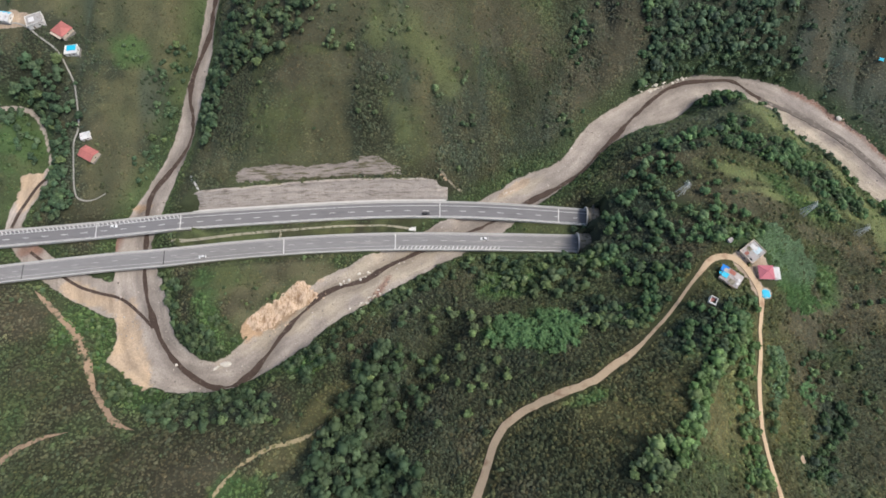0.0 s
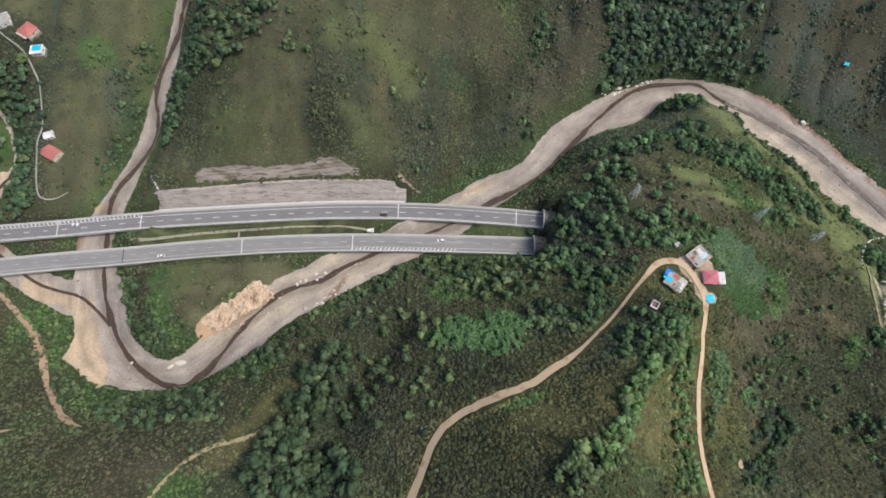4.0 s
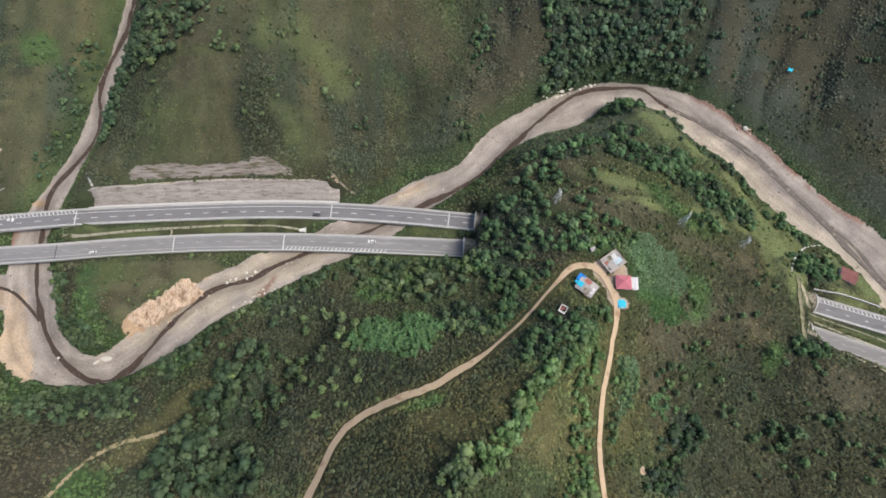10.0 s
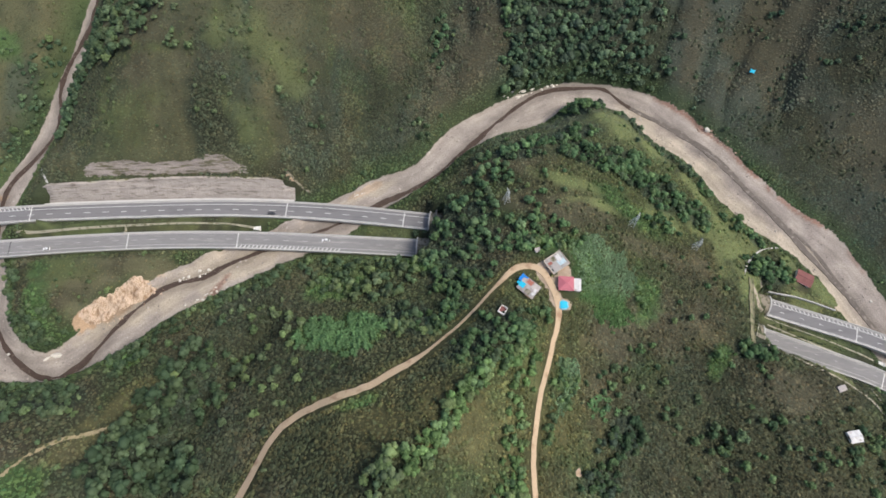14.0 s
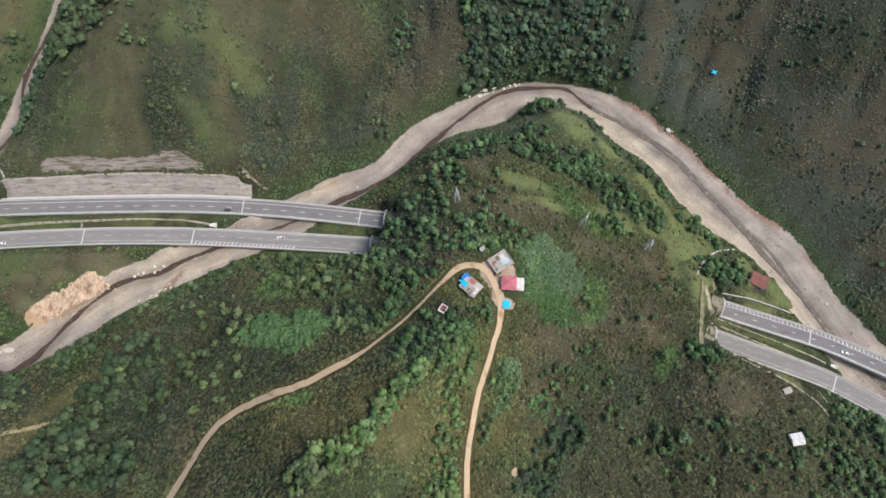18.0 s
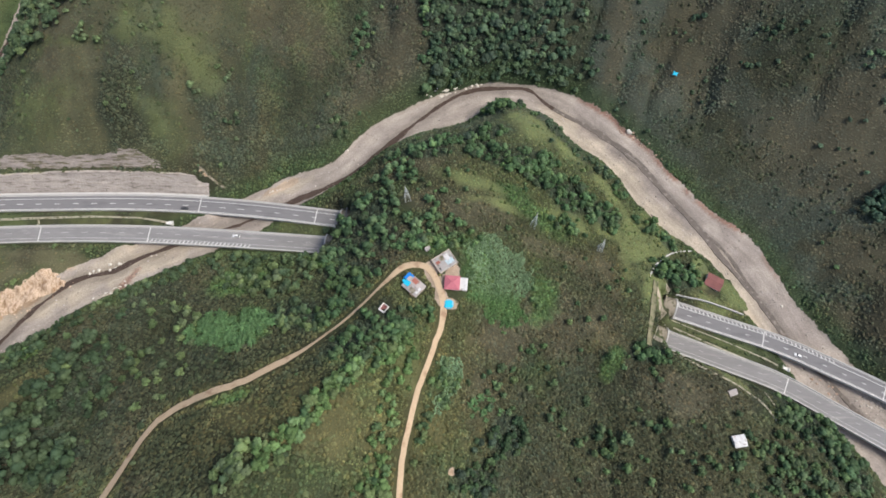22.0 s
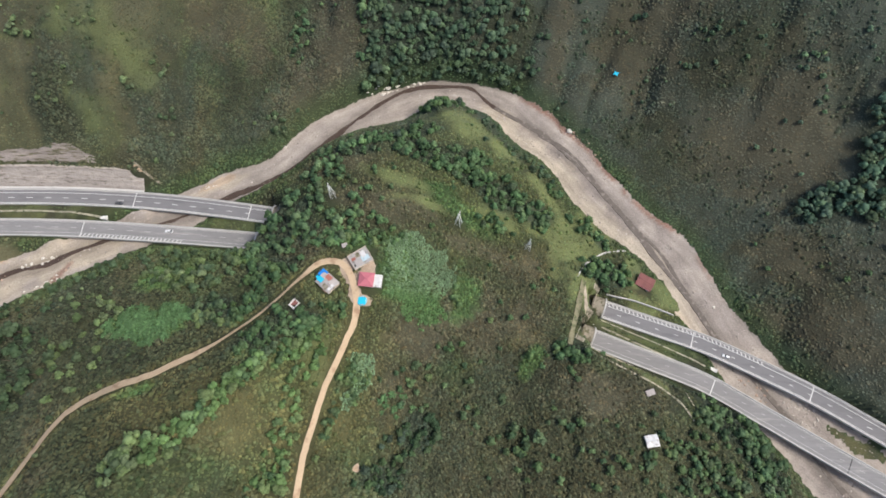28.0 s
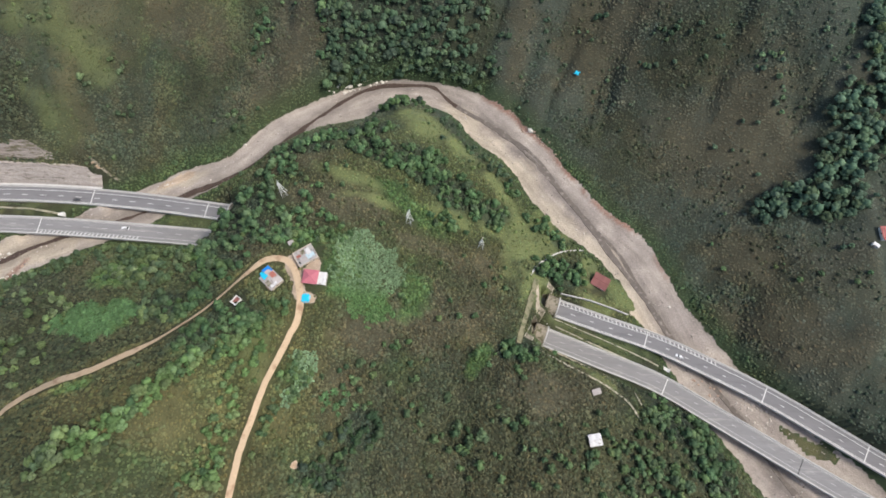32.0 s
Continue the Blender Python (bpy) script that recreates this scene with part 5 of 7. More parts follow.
def crown_arrays(gen, lobes, sprays, level, tall=1.0):
    """A crown of unit radius: rounded lobes of foliage heaped round the middle, with loose sprays of leaves breaking the outline."""
    tv, tf = clump_template(level)
    keep = tv[tf][:, :, 2].max(axis=1) > -0.35
    tf = tf[keep]
    a = np.arange(lobes) * 2.4 + gen.uniform(-0.5, 0.5, lobes)
    r = np.r_[0.05, gen.uniform(0.36, 0.66, lobes - 1)]
    pos = np.c_[r * np.cos(a), r * np.sin(a), (0.42 - 0.62 * r ** 1.3 + gen.uniform(-0.1, 0.12, lobes)) * tall]
    size = np.r_[0.56, gen.uniform(0.27, 0.46, lobes - 1)]
    v = tv[None] * (1 + gen.uniform(-0.2, 0.2, (lobes, len(tv), 1)) + gen.uniform(-0.07, 0.07, (lobes, len(tv), 3)))
    co = [(pos[:, None, :] + v * size[:, None, None] * np.array([1, 1, 0.85])).reshape(-1, 3)]
    tri = [(tf[None] + (np.arange(lobes) * len(tv))[:, None, None]).reshape(-1, 3)]
    ov, of = clump_template(0)
    w = gen.normal(0, 1, (sprays, 3))
    w[:, 2] = np.abs(w[:, 2]) * 0.7
    w /= np.linalg.norm(w, axis=1)[:, None]
    at = gen.integers(0, lobes, sprays)
    spot = pos[at] + w * size[at][:, None] * gen.uniform(0.85, 1.15, (sprays, 1))
    v = ov[None] * (1 + gen.uniform(-0.4, 0.4, (sprays, len(ov), 3))) * gen.uniform(0.09, 0.19, (sprays, 1, 1)) + spot[:, None, :]
    co.append(v.reshape(-1, 3))
    tri.append((of[None] + (np.arange(sprays) * len(ov))[:, None, None]).reshape(-1, 3) + lobes * len(tv))
    return np.vstack(co), np.vstack(tri)


def plant_patch(rows):
    out = []
    for cx, cy, a, b, turn, n, size, light in rows:
        r, w = np.sqrt(rng.random(n)), rng.uniform(0, 6.28, n)
        u, v = a * r * np.cos(w) * 1.12, b * r * np.sin(w) * 1.12
        c, s = math.cos(radians(turn)), math.sin(radians(turn))
        out.append(np.c_[cx + u * c - v * s, cy + u * s + v * c, size * rng.uniform(0.6, 1.3, n), (rng.random(n) < light) * (2 if light >= 0.75 else 1)])
    return np.vstack(out)


def thinned(trees):
    """Drop a tree whose crown stands deep inside that of one planted before it."""
    cells, keep = collections.defaultdict(list), []
    for i, (x, y, r, _) in enumerate(trees):
        c = (int(x // 8), int(y // 8))
        near = (q for a in (-1, 0, 1) for b in (-1, 0, 1) for q in cells[(c[0] + a, c[1] + b)])
        if all((trees[q, 0] - x) ** 2 + (trees[q, 1] - y) ** 2 > (0.62 * max(r, trees[q, 2])) ** 2 for q in near):
            cells[c].append(i)
            keep.append(i)
    return trees[keep]


patch_trees = thinned(plant_patch(ALL_WOODS))
patch_trees = patch_trees[clear_of(patch_trees[:, 0], patch_trees[:, 1], 1.0) & (survey(patch_trees[:, 0], patch_trees[:, 1])[1] < 0.3)]
k = 900
lone = np.c_[rng.uniform(-380, 620, k), rng.uniform(-60, 330, k), rng.uniform(0.9, 2.4, k), rng.random(k) < 0.7]
_, bare, _, _, _ = survey(lone[:, 0], lone[:, 1])
lone = lone[in_view(lone[:, 0], lone[:, 1]) & clear_of(lone[:, 0], lone[:, 1], 1.0) & (bare < 0.2) & (fractal(lone[:, 0], lone[:, 1], 60, 3, 71) > 0.47)]
order = rng.permutation(len(patch_trees))
single, joined = patch_trees[order[:230]], np.vstack([patch_trees[order[230:]], lone[50:]])
single = np.vstack([single, lone[:50]])

# woodland past the counted trees: crowns and trunks in one body
variants = [crown_arrays(np.random.default_rng(100 + i), 6 + i % 3, 9, 1, 0.9 + 0.2 * (i % 3)) for i in range(9)]
cos, tris, cols, base = [], [], [], 0
jz = lie(joined[:, 0], joined[:, 1])
leaf_tones = np.array([[(0.092, 0.140, 0.076), (0.080, 0.124, 0.072), (0.108, 0.150, 0.086)], [(0.122, 0.170, 0.084), (0.136, 0.182, 0.096), (0.130, 0.168, 0.098)], [(0.138, 0.196, 0.090), (0.156, 0.210, 0.098), (0.150, 0.195, 0.108)]])
stand_tone = fractal(joined[:, 0], joined[:, 1], 30, 3, 73)
for i, (x, y, r, light) in enumerate(joined):
    cv, ct = variants[i % 9]
    a = rng.uniform(0, 6.28)
    c, s = math.cos(a), math.sin(a)
    tall = 1.9 if y < 62 and -75 < x < 10 else 0.55 if y > 235 else 1.0
    lift = r * rng.uniform(0.55, 0.95 if tall < 1.5 else 1.4) * tall
    co = np.c_[x + (cv[:, 0] * c - cv[:, 1] * s) * r, y + (cv[:, 0] * s + cv[:, 1] * c) * r, jz[i] + lift + cv[:, 2] * r]
    cos.append(co)
    tris.append(ct + base)
    # area factors paint ravine shade and bluish north-east haze into the leaf colour
    cols.append(np.repeat(leaf_tones[int(light), rng.integers(0, 3)][None] * rng.uniform(0.75, 1.3) * (0.8 + 0.45 * stand_tone[i]) * np.array((1.05, 1.2, 1.35) if x > 400 and y > 120 else (0.84, 0.95, 0.97) if y > 175 + 0.2 * (230 - x) and x > 140 and not (x < 215 and y < 236) else (1.1, 1.3, 1.1) if 90 < x < 150 and y > 92 else (0.68, 0.8, 0.68) if 160 < x < 212 and y < 14 else (0.98, 1.12, 0.94) if x > 150 and y < 45 else (1.0, 1.2, 0.94) if x > 90 else (0.80, 0.86, 0.78) if y < 62 and -75 < x < 10 else (0.94, 1.05, 1.0) if x < -140 and y > 130 else (1.12, 1.14, 1.02)), len(co), axis=0))
    base += len(co)
tagged(new("woodland", tri_mesh("woodland", np.vstack(cos), np.vstack(tris), M_WOODLAND, np.vstack(cols), True)), "thickets of green broadleaf trees and tall bushes", "woodland", kind="stuff")
bm = bmesh.new()
for (x, y, r, _), z in zip(joined[::2], jz[::2]):
    rod(bm, (x, y, z - 0.4), (x, y, z + r * (1.9 if y < 62 and -75 < x < 10 else 0.9)), 0.07 * r, 0.04 * r, 4)
me = bpy.data.meshes.new("woodland_trunks")
bm.to_mesh(me)
bm.free()
me.materials.append(M_BARK)
tagged(new("woodland_trunks", me), "thin brown trunks under the thickets", "trunks", kind="stuff")

crown_meshes = []
for i in range(12):
    cv, ct = crown_arrays(np.random.default_rng(300 + i), 9 + i % 4, 34, 1, 0.9 + 0.15 * (i % 4))
    crown_meshes.append(tri_mesh("crown", cv, ct, (M_LEAF, M_LEAF_LIGHT, M_LEAF_DEEP)[i // 4], None, True))
trunk_meshes = []
for i in range(3):
    bm = bmesh.new()
    rod(bm, (0, 0, -1.4), (0.03, 0.02, -0.35), 0.085, 0.06, 7)
    for q in range(4):
        a = 1.57 * q + i
        rod(bm, (0.03, 0.02, -0.4), (0.45 * math.cos(a), 0.45 * math.sin(a), 0.12), 0.045, 0.02, 5)
    me = bpy.data.meshes.new("trunk")
    bm.to_mesh(me)
    bm.free()
    me.materials.append(M_BARK)
    trunk_meshes.append(me)
sz = lie(single[:, 0], single[:, 1])
for i, (x, y, r, light) in enumerate(single):
    deep = (y > 175 and 120 < x < 400) or (y < 14 and 160 < x < 212)
    t = thing("tree", ("light green bushy tree among the scrub" if light and not deep else "dark green broadleaf tree with a ragged crown"), "tree", pose(x, y, sz[i], 0, 0, rng.uniform(0, 360)) @ Matrix.Scale(r, 4), "trees on the slopes")
    lift = rng.uniform(0.75, 1.1)
    child("crown", crown_meshes[i % 4 + (8 if deep else 4 if light else 0)], t, "", pose(0, 0, lift))
    child("trunk", trunk_meshes[i % 3], t, "", pose(0, 0, lift))

# ---- banana grove ----
def banana_meshes(seed):
    gen = random.Random(seed)
    bm = bmesh.new()
    for k in range(8):
        a = k * 0.785 + gen.uniform(-0.3, 0.3)
        length, up, wide = gen.uniform(1.5, 2.3), gen.uniform(0.5, 1.1), gen.uniform(0.28, 0.42)
        prev = None
        for s in range(5):
            u = s / 4
            d, z = length * u, 1.7 + up * math.sin(u * 2.2) - 0.5 * u * u
            half = wide * math.sin(math.pi * min(0.97, 0.12 + 0.85 * u))
            c = (d * math.cos(a), d * math.sin(a))
            row = [bm.verts.new((c[0] - half * math.sin(a), c[1] + half * math.cos(a), z - 0.1)), bm.verts.new((c[0], c[1], z)), bm.verts.new((c[0] + half * math.sin(a), c[1] - half * math.cos(a), z - 0.1))]
            if prev:
                bm.faces.new((prev[0], prev[1], row[1], row[0]))
                bm.faces.new((prev[1], prev[2], row[2], row[1]))
            prev = row
    me = bpy.data.meshes.new("leaves")
    bm.to_mesh(me)
    bm.free()
    me.materials.append(M_BANANA)
    return me


leaf_meshes = [banana_meshes(i) for i in range(4)]
bm = bmesh.new()
rod(bm, (0, 0, -0.4), (0, 0, 1.8), 0.17, 0.1, 7)
stem_mesh = bpy.data.meshes.new("stem")
bm.to_mesh(stem_mesh)
bm.free()
stem_mesh.materials.append(M_BANANA)
spots = plant_patch([(47, 52, 23, 9, 10, 130, 1.2, 0), (57, 47, 12, 7, 20, 36, 1.1, 0), (36, 56, 9, 6, -10, 24, 1.1, 0), (140, 103, 12, 6, 0, 24, 1.1, 0), (185, 20, 9, 6, 30, 14, 1.0, 0)])
for x, y, s, _ in spots[:230]:
    t = thing("banana_plant", "broad-leaved green banana plant in a dense grove", "banana plant", pose(x, y, float(lie(x, y)), 0, 0, rng.uniform(0, 360)) @ Matrix.Scale(s, 4), "banana grove")
    child("leaves", leaf_meshes[int(x * 7) % 4], t)
    child("stem", stem_mesh, t)

# pale feathery thicket beside the farm
N = 30000
fx, fy = rng.uniform(153, 224, N), rng.uniform(13, 124, N)
keep = (in_ellipses(fx, fy, [(188, 92, 15, 18, 10), (193, 70, 11, 10, 0), (201, 84, 9, 11, 0)] + [(166, 33, 8, 11, 0), (162, 23, 5, 6, 0)], 0.3, 0.8) > 0.5) & clear_of(fx, fy)
fx, fy = fx[keep], fy[keep]
fr = rng.uniform(0.35, 0.75, len(fx))
green = (ease(84, 72, fy) * (fy > 55))[:, None]
pale = (np.array([[0.255, 0.380, 0.22]]) * (1 - green) + np.array([[0.155, 0.280, 0.112]]) * green) * rng.uniform(0.7, 1.3, (len(fx), 1))
carpet(fx, fy, fr, 1.0 + 1.2 * fractal(fx, fy, 5, 2, 81) + rng.uniform(-0.2, 0.4, len(fx)), pale, "cane_thicket", M_SCRUB, "pale green feathery cane thicket beside the farm", "thicket", 0.4, tuft_template)

# clipped rows of bushes along the medians
hx, hy = [], []
for key, lo, hi, offs in (("nw", -150, -28, (-7.6, -11.4)), ("ne", 303, 360, (-7.8, -10.6, -13.4))):
    ln = cut_line(ROADS[key], lo, hi)
    for off in offs:
        at = rng.uniform(0, len(ln) - 1.01, int(len(ln) * 3))
        i = at.astype(int)
        q = ln[i, :2] + (ln[i + 1, :2] - ln[i, :2]) * (at - i)[:, None]
        hx.append(q[:, 0])
        hy.append(q[:, 1] + off + rng.uniform(-0.5, 0.5, len(q)))
hx, hy = np.concatenate(hx), np.concatenate(hy)
hr = rng.uniform(0.35, 0.7, len(hx))
carpet(hx, hy, hr, hr * 1.2, np.array([[0.085, 0.115, 0.055]]) * rng.uniform(0.6, 1.3, (len(hx), 1)), "median_shrubs", M_SCRUB, "low green shrubs in rows along the median", "shrubs")

# ---- the motorway: two carriageways either side of the tunnelled spur ----
def shared(name, bm, mat):
    me = bpy.data.meshes.new(name)
    bm.to_mesh(me)
    bm.free()
    me.materials.append(mat)
    return me


DASH_WORN = shared("lane_dash", block(-2.0, 2.0, -0.13, 0.13, 0, 0.02), M_PAINT_WORN)
DASH = shared("lane_dash", block(-2.0, 2.0, -0.15, 0.15, 0, 0.02), M_PAINT)
JOINT = shared("expansion_joint", block(-0.26, 0.26, -5.0, 5.0, 0, 0.025), M_PAINT)
JOINT_DARK = shared("dark_expansion_joint", block(-0.2, 0.2, -5.0, 5.0, 0, 0.02), M_DARK)
HATCH = shared("hatch_bar", block(-0.26, 0.26, -1.0, 1.0, 0, 0.02), M_PAINT)
PIER_CAP = shared("pier_cap", block(-0.9, 0.9, -5.2, 5.2, -1.2, 0, 0.12), M_CONCRETE)


def carriageway(key, text, hatch_side, hatches, joints, dark_joints, lane_shift, asphalt):
    line = ROADS[key]
    name = {"nw": "road_north_west", "sw": "road_south_west", "ne": "road_north_east", "se": "road_south_east"}[key]
    deck = tagged(strip(name, line, 5.3, -5.3, 0.0, 0.35, asphalt), text, "road", kind="structure")
    strip("deck_slab", line, 5.88, -5.88, -0.354, 0.95, M_CONCRETE, deck, "pale concrete bridge deck")
    a, b = MOUTH[key]
    open_line = cut_line(line, a - 1, b + 1)
    for s in (1, -1):
        n = strip("barrier", open_line, s * 5.85, s * 5.32, 0.85, 1.2, M_BARRIER, deck, "low concrete parapet")
        strip("barrier_foot", open_line, s * 5.32, s * 4.85, 0.14, 0.135, M_CONCRETE, deck)
        edge = lane_shift + s * 3.62
        strip("edge_line", open_line, edge + 0.13, edge - 0.13, 0.02, 0.018, M_PAINT if asphalt is M_ASPHALT else M_PAINT_WORN, deck)
    p, head = along(open_line, 12.0, 3.0)
    nrm = np.stack([-np.sin(head), np.cos(head)], 1)
    for q, h, n in zip(p, head, nrm):
        child("lane_dash", DASH if asphalt is M_ASPHALT else DASH_WORN, deck, "", pose(q[0] + n[0] * lane_shift, q[1] + n[1] * lane_shift, q[2] + 0.003, 0, 0, math.degrees(h)))
    for lo, hi in hatches:
        p, head = along(cut_line(line, lo, hi), 2.6)
        off = hatch_side * (abs(lane_shift) / 1.0 + 3.62) + hatch_side * 0.0
        nrm = np.stack([-np.sin(head), np.cos(head)], 1)
        mid = (lane_shift + hatch_side * 3.75 + hatch_side * 5.05) / 2
        for q, h, n in zip(p, head, nrm):
            child("hatch_bar", HATCH, deck, "", pose(q[0] + n[0] * mid, q[1] + n[1] * mid, q[2] + 0.003, 0, 0, math.degrees(h) + hatch_side * 32))
    for xs, mesh, nm in ((joints, JOINT, "expansion_joint"), (dark_joints, JOINT_DARK, "expansion_joint")):
        for x in xs:
            i = int(np.argmin(np.abs(line[:, 0] - x)))
            i = min(max(i, 1), len(line) - 2)
            h = math.atan2(line[i + 1, 1] - line[i - 1, 1], line[i + 1, 0] - line[i - 1, 0])
            child(nm, mesh, deck, "", pose(line[i, 0], line[i, 1], line[i, 2] + 0.006, 0, 0, math.degrees(h)))
    return deck


carriageway("nw", "two-lane asphalt motorway carriageway with hatched shoulder", 1, ((-330, -165),), (-219, -167, 0, 76), (), -0.75, M_ASPHALT)
carriageway("sw", "worn grey two-lane carriageway on a long viaduct", -1, ((-32, 40),), (-98, -30), (-256, -172), 0.75, M_ASPHALT_OLD)
carriageway("ne", "two-lane asphalt carriageway leaving the tunnel, shoulder hatched white", 1, ((299, 400),), (355, 424, 480), (), -0.75, M_ASPHALT)
carriageway("se", "worn grey carriageway leaving the tunnel towards a bridge", -1, (), (366,), (440,), 0.75, M_ASPHALT_OLD)


# bridge piers
def bridge_pier(key, x):
    line = ROADS[key]
    i = min(max(int(np.argmin(np.abs(line[:, 0] - x))), 1), len(line) - 2)
    h = math.degrees(math.atan2(line[i + 1, 1] - line[i - 1, 1], line[i + 1, 0] - line[i - 1, 0]))
    top, foot = line[i, 2] - 1.3, float(lie(line[i, 0], line[i, 1]))
    if top - foot < 1.6:
        return
    t = thing("bridge_pier", "pale concrete bridge pier standing in the river bed", "bridge pier", pose(line[i, 0], line[i, 1], foot, 0, 0, h), "bridge piers")
    child("pier_cap", PIER_CAP, t, "", pose(0, 0, top - foot))
    for s in (-3, 3):
        bm = bmesh.new()
        rod(bm, (0, s, -1.0), (0, s, top - foot - 1.15), 0.75, 0.75, 14)
        part("column", bm, M_CONCRETE, t)


for key, xs in (("nw", (-310, -280, -245, -215, -185, -160, 18, 42, 62)), ("sw", (-310, -280, -250, -220, -200, -168, -20, 4, 28, 52)), ("ne", (362, 386, 410, 436, 470)), ("se", (384, 408, 432, 458))):
    for x in xs:
        bridge_pier(key, x)

# ---- tunnel mouths ----
def tunnel_mouth(key, x, inward, text):
    """A concrete vault that stands out of the hill, with its rim and a black panel painting the dark inside; local x
    points into the hill.
    """
    line = ROADS[key]
    i = int(np.argmin(np.abs(line[:, 0] - x)))
    i = min(max(i, 1), len(line) - 2)
    h = math.atan2(line[i + 1, 1] - line[i - 1, 1], line[i + 1, 0] - line[i - 1, 0]) + (0 if inward > 0 else math.pi)
    t = thing("tunnel_mouth", text, "tunnel entrance", pose(line[i, 0], line[i, 1], line[i, 2], 0, 0, math.degrees(h)), "tunnel entrances")

    def arch(r, flat):
        pts = [(r, -0.9)]
        for q in range(17):
            a = math.pi * q / 16
            pts.append((r * math.cos(a), flat + r * 0.86 * math.sin(a)))
        return pts + [(-r, -0.9)]

    def vault(name, x0, x1, r_in, r_out, mat, label=""):
        bm = bmesh.new()
        rings = []
        for xx in (x0, x1):
            rings.append([[bm.verts.new((xx, p[0], p[1])) for p in arch(r, 1.2)] for r in (r_in, r_out)])
        n = len(rings[0][0])
        for k in range(n - 1):
            bm.faces.new((rings[0][1][k], rings[0][1][k + 1], rings[1][1][k + 1], rings[1][1][k]))
            bm.faces.new((rings[0][0][k + 1], rings[0][0][k], rings[1][0][k], rings[1][0][k + 1]))
            bm.faces.new((rings[0][0][k], rings[0][0][k + 1], rings[0][1][k + 1], rings[0][1][k]))
            bm.faces.new((rings[1][0][k + 1], rings[1][0][k], rings[1][1][k], rings[1][1][k + 1]))
        return part(name, bm, mat, t, label)
    vault("vault", -1.4, 6.2, 5.7, 6.3, M_TERRACE, "earth-stained concrete vault")
    vault("rim", -2.2, -1.404, 5.66, 6.75, M_CONCRETE, "pale concrete rim")
    # near-black panel closes the short vault; the darkness is in its colour
    part("inner_end", block(5.7, 6.0, -5.6, 5.6, -0.8, 6.6), M_DARK, t, "black end panel standing in for the tunnel's darkness")
    return t


tunnel_mouth("nw", 92, 1, "round concrete tunnel entrance below wooded slope")
tunnel_mouth("sw", 85, 1, "round concrete tunnel entrance with shaded concrete vault")
tunnel_mouth("ne", 299, -1, "round concrete tunnel entrance with a pale rim")
tunnel_mouth("se", 292, -1, "round concrete tunnel entrance with a pale rim")


def wall_run(name, rows, thick, mat, text, category, label_part=None):
    """A wall along rows of x, y, foot and crest."""
    ln = curve_through(rows, 2.0)
    n = side_of(ln) * thick / 2
    a, b = ln[:, :2] + n, ln[:, :2] - n
    k = len(ln)
    v = np.concatenate([np.c_[a, ln[:, 3]], np.c_[b, ln[:, 3]], np.c_[b, ln[:, 2]], np.c_[a, ln[:, 2]]])
    faces = [(s * k + i, ((s + 1) % 4) * k + i, ((s + 1) % 4) * k + i + 1, s * k + i + 1) for i in range(k - 1) for s in range(4)]
    faces += [(0, 3 * k, 2 * k, k), (k - 1, 2 * k - 1, 3 * k - 1, 4 * k - 1)]
    return tagged(child(name, raw_mesh(name, v, faces, mat)), text, category, kind="structure")


wall_run("wall_portal_west", [(96.5, 138.5, 1, 9), (95.5, 136.5, 3, 11), (94.5, 124, 2, 9.5), (92.5, 119.5, 2, 9.5)], 1.0, M_CONCRETE_DARK, "grey retaining wall between the tunnel entrances", "retaining wall")
wall_run("wall_portal_west_low", [(90, 106, 2, 8), (92, 103, 3, 9), (96, 99, 6, 10)], 0.8, M_CONCRETE_DARK, "short grey wing wall beside the tunnel entrance", "retaining wall")
for nm, (ln, wide), (_, _, text) in zip(("wall_portal_east", "wall_terrace_east"), TERRACE_LINES, TERRACES):
    # silted and overgrown by turns
    half = wide * (0.5 if wide > 4 else 0.26 + 0.5 * fractal(ln[:, 0], ln[:, 1], 7, 3, 77))
    t = tagged(strip(nm, ln, half, -half, 0.35, 6.0, M_TERRACE if wide > 4 else M_DITCH, follow=lie), text, "retaining wall", kind="structure")
    for s in (1, -1):
        strip("rim_wall", ln, s * half + 0.2, s * half - 0.2, 0.65, 2.0, M_DRAIN if wide > 4 else M_DITCH, t, follow=lie)
# drains and low walls
yn = lambda x: float(np.interp(x, ROADS["nw"][:, 0], ROADS["nw"][:, 1]))
zn = lambda x: float(np.interp(x, ROADS["nw"][:, 0], ROADS["nw"][:, 2]))
def drain(name, rows, text, wide=0.9, mat=None, lift=0.28, rail=0.0):
    ln = curve_through([(x, y, 0.0) for x, y in rows], 2.5)
    t = tagged(strip(name, ln, wide * 0.5, -wide * 0.5, 0.08 + lift * 0.3, 0.6, mat or M_CONCRETE, follow=lie), text, "drain", kind="structure")
    for s in (1, -1):
        strip("kerb", ln, s * wide * 0.5 + 0.12, s * wide * 0.5 - 0.12, lift, 0.7, mat or M_CONCRETE, t, follow=lie)
    return t


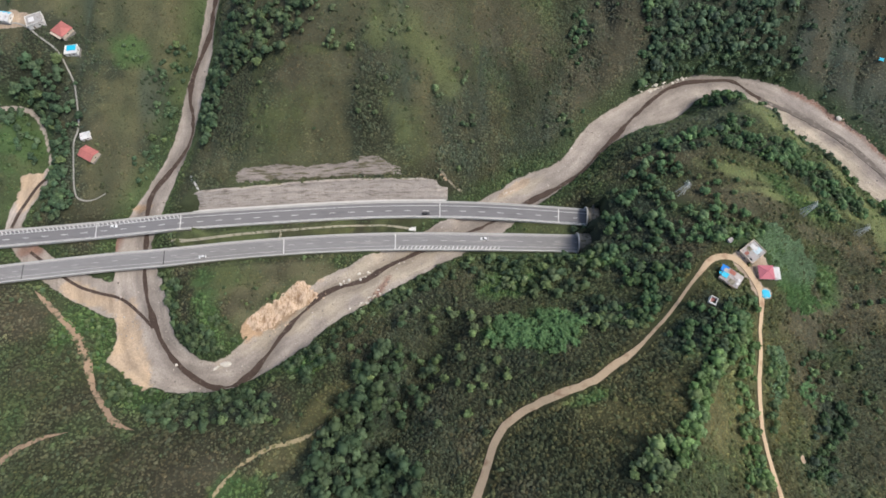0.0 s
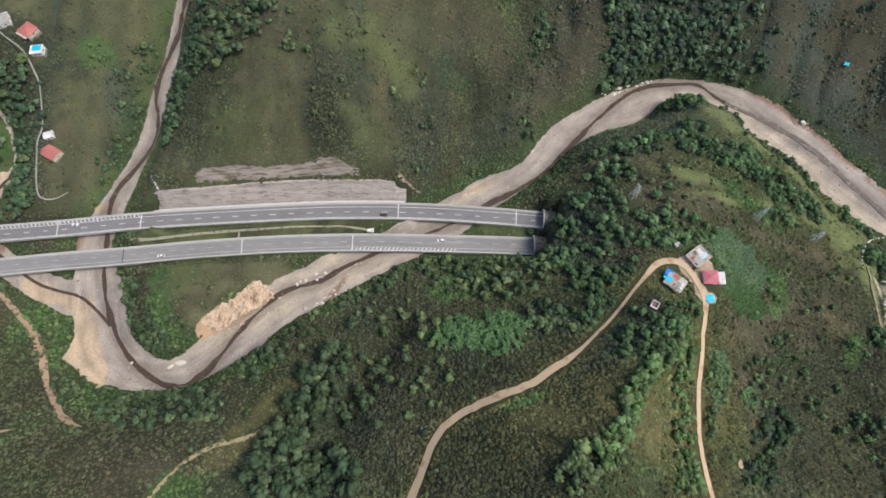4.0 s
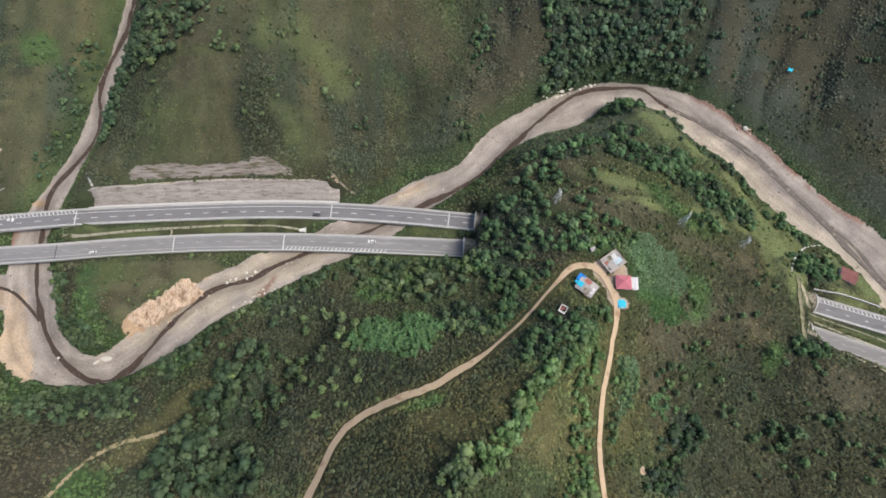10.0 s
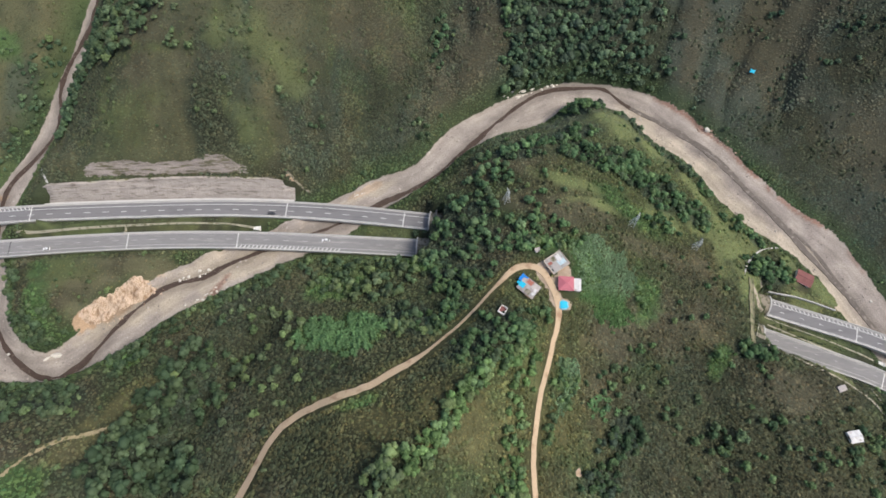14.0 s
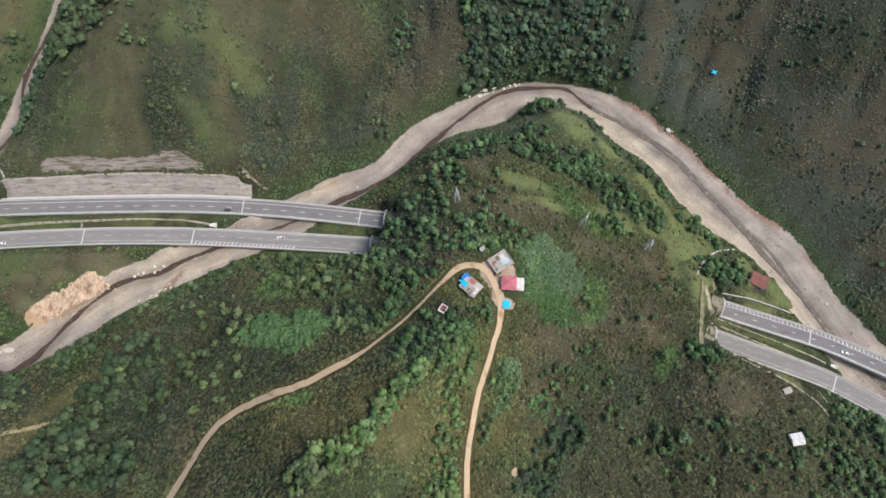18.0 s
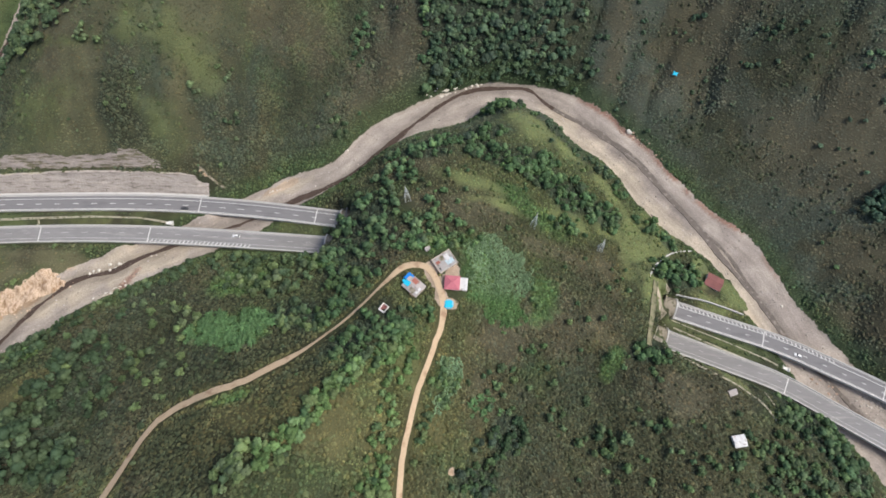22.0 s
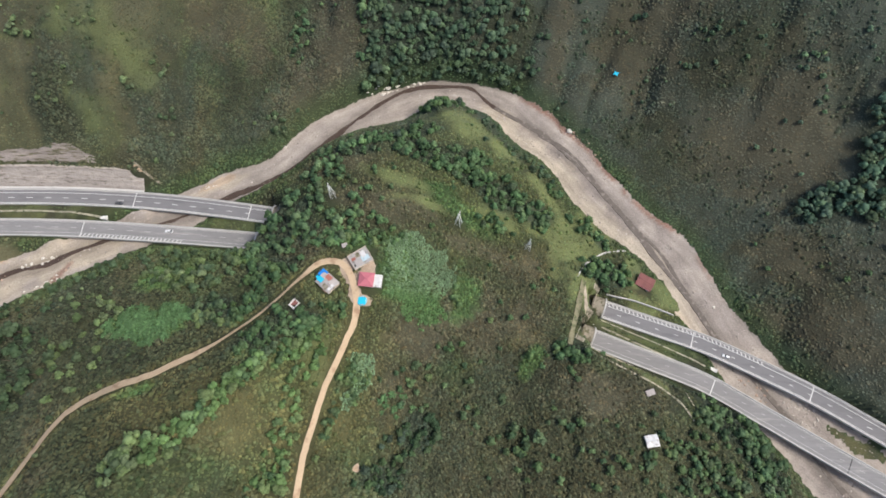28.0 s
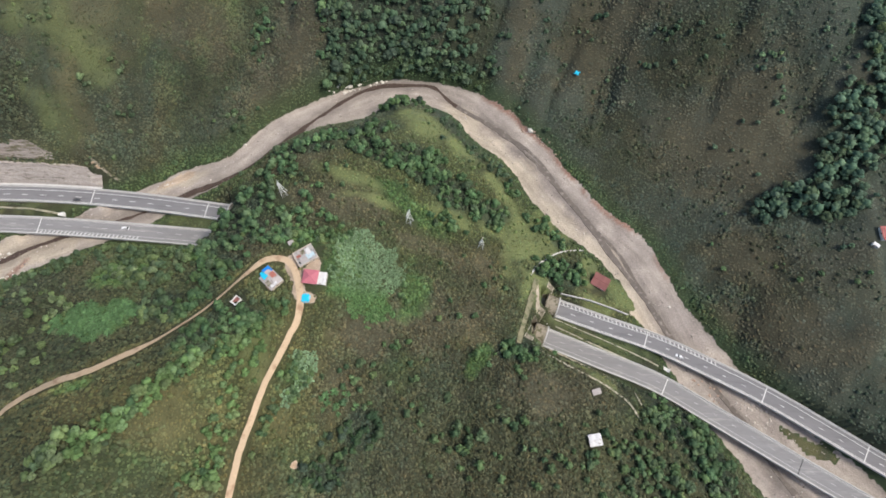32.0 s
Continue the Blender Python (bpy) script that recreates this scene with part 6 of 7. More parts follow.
strip("gutter", cut_line(ROADS["nw"], -163, 6), 8.2, 5.9, 0.12, 0.8, M_CONCRETE, bpy.data.objects["road_north_west"], "pale concrete gutter below the cut")
drain("trim_drain_median", [(-168, 112.5), (-140, 116.2), (-115, 119), (-90, 121.4), (-66, 123.6), (-44, 124.4), (-30, 123.9), (-21.5, 123.3)], "pale concrete drain along the grassy median", 0.75, M_DRAIN, 0.75)
drain("trim_drain_cross", [(-101.8, 119.8), (-102.6, 117.4), (-103.4, 115)], "short concrete drain across the median", 0.6, M_DRAIN, 0.75)
drain("trim_drain_crest", [(q, yn(q) + 6 + float(np.interp(q, [-146, -95], [8.4, 10.4])) + 0.7) for q in range(-150, -6, 6)], "mossy concrete drain along the crest of the cut", 0.55, M_DRAIN, 0.35)
drain("trim_drain_slope", [(321, 127), (310, 124), (301, 120), (289, 110), (283, 101)], "curved pale concrete drain on the hillside", 0.7)
drain("trim_chute_west", [(-160, 154), (-156, 148), (-152.5, 142)], "pale concrete drain chute beside the cut", 1.0)
# brown forked earth bank, modelled with the drain shape in an earthy colour
drain("trim_chute_east", [(-3, 158.5), (1, 156), (4.5, 153), (9, 150.5), (12.3, 149)], "brown bank at the end of the cut, built as a drain", 1.1, M_TERRACE)
drain("trim_drain_east", [(300, 79), (327, 69), (351, 60), (363, 55)], "thin concrete drain along the grassy median", 0.45, M_DRAIN, 0.2)
drain("trim_drain_east_low", [(301, 74), (327, 64), (351, 55)], "thin concrete drain beside the worn carriageway", 0.45, M_DRAIN, 0.2)
drain("trim_path_east", [(284, 57), (300, 48.5), (312, 43.5), (325, 38), (336, 31), (342, 22)], "narrow concrete drain above the carriageway", 0.7, M_DRAIN, 0.5)
drain("trim_drain_verge", [(297, 60), (313, 54), (330, 47), (339, 41), (344, 30)], "pale concrete drain along the verge", 0.6, M_DRAIN, 0.4)
wall_run("wall_garden_east", [(x, y, float(lie(x, y)) - 2, float(lie(x, y)) + 1.5) for x, y in ((304, 94.5), (312, 93), (321, 91.5), (335, 88), (346, 85))], 0.6, M_CONCRETE, "long pale garden wall beside the road", "garden wall")
wall_run("wall_cross_east", [(298.5, 79, -7, -4.4), (297, 77, -7, -4.3), (295.5, 75, -7, -4.2)], 0.5, M_CONCRETE, "low pale wall across the median", "low wall")

# ---- the shotcrete cut above the western road ----
cut = thing("wall_cut", "tall stained shotcrete retaining wall above the road", "retaining wall", kind="structure")
gen = random.Random(5)
x = -163.0
while x < 2:
    w = gen.uniform(5.2, 6.4)
    x1 = min(x + w, 3)
    top0, top1 = [10.2 + 0.5 * math.sin(q * 0.07) - (4.5 * max(0, (q + 6) / 9) if q > -6 else 0) - (5.0 * max(0, (-152 - q) / 11)) for q in (x, x1)]
    bm = bmesh.new()
    rows = []
    # sprayed layers that bulge and step back, over a ragged crest
    for u, lift in ((1.55, -0.6), (2.3, 0.12), (2.75, 0.2), (3.6, 0.33), (4.0, 0.42), (4.9, 0.55), (5.3, 0.64), (6.1, 0.77), (6.6, 0.86), (7.25, 1.0)):
        row = []
        ledge = gen.uniform(-0.12, 0.12)
        for k in range(7):
            q = x + (x1 - x) * k / 6
            tp = top0 + (top1 - top0) * k / 6
            z = zn(q) + (lift * tp if lift > 0 else lift)
            reach = 1.55 + (u - 1.55) * (float(np.interp(q, [-146, -95], [8.4, 10.4])) - 1.4) / 5.7
            row.append(bm.verts.new((q, yn(q) + 6 + reach - 0.35 + (ledge if 0 < lift < 1 else 0) + gen.uniform(-0.07, 0.07), z + 0.45 + (0.25 * math.sin(q * 0.31) if lift == 1.0 else 0))))
        rows.append(row)
    back = [bm.verts.new((v.co.x, v.co.y + 1.6, v.co.z - 0.3)) for v in rows[-1]]
    rows.append(back)
    for r0, r1 in zip(rows[:-1], rows[1:]):
        for k in range(6):
            bm.faces.new((r0[k], r0[k + 1], r1[k + 1], r1[k]))
    part("panel", bm, M_SHOTCRETE, cut)
    x = x1
# raw layered rock face of the upper bench
ln = np.array([(q, yn(q) + 6, zn(q)) for q in np.arange(-137, -12, 1.0)])
edge_ = fractal(ln[:, 0], ln[:, 1], 14, 4, 15)
v, faces = [], []
levels = 13
for j in range(levels):
    f = j / (levels - 1)
    ledge = gen.uniform(-0.25, 0.25)
    for i, p in enumerate(ln):
        fade = max(0.0, min(1, (p[0] + 137) / 14, (-12 - p[0]) / 30))
        rough_ = fractal(np.array([p[0]]), np.array([j * 3.0]), 5, 3, 13)[0] - 0.5
        u = 13.6 + 3.0 * (edge_[(i * 7) % len(ln)] - 0.5) * (1 - f) + (8.6 - 5.0 * (1 - fade) + 7.0 * (edge_[i] - 0.5)) * f + ledge + 1.6 * rough_ + gen.uniform(-0.12, 0.12)
        v.append((p[0], p[1] + u, float(lie(p[0], p[1] + u)) + 0.25 + 1.2 * fade * (rough_ + 0.3) - (1.2 if j in (0, levels - 1) else 0) - 0.9 * (1 - fade)))
n = len(ln)
for j in range(levels - 1):
    for i in range(n - 1):
        faces.append((j * n + i, j * n + i + 1, (j + 1) * n + i + 1, (j + 1) * n + i))
tagged(child("rock_face", raw_mesh("rock_face", v, faces, M_ROCK)), "raw brownish grey rock face on the upper bench", "rock face", kind="structure")

# crumbling river cliff below the peninsula
LEVELS = 19
v, faces = [], []
tops = curve_through([(-118, 62, 0), (-109, 71, 0), (-99, 78, 0), (-91, 86, 0), (-85, 90.5, 0)], 0.8)
feet = curve_through([(-112.5, 55.5, 0), (-103, 58, 0), (-93, 65.5, 0), (-81, 73.5, 0), (-73, 81.5, 0)], 0.8)
n = min(len(tops), len(feet))
tops, feet = tops[np.linspace(0, len(tops) - 1, n).astype(int)], feet[np.linspace(0, len(feet) - 1, n).astype(int)]
for j in range(LEVELS):
    f = j / (LEVELS - 1)
    q = feet[:, :2] * (1 - f) + tops[:, :2] * f
    run_ = np.arange(n) * 0.8
    rib = 1 - 2 * np.abs(fractal(run_ + 5 * f, run_ * 0 + 5.0 * f, 2.6, 3, 19) - 0.5)
    ledge = 1 - 2 * np.abs(fractal(run_ * 0.25, run_ * 0 + 14.0 * f, 2.6, 3, 17) - 0.5)
    rim = np.minimum(1, np.minimum(np.arange(n), n - 1 - np.arange(n)) / 5.0) * min(1, 4 * f, 4 * (1 - f))
    z = lie(q[:, 0], q[:, 1]) - 0.4 + rim * (0.6 + 1.5 * (rib - 0.6) + 0.7 * (ledge - 0.6))
    v += [(q[i, 0] + 0.5 * (ledge[i] - 0.7), q[i, 1] + 0.5 * (rib[i] - 0.7), z[i]) for i in range(n)]
for j in range(LEVELS - 1):
    faces += [(j * n + i, j * n + i + 1, (j + 1) * n + i + 1, (j + 1) * n + i) for i in range(n - 1)]
tagged(child("river_cliff", raw_mesh("river_cliff", v, faces, M_CLIFF, True)), "crumbling tan rock cliff above the gravel", "cliff", kind="structure")

# ---- houses ----
def opening(parent, name, m, w, h, mat, frame_mat):
    """A window or door: frame round a set-back pane, with its sill; local y points out of the wall."""
    t = child(name, shared(name, block(-w / 2, w / 2, -0.06, 0.02, 0, h), frame_mat), parent, "", m)
    child("pane" if name == "window" else "leaf", shared("pane", block(-w / 2 + 0.08, w / 2 - 0.08, 0.0, 0.035, 0.08, h - 0.08), mat), t)
    return t


def sheet_slope(parent, x0, x1, y_eave, z_eave, y_ridge, z_ridge, mat, strips, gen):
    """A roof slope laid in lapped sheets, each with its ribs."""
    w = (x1 - x0) / strips
    for k in range(strips):
        a = x0 + k * w
        bm = bmesh.new()
        lap = 0.02 + 0.025 * (k % 2) + gen.uniform(0, 0.015)
        n = 4
        cols = []
        for q in range(n * 2 + 1):
            xx = a + (w + 0.05) * q / (n * 2)
            up = lap + (0.035 if q % 2 else 0)
            cols.append([bm.verts.new((xx, y_eave, z_eave + up)), bm.verts.new((xx, y_ridge, z_ridge + up)), bm.verts.new((xx, y_ridge, z_ridge - 0.02)), bm.verts.new((xx, y_eave, z_eave - 0.02))])
        for c0, c1 in zip(cols[:-1], cols[1:]):
            for i in range(4):
                bm.faces.new((c0[i], c0[(i + 1) % 4], c1[(i + 1) % 4], c1[i]))
        bm.faces.new(cols[0][::-1])
        bm.faces.new(cols[-1])
        bmesh.ops.recalc_face_normals(bm, faces=bm.faces)
        part("roof_sheet", bm, mat, parent)


def house(label, x, y, turn, w, d, h, roof, wall, shape="gable", rise=1.0, sink=0.0, strips=5, over=0.45):
    """A one-storey house: walls on a plinth, door, windows, and a roof of lapped sheets or a slab with a low rim."""
    gen = random.Random(int(x * 13 + y))
    zs = [z_at(x + a * w * 0.45, y + b * d * 0.45) for a in (-1, 1) for b in (-1, 1)]
    z = (max(zs) + min(zs)) / 2 - sink
    t = thing("house", label, "house", pose(x, y, z, 0, 0, turn))
    part("plinth", block(-w / 2 - 0.15, w / 2 + 0.15, -d / 2 - 0.15, d / 2 + 0.15, -2.8, 0.1), M_CONCRETE_DARK, t)
    a, b = w / 2, d / 2
    for nm, q in (("wall_front", (-a, a, -b, -b + 0.2)), ("wall_back", (-a, a, b - 0.2, b)), ("wall_side", (-a, -a + 0.2, -b + 0.2, b - 0.2)), ("wall_side", (a - 0.2, a, -b + 0.2, b - 0.2))):
        part("wall", block(*q, 0.1, h), wall, t)
    opening(t, "door", pose(-a * 0.35, -b, 0.1, 0, 0, 180), 0.95, 2.05, M_WOOD, M_WHITE)
    for px, py, tr in ((a * 0.4, -b, 180), (a * 0.0, b, 0), (-a, 0, 90), (a, 0, -90)):
        opening(t, "window", pose(px, py, 1.0, 0, 0, tr), 1.1, 1.0, M_GLASS, M_WHITE)
    if shape == "gable":
        for s in (-1, 1):
            sheet_slope(t, -a - over, a + over, s * (b + over), h - 0.12, 0, h + rise, roof, strips, gen)
            bm = bmesh.new()
            q = [bm.verts.new(p) for p in ((s * (a - 0.02), -b, h), (s * (a - 0.02), b, h), (s * (a - 0.02), 0, h + rise * 0.9), (s * (a - 0.2), -b, h), (s * (a - 0.2), b, h), (s * (a - 0.2), 0, h + rise * 0.9))]
            for f in ((0, 1, 2), (5, 4, 3), (0, 3, 4, 1), (1, 4, 5, 2), (2, 5, 3, 0)):
                bm.faces.new([q[i] for i in f])
            part("gable", bm, wall, t)
        bm = bmesh.new()
        rod(bm, (-a - over, 0, h + rise + 0.05), (a + over, 0, h + rise + 0.05), 0.14, 0.14, 6)
        part("ridge_cap", bm, roof, t)
    elif shape == "hip":
        e, g = a + over, b + over
        rl = max(0.3, a - b)
        pts = {"front": ((-e, -g), (e, -g), (rl, 0), (-rl, 0)), "back": ((e, g), (-e, g), (-rl, 0), (rl, 0)), "left": ((-e, g), (-e, -g), (-rl, 0)), "right": ((e, -g), (e, g), (rl, 0))}
        for nm, ring in pts.items():
            bm = bmesh.new()
            up = [bm.verts.new((p[0], p[1], h - 0.1 if abs(p[0]) == e or abs(p[1]) == g else h + rise)) for p in ring]
            dn = [bm.verts.new(v.co - Vector((0, 0, 0.09))) for v in up]
            bm.faces.new(up)
            bm.faces.new(dn[::-1])
            for i in range(len(up)):
                j = (i + 1) % len(up)
                bm.faces.new((up[j], up[i], dn[i], dn[j]))
            part("roof_slope", bm, roof, t)
        bm = bmesh.new()
        rod(bm, (-rl, 0, h + rise + 0.03), (rl, 0, h + rise + 0.03), 0.12, 0.12, 6)
        for sx_ in (-1, 1):
            for sy_ in (-1, 1):
                rod(bm, (sx_ * rl, 0, h + rise + 0.02), (sx_ * e, sy_ * g, h - 0.06), 0.09, 0.09, 5)
        part("ridge_cap", bm, roof, t)
    elif shape == "shed":
        sheet_slope(t, -a - over, a + over, -b - over, h, b + over, h + rise, roof, strips, gen)
    else:
        part("roof_slab", block(-a - 0.3, a + 0.3, -b - 0.3, b + 0.3, h, h + 0.2, 0.03), roof, t)
        for q in ((-a - 0.3, a + 0.3, -b - 0.3, -b - 0.1), (-a - 0.3, a + 0.3, b + 0.1, b + 0.3), (-a - 0.3, -a - 0.1, -b - 0.1, b + 0.1), (a + 0.1, a + 0.3, -b - 0.1, b + 0.1)):
            part("parapet", block(*q, h + 0.2, h + 0.6), wall, t)
    return t


def patch(parent, name, mat, x0, x1, y0, y1, z, slope=0.0, label=""):
    """A loose sheet lying over a roof, a little rumpled."""
    gen = random.Random(int(x0 * 31 + y1 * 17))
    bm = bmesh.new()
    n = 5
    g = [[bm.verts.new((x0 + (x1 - x0) * i / n, y0 + (y1 - y0) * j / n, z + slope * (y0 + (y1 - y0) * j / n) + gen.uniform(0, 0.1))) for i in range(n + 1)] for j in range(n + 1)]
    for j in range(n):
        for i in range(n):
            bm.faces.new((g[j][i], g[j][i + 1], g[j + 1][i + 1], g[j + 1][i]))
    r = bmesh.ops.extrude_face_region(bm, geom=list(bm.faces))
    bmesh.ops.translate(bm, vec=(0, 0, -0.05), verts=[v for v in r["geom"] if isinstance(v, bmesh.types.BMVert)])
    bmesh.ops.recalc_face_normals(bm, faces=bm.faces)
    return part(name, bm, mat, parent, label)


# the farm on the spur
h = house("low farmhouse with grey tin roof, blue tarpaulin and rusty sheets", 145.5, 74.6, -38, 9.0, 7.0, 2.7, M_TIN, M_CREAM, "gable", 0.8)
patch(h, "tarpaulin", M_BLUE, -6.6, -3.0, -0.2, 3.9, 3.35, -0.18, "bright blue tarpaulin")
patch(h, "tarpaulin", M_CYAN, -4.9, -1.8, -2.6, 0.1, 3.62, 0.16, "cyan tarpaulin")
patch(h, "rusty_sheet", M_RUST, -2.4, 0.7, 0.9, 3.4, 3.74, -0.2, "rust-red roof sheets")
patch(h, "white_sheet", M_WHITEROOF, 3.0, 4.4, -2.6, 1.0, 3.66, 0.05, "white roof sheet")
patch(h, "roof_patch", M_TERRACE, -0.6, 2.4, -3.6, -1.2, 3.5, 0.16, "brown weathered patch")
patch(h, "tarpaulin", M_CYAN, -6.2, -4.6, -2.0, -0.6, 3.1, 0.1, "torn cyan strip")
patch(h, "roof_patch", M_WOOD, 0.8, 3.6, -4.6, -3.7, 2.7, 0.1, "loose boards at the eave")
h = house("grey flat-roofed concrete house with a white sheet on the roof", 160.3, 88.9, 36, 10.2, 8.2, 2.9, M_FLATROOF, M_CREAM, "flat")
patch(h, "white_sheet", M_WHITEROOF, 1.0, 3.4, -0.6, 3.2, 3.2, 0, "white plastic sheet")
patch(h, "roof_patch", M_TIN, -3.6, 0.2, -3.2, -0.8, 3.2, 0, "grey tin patch")
patch(h, "pale_blue_sheet", M_PALEBLUE, 0.2, 4.4, -2.6, 0.4, 3.17, 0, "pale blue plastic sheet")
patch(h, "rusty_sheet", M_RUST, -4.4, -2.2, 0.4, 2.0, 3.2, 0, "rust-brown sheet")
patch(h, "roof_patch", M_TERRACE, -1.8, 0.6, 0.9, 3.4, 3.17, 0, "brown earth-stained patch")
patch(h, "roof_patch", M_DARK, -4.6, -3.9, -3.0, -1.6, 3.2, 0, "dark patch on the slab")
for k in range(5):
    bm = bmesh.new()
    rod(bm, (-4 + k * 2, 3.4 - k % 2, 3.1), (-4 + k * 2, 3.4 - k % 2, 3.9), 0.05, 0.05, 5)
    part("rebar_post", bm, M_RUST, h)
h = house("faded pink-roofed house with a hipped roof beside the yard", 164.7, 77.7, -2, 7.0, 6.5, 2.5, M_PINK, M_CREAM, "hip", 1.3)
house("white sheet-roofed annex joined to the pink-roofed house", 170.3, 77.6, -2, 3.8, 5.9, 2.3, M_WHITEROOF, M_WHITE, "shed", 0.35, 0, 4, 0.3)
house("small grey-white shed behind the farm", 151.0, 95.8, 25, 2.4, 1.9, 1.7, M_TIN, M_WHITE, "shed", 0.3, 0, 3, 0.2)
# eight-sided water tank under a cyan cover
t = thing("water_tank", "low eight-sided water tank under a bright cyan cover", "water tank", pose(163.4, 67.0, z_at(163.4, 67.0), 0, 0, 4))
bm = bmesh.new()
bmesh.ops.create_cone(bm, cap_ends=True, segments=8, radius1=2.35, radius2=2.35, depth=1.7, matrix=pose(0, 0, 0.05, 0, 0, 22.5))
part("basin", bm, M_CONCRETE, t)
bm = bmesh.new()
gen = random.Random(4)
grid = []
for i in range(7):
    row = []
    for j in range(7):
        u, v = (i - 3) / 3, (j - 3) / 3
        rim = max(abs(u), abs(v))
        pull = min(1.0, 1.42 / max(0.01, abs(u) + abs(v)))
        u, v = u * pull, v * pull
        row.append(bm.verts.new((2.55 * u + gen.uniform(-0.1, 0.1), 2.5 * v + gen.uniform(-0.1, 0.1), (1.02 + 0.12 * (1 - rim) if rim < 0.99 else 0.55) + gen.uniform(-0.04, 0.04))))
    grid.append(row)
for i in range(6):
    for j in range(6):
        bm.faces.new((grid[i][j], grid[i + 1][j], grid[i + 1][j + 1], grid[i][j + 1]))
part("cover", bm, M_CYAN, t, "cyan plastic cover")
# roofless walls
def roofless_hut(x, y, turn):
    t = thing("roofless_hut", "small roofless hut with white walls and red-brown floor", "hut", pose(x, y, z_at(x, y), 0, 0, turn) @ Matrix.Scale(0.82, 4))
    for q in ((-2.5, 2.5, -2.1, -1.75), (-2.5, 2.5, 1.75, 2.1), (-2.5, -2.15, -1.75, 1.75), (2.15, 2.5, -1.75, 1.75)):
        part("wall", block(*q, -1.5, 1.9), M_WHITE, t)
    part("floor", block(-2.15, 2.15, -1.75, 1.75, -1.2, 0.25), M_BROWNROOF, t)
    part("rear_roof", block(-2.6, -1.7, -2.2, 2.2, 1.9, 2.02), M_WHITEROOF, t, "white sheet over one end")


roofless_hut(132.0, 61.5, 58)
# the east bank
h = house("lone white-roofed hut on the scrubby slope", 314.0, 10.2, 12, 5.6, 5.0, 2.5, M_WHITEROOF, M_WHITE, "gable", 0.6, 0, 4)
patch(h, "tin_patch", M_RUST, -2.6, -1.2, 1.2, 2.4, 3.0, -0.2, "rusty patch")
patch(h, "tin_patch", M_TIN, 1.4, 2.8, -2.4, -1.0, 2.95, 0.2, "grey tin patch")
# shed shape added where a pale tangle lies in the scrub
house("small grey tin shed standing in for a pale tangle in the scrub", 317.0, 34.5, 20, 4.2, 2.6, 1.9, M_TIN, M_CREAM, "shed", 0.3, 0, 3, 0.25)
h = house("brown-red roofed house on the grass above the river", 329.0, 104.5, -28, 9.4, 8.0, 2.7, M_BROWNROOF, M_WHITE, "gable", 1.1)
part("porch", block(-5.0, 4.4, -6.0, -4.6, -1.5, 0.4), M_WHITE, h, "white porch wall")
h = house("red-roofed house with white walls at the edge of the wood", 488.5, 136.0, 4, 8.6, 7.6, 2.8, M_REDROOF, M_WHITE, "hip", 1.2)
house("small white shed near the red-roofed house", 479.6, 128.2, -40, 3.4, 2.2, 1.8, M_WHITEROOF, M_WHITE, "shed", 0.2, 0, 2, 0.1)
# the hamlet beyond the brook
h = house("white-walled hamlet house with cyan roof sheets", -292.0, 261.0, -10, 9.0, 7.0, 2.7, M_WHITEROOF, M_WHITE, "gable", 0.9)
patch(h, "cyan_sheet", M_CYAN, -4.6, 3.8, 0.3, 3.8, 3.45, -0.2, "cyan roof sheets")
h = house("grey and white flat-roofed hamlet house", -270.5, 258.0, 25, 10.0, 8.6, 2.9, M_FLATROOF, M_WHITE, "flat")
patch(h, "white_sheet", M_WHITEROOF, -3.5, 0.0, -1.5, 2.5, 3.2, 0, "white plastic sheet")
h = house("red hip-roofed hamlet house with a pale porch", -254.0, 253.5, -32, 10.0, 8.8, 2.9, M_REDROOF, M_CREAM, "hip", 1.5)
part("porch_roof", block(-5, 5, -6.4, -4.9, 2.2, 2.35), M_CREAM, h, "pale porch roof")
h = house("white house under a bright cyan roof sheet", -246.8, 240.0, 8, 7.6, 6.6, 2.6, M_WHITEROOF, M_WHITE, "flat")
patch(h, "cyan_sheet", M_CYAN, -2.9, 2.9, -1.0, 3.4, 2.95, 0, "cyan roof sheet")
house("small white-roofed outbuilding by the pale road", -230.5, 181.0, 20, 5.4, 4.6, 2.3, M_WHITEROOF, M_WHITE, "gable", 0.5, 0, 3)
h = house("red-roofed house with a cream gable by the road", -227.0, 169.0, -28, 10.0, 7.6, 2.9, M_REDROOF, M_CREAM, "gable", 1.4)
# blue shade cloth on the far hillside
t = thing("shade_cloth", "small cyan blue shade cloth stretched on poles", "shade cloth", pose(313.6, 252.0, z_at(313.6, 252.0), 0, 0, 20))
bm = bmesh.new()
mid = bm.verts.new((0, 0, 1.9))
ring = [bm.verts.new((r * math.cos(k * math.pi / 4), r * math.sin(k * math.pi / 4), z)) for k, r, z in ((0, 2.8, 1.9), (1, 1.2, 1.75), (2, 2.6, 2.0), (3, 1.3, 1.7), (4, 2.8, 1.8), (5, 1.2, 1.75), (6, 2.7, 1.9), (7, 1.2, 1.7))]
for k in range(8):
    bm.faces.new((mid, ring[k], ring[(k + 1) % 8]))
part("cloth", bm, M_CYAN, t)
for k in range(4):
    bm = bmesh.new()
    rod(bm, (2.7 * math.cos(k * 1.5708), 2.7 * math.sin(k * 1.5708), -0.5), (2.65 * math.cos(k * 1.5708), 2.65 * math.sin(k * 1.5708), 1.95), 0.05, 0.04, 5)
    part("pole", bm, M_WOOD, t)

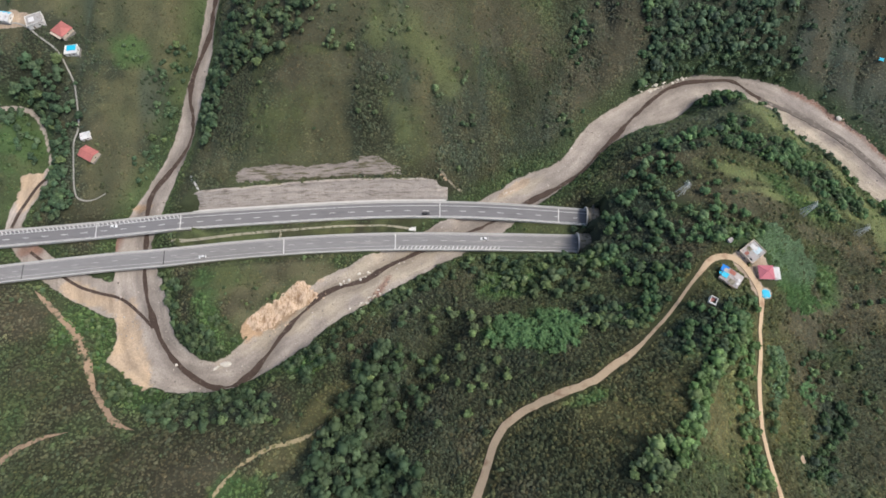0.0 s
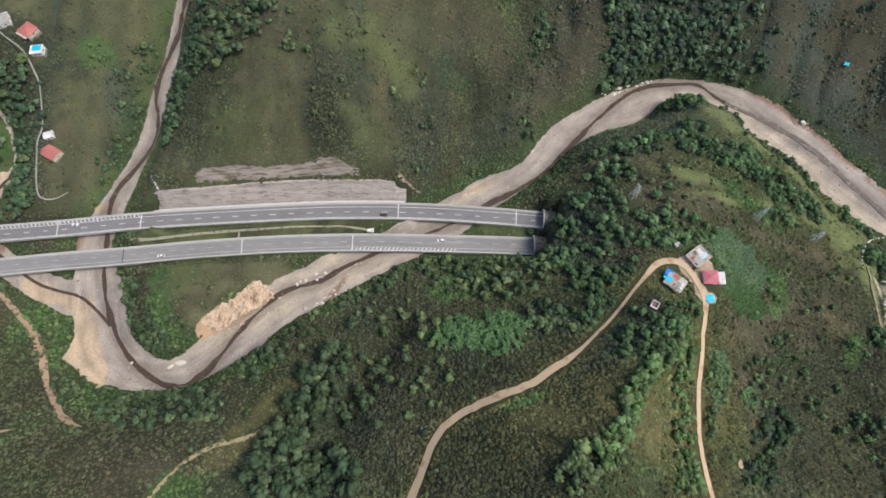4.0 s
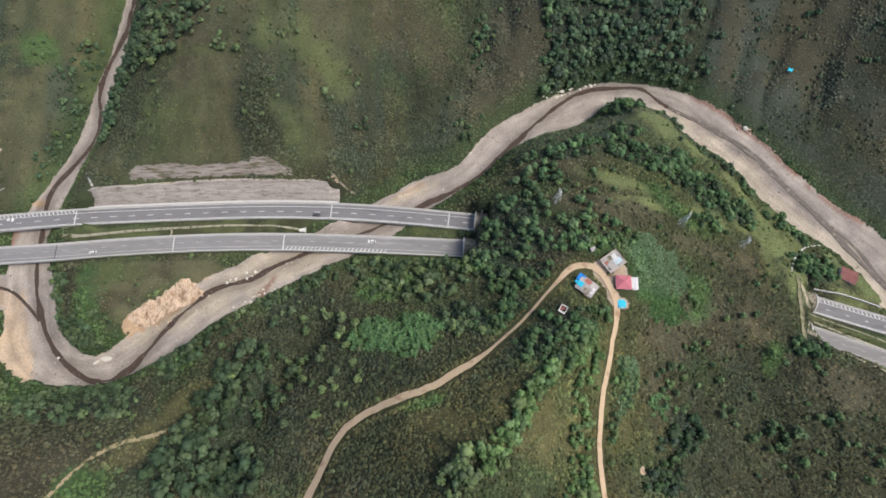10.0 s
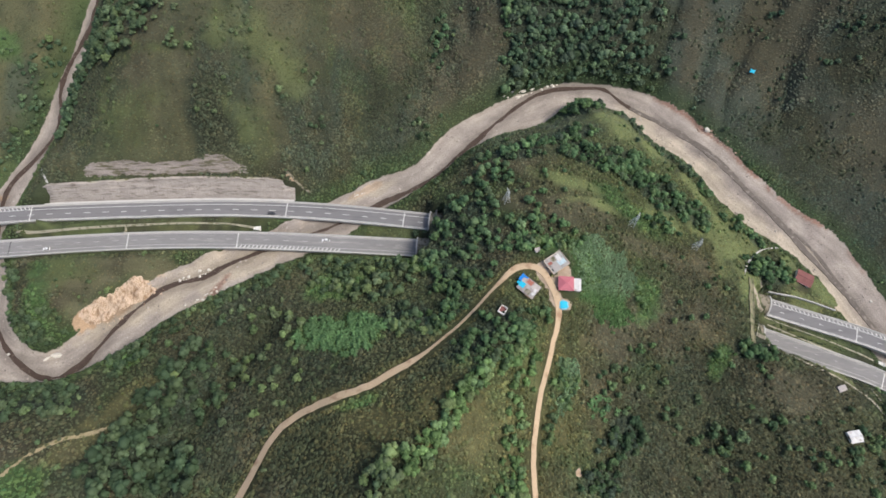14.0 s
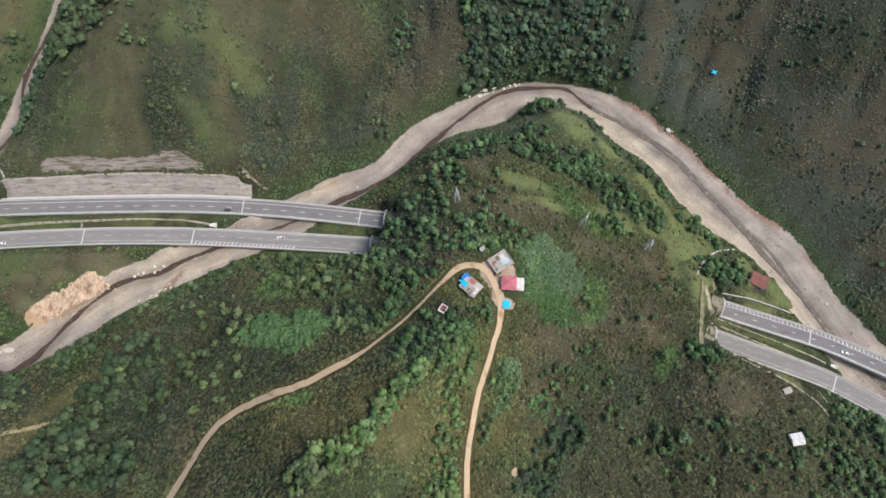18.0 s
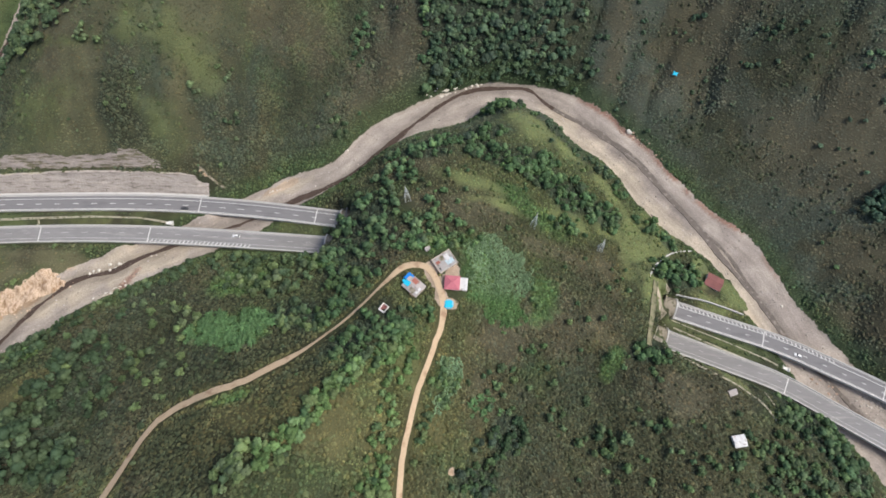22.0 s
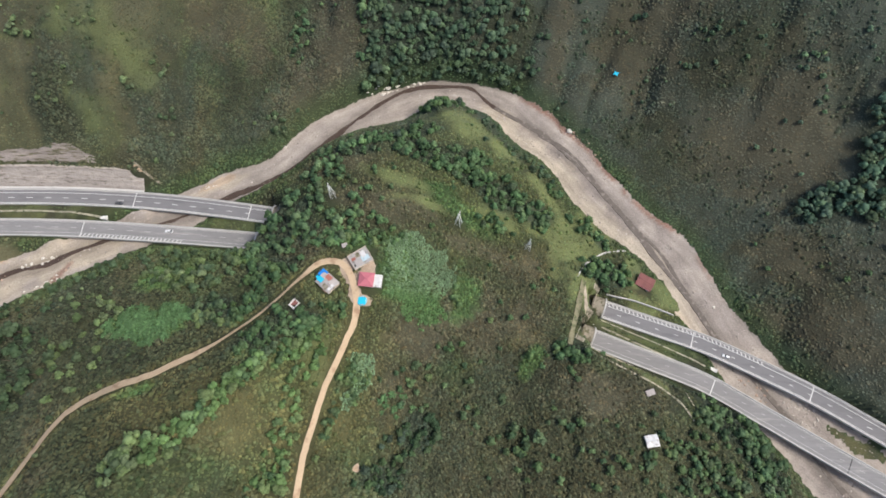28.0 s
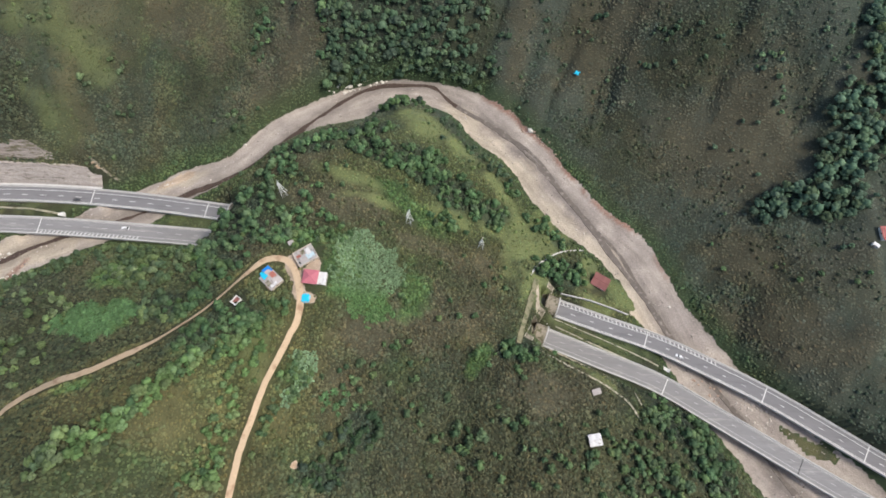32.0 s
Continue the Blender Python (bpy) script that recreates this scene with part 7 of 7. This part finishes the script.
# ---- pylons ----
def pylon(x, y, turn, height):
    t = thing("pylon", "pale steel lattice power pylon on the hillside", "pylon", pose(x, y, z_at(x, y) - 0.3, 0, 0, turn), "power pylons")
    foot, top = 1.7, 0.35
    corner = lambda k, u: Vector(((foot + (top - foot) * u) * (1 if k in (0, 3) else -1), (foot + (top - foot) * u) * (1 if k < 2 else -1), height * u))
    for k in range(4):
        bm = bmesh.new()
        rod(bm, corner(k, -0.03), corner(k, 1), 0.17, 0.13, 4)
        part("leg", bm, M_STEEL, t)
    bm = bmesh.new()
    levels = [0, 0.24, 0.46, 0.65, 0.83, 1.0]
    for u0, u1 in zip(levels[:-1], levels[1:]):
        for k in range(4):
            n = (k + 1) % 4
            rod(bm, corner(k, u0), corner(n, u1), 0.04, 0.04, 3)
            rod(bm, corner(n, u0), corner(k, u1), 0.04, 0.04, 3)
    part("bracing", bm, M_STEEL, t)
    for z, reach in ((0.99, 2.2), (0.86, 2.6), (0.73, 2.2)):
        bm = bmesh.new()
        rod(bm, (0, -reach, height * z), (0, reach, height * z), 0.1, 0.1, 4)
        for s in (-1, 1):
            rod(bm, (0, s * reach, height * z), (0, s * 0.4, height * (z + 0.05)), 0.05, 0.05, 3)
        part("cross_arm", bm, M_STEEL, t)
        for s in (-1, 1):
            bm = bmesh.new()
            rod(bm, (0, s * reach, height * z - 0.9), (0, s * reach, height * z), 0.09, 0.07, 5)
            part("insulator", bm, M_DARK, t)


for x, y, turn, hh in PYLONS:
    pylon(x, y, turn, hh)

# ---- vehicles ----
def car(x, y, key, back, paint, text, long=4.4, tall=1.45):
    line = ROADS[key]
    i = min(max(int(np.argmin(np.abs(line[:, 0] - x))), 1), len(line) - 2)
    hd = math.atan2(line[i + 1, 1] - line[i - 1, 1], line[i + 1, 0] - line[i - 1, 0]) + (math.pi if back else 0)
    t = thing("car", text, "car", pose(x, y, line[i, 2] + 0.004, 0, 0, math.degrees(hd)), "cars on the motorway")
    a, w = long / 2, 0.9
    prof = [(-a, 0.35), (-a, 0.85), (-a + 0.2, 0.95), (-a * 0.25 - 0.2, 1.0), (a * 0.32, 0.98), (a - 0.25, 0.82), (a, 0.62), (a, 0.35)]
    bm = bmesh.new()
    sides = [[bm.verts.new((px, s * w * (0.94 if pz > 0.9 else 1.0), pz)) for px, pz in prof] for s in (-1, 1)]
    n = len(prof)
    for k in range(n):
        bm.faces.new((sides[0][k], sides[0][(k + 1) % n], sides[1][(k + 1) % n], sides[1][k]))
    bm.faces.new(sides[0][::-1])
    bm.faces.new(sides[1])
    bmesh.ops.recalc_face_normals(bm, faces=bm.faces)
    bmesh.ops.bevel(bm, geom=list(bm.edges), offset=0.05, segments=1, affect="EDGES", profile=0.5)
    part("body", bm, paint, t)
    for nm, mat, x0, x1, x2, x3, z0, z1, ww in (("cabin_glass", M_GLASS, -a + 0.35, -a + 0.8, a * 0.12, a * 0.4, 0.97, tall - 0.05, 0.8), ("roof", paint, -a + 0.78, -a + 0.85, a * 0.08, a * 0.13, tall - 0.048, tall + 0.02, 0.68)):
        bm = bmesh.new()
        lo = [bm.verts.new(p) for p in ((x0, -ww, z0), (x3, -ww, z0), (x3, ww, z0), (x0, ww, z0))]
        hi = [bm.verts.new(p) for p in ((x1, -ww * 0.85, z1), (x2, -ww * 0.85, z1), (x2, ww * 0.85, z1), (x1, ww * 0.85, z1))]
        bm.faces.new(hi)
        bm.faces.new(lo[::-1])
        for k in range(4):
            bm.faces.new((lo[k], lo[(k + 1) % 4], hi[(k + 1) % 4], hi[k]))
        part(nm, bm, mat, t)
    for px in (-a + 0.8, a - 0.85):
        for s in (-1, 1):
            bm = bmesh.new()
            rod(bm, (px, s * 0.72, 0.32), (px, s * 0.92, 0.32), 0.32, 0.32, 14)
            wheel = part("wheel", bm, M_TYRE, t)
            bm = bmesh.new()
            rod(bm, (px, s * 0.90, 0.32), (px, s * 0.935, 0.32), 0.19, 0.17, 10)
            part("rim", bm, M_STEEL, wheel)
    for s in (-1, 1):
        part("headlight", block(a - 0.08, a + 0.02, s * 0.62 - 0.18, s * 0.62 + 0.18, 0.55, 0.7), M_LAMP, t)
        part("tail_light", block(-a - 0.02, -a + 0.05, s * 0.68 - 0.12, s * 0.68 + 0.12, 0.62, 0.8), M_RUST, t)


car(-149, 103.4, "sw", True, M_CARWHITE, "white saloon car driving on the viaduct")
car(-208, 123.6, "nw", False, M_CARWHITE, "white hatchback driving on the bridge", 4.1, 1.5)
car(-11, 133.0, "nw", False, M_CARGREY, "dark pick-up driving beside the cut", 5.0, 1.75)
car(26, 115.8, "sw", True, M_CARWHITE, "white van driving on the bridge", 4.9, 2.0)
car(376, 61.8, "ne", True, M_CARWHITE, "white car driving away from the tunnel")

# ---- boulders, rubble ----
def stone_mesh(seed, mat):
    gen = random.Random(seed)
    bm = bmesh.new()
    bmesh.ops.create_icosphere(bm, subdivisions=2, radius=1.0)
    cuts = [Vector((gen.uniform(-1, 1), gen.uniform(-1, 1), gen.uniform(-0.3, 1))).normalized() for _ in range(7)]
    for v in bm.verts:
        for c in cuts:
            over = v.co.dot(c) - 0.72
            if over > 0:
                v.co -= c * over
        v.co.z *= 0.65
        v.co *= 1 + gen.uniform(-0.05, 0.05)
    return shared("boulder", bm, mat)


STONES = [stone_mesh(i, M_STONE) for i in range(5)]
PALE = [stone_mesh(60 + i, M_BOULDER) for i in range(4)]
RUBBLE = [stone_mesh(20 + i, M_REDSTONE) for i in range(4)]
CLIFF = [stone_mesh(40 + i, M_CLIFF) for i in range(4)]


def boulder(x, y, s, turn, kind, text):
    ob = child("boulder", (STONES, RUBBLE, CLIFF, PALE)[kind][int(abs(x * 3 + y)) % 4], None, "", pose(x, y, float(lie(x, y)) + 0.12 * s[2], 0, 0, turn) @ Matrix.Diagonal((*s, 1)))
    tagged(ob, text, "boulder", "boulders in the river bed")


for x, y, s, turn in ((-127.5, 38.6, (3.6, 1.7, 1.9), 5), (-132.6, 36.4, (2.4, 0.8, 1.2), 40), (-156, 38.2, (1.1, 0.9, 0.9), 0), (153, 236.8, (2.4, 1.5, 2.0), 20), (88, 184, (1.1, 0.8, 0.9), 0), (284, 213, (2.6, 1.8, 2.0), -30), (374.7, 93.3, (1.1, 0.9, 0.9), 10)):
    boulder(x, y, s, turn, 3, "pale boulder lying on the gravel beside the stream")
gen = random.Random(12)
for cx, cy, a, b, turn, n, kind, size in ((290, 207, 26, 3.5, -38, 46, 1, 1.0), (425, 32, 15, 6, -32, 50, 0, 1.1), (395, 44, 12, 5, -30, 24, 1, 0.9), (440, -2, 16, 10, -40, 40, 0, 0.9), (158, 238, 22, 2.4, 20, 46, 3, 1.4), (-195, 95, 10, 20, 10, 24, 0, 0.7), (-35, 96, 22, 3, 22, 30, 0, 0.8), (-88, 69, 22, 2.5, 38, 26, 2, 0.9), (-40, 83, 15, 1.4, 52, 40, 1, 1.1), (-43, 80, 13, 1.0, 52, 24, 3, 0.8), (-57, 90, 16, 2.2, 22, 34, 3, 1.2), (-46, 77, 16, 1.6, 28, 24, 3, 1.0), (40, 150, 12, 2, 25, 14, 3, 0.8), (230, 222, 14, 5, -20, 20, 0, 0.7)):
    for _ in range(int(n * 0.68)):
        r, w = math.sqrt(gen.random()), gen.uniform(0, 6.28)
        u, v = a * r * math.cos(w), b * r * math.sin(w)
        c, s = math.cos(radians(turn)), math.sin(radians(turn))
        z = size * gen.uniform(0.3, 1.0) ** 1.5
        boulder(cx + u * c - v * s, cy + u * s + v * c, (z * gen.uniform(0.8, 1.3), z, z * gen.uniform(0.6, 1)), gen.uniform(0, 360), kind, ("grey stone lying on the gravel", "reddish rubble block at the foot of the bank", "tan block of the crumbling river cliff", "pale boulder lying on the gravel beside the stream")[kind])
# cobbles and gravel over the bed
N = 26000
qx, qy = rng.uniform(-220, 480, N), rng.uniform(-20, 300, N)
keep = river_edge(qx, qy) < 0.5
d, _ = nearest_on(qx, qy, water_line)
keep &= (d > 3.0) & (fractal(qx, qy, 18, 3, 91) > 0.42)
qx, qy = qx[keep], qy[keep]
qr = 0.14 + 0.62 * rng.random(len(qx)) ** 3.5
grey = np.array([[0.36, 0.315, 0.28]]) * rng.uniform(0.65, 1.35, (len(qx), 1))
carpet(qx, qy, qr, qr * 0.7, grey, "cobbles", M_SCRUB, "loose grey cobbles strewn over the river bed", "cobbles", 0.25)
# white drain headwall in the median
t = thing("drain_headwall", "white concrete drain headwall at the end of the median", "headwall", pose(-19.5, 123.2, z_at(-19.5, 123.2), 0, 0, -5))
part("slab", block(-2.2, 2.2, -1.2, 1.2, -1.5, 0.5, 0.06), M_WHITE, t)
part("upstand", block(1.7, 2.2, -1.4, 1.4, 0.5, 1.2), M_WHITE, t)
t = thing("drain_headwall", "white concrete drain headwall beside the bridge abutment", "headwall", pose(368, 53.5, z_at(368, 53.5), 0, 0, -25))
part("slab", block(-2.0, 2.0, -1.0, 1.0, -1.5, 0.5, 0.06), M_WHITE, t)
part("upstand", block(1.5, 2.0, -1.2, 1.2, 0.5, 1.1), M_WHITE, t)
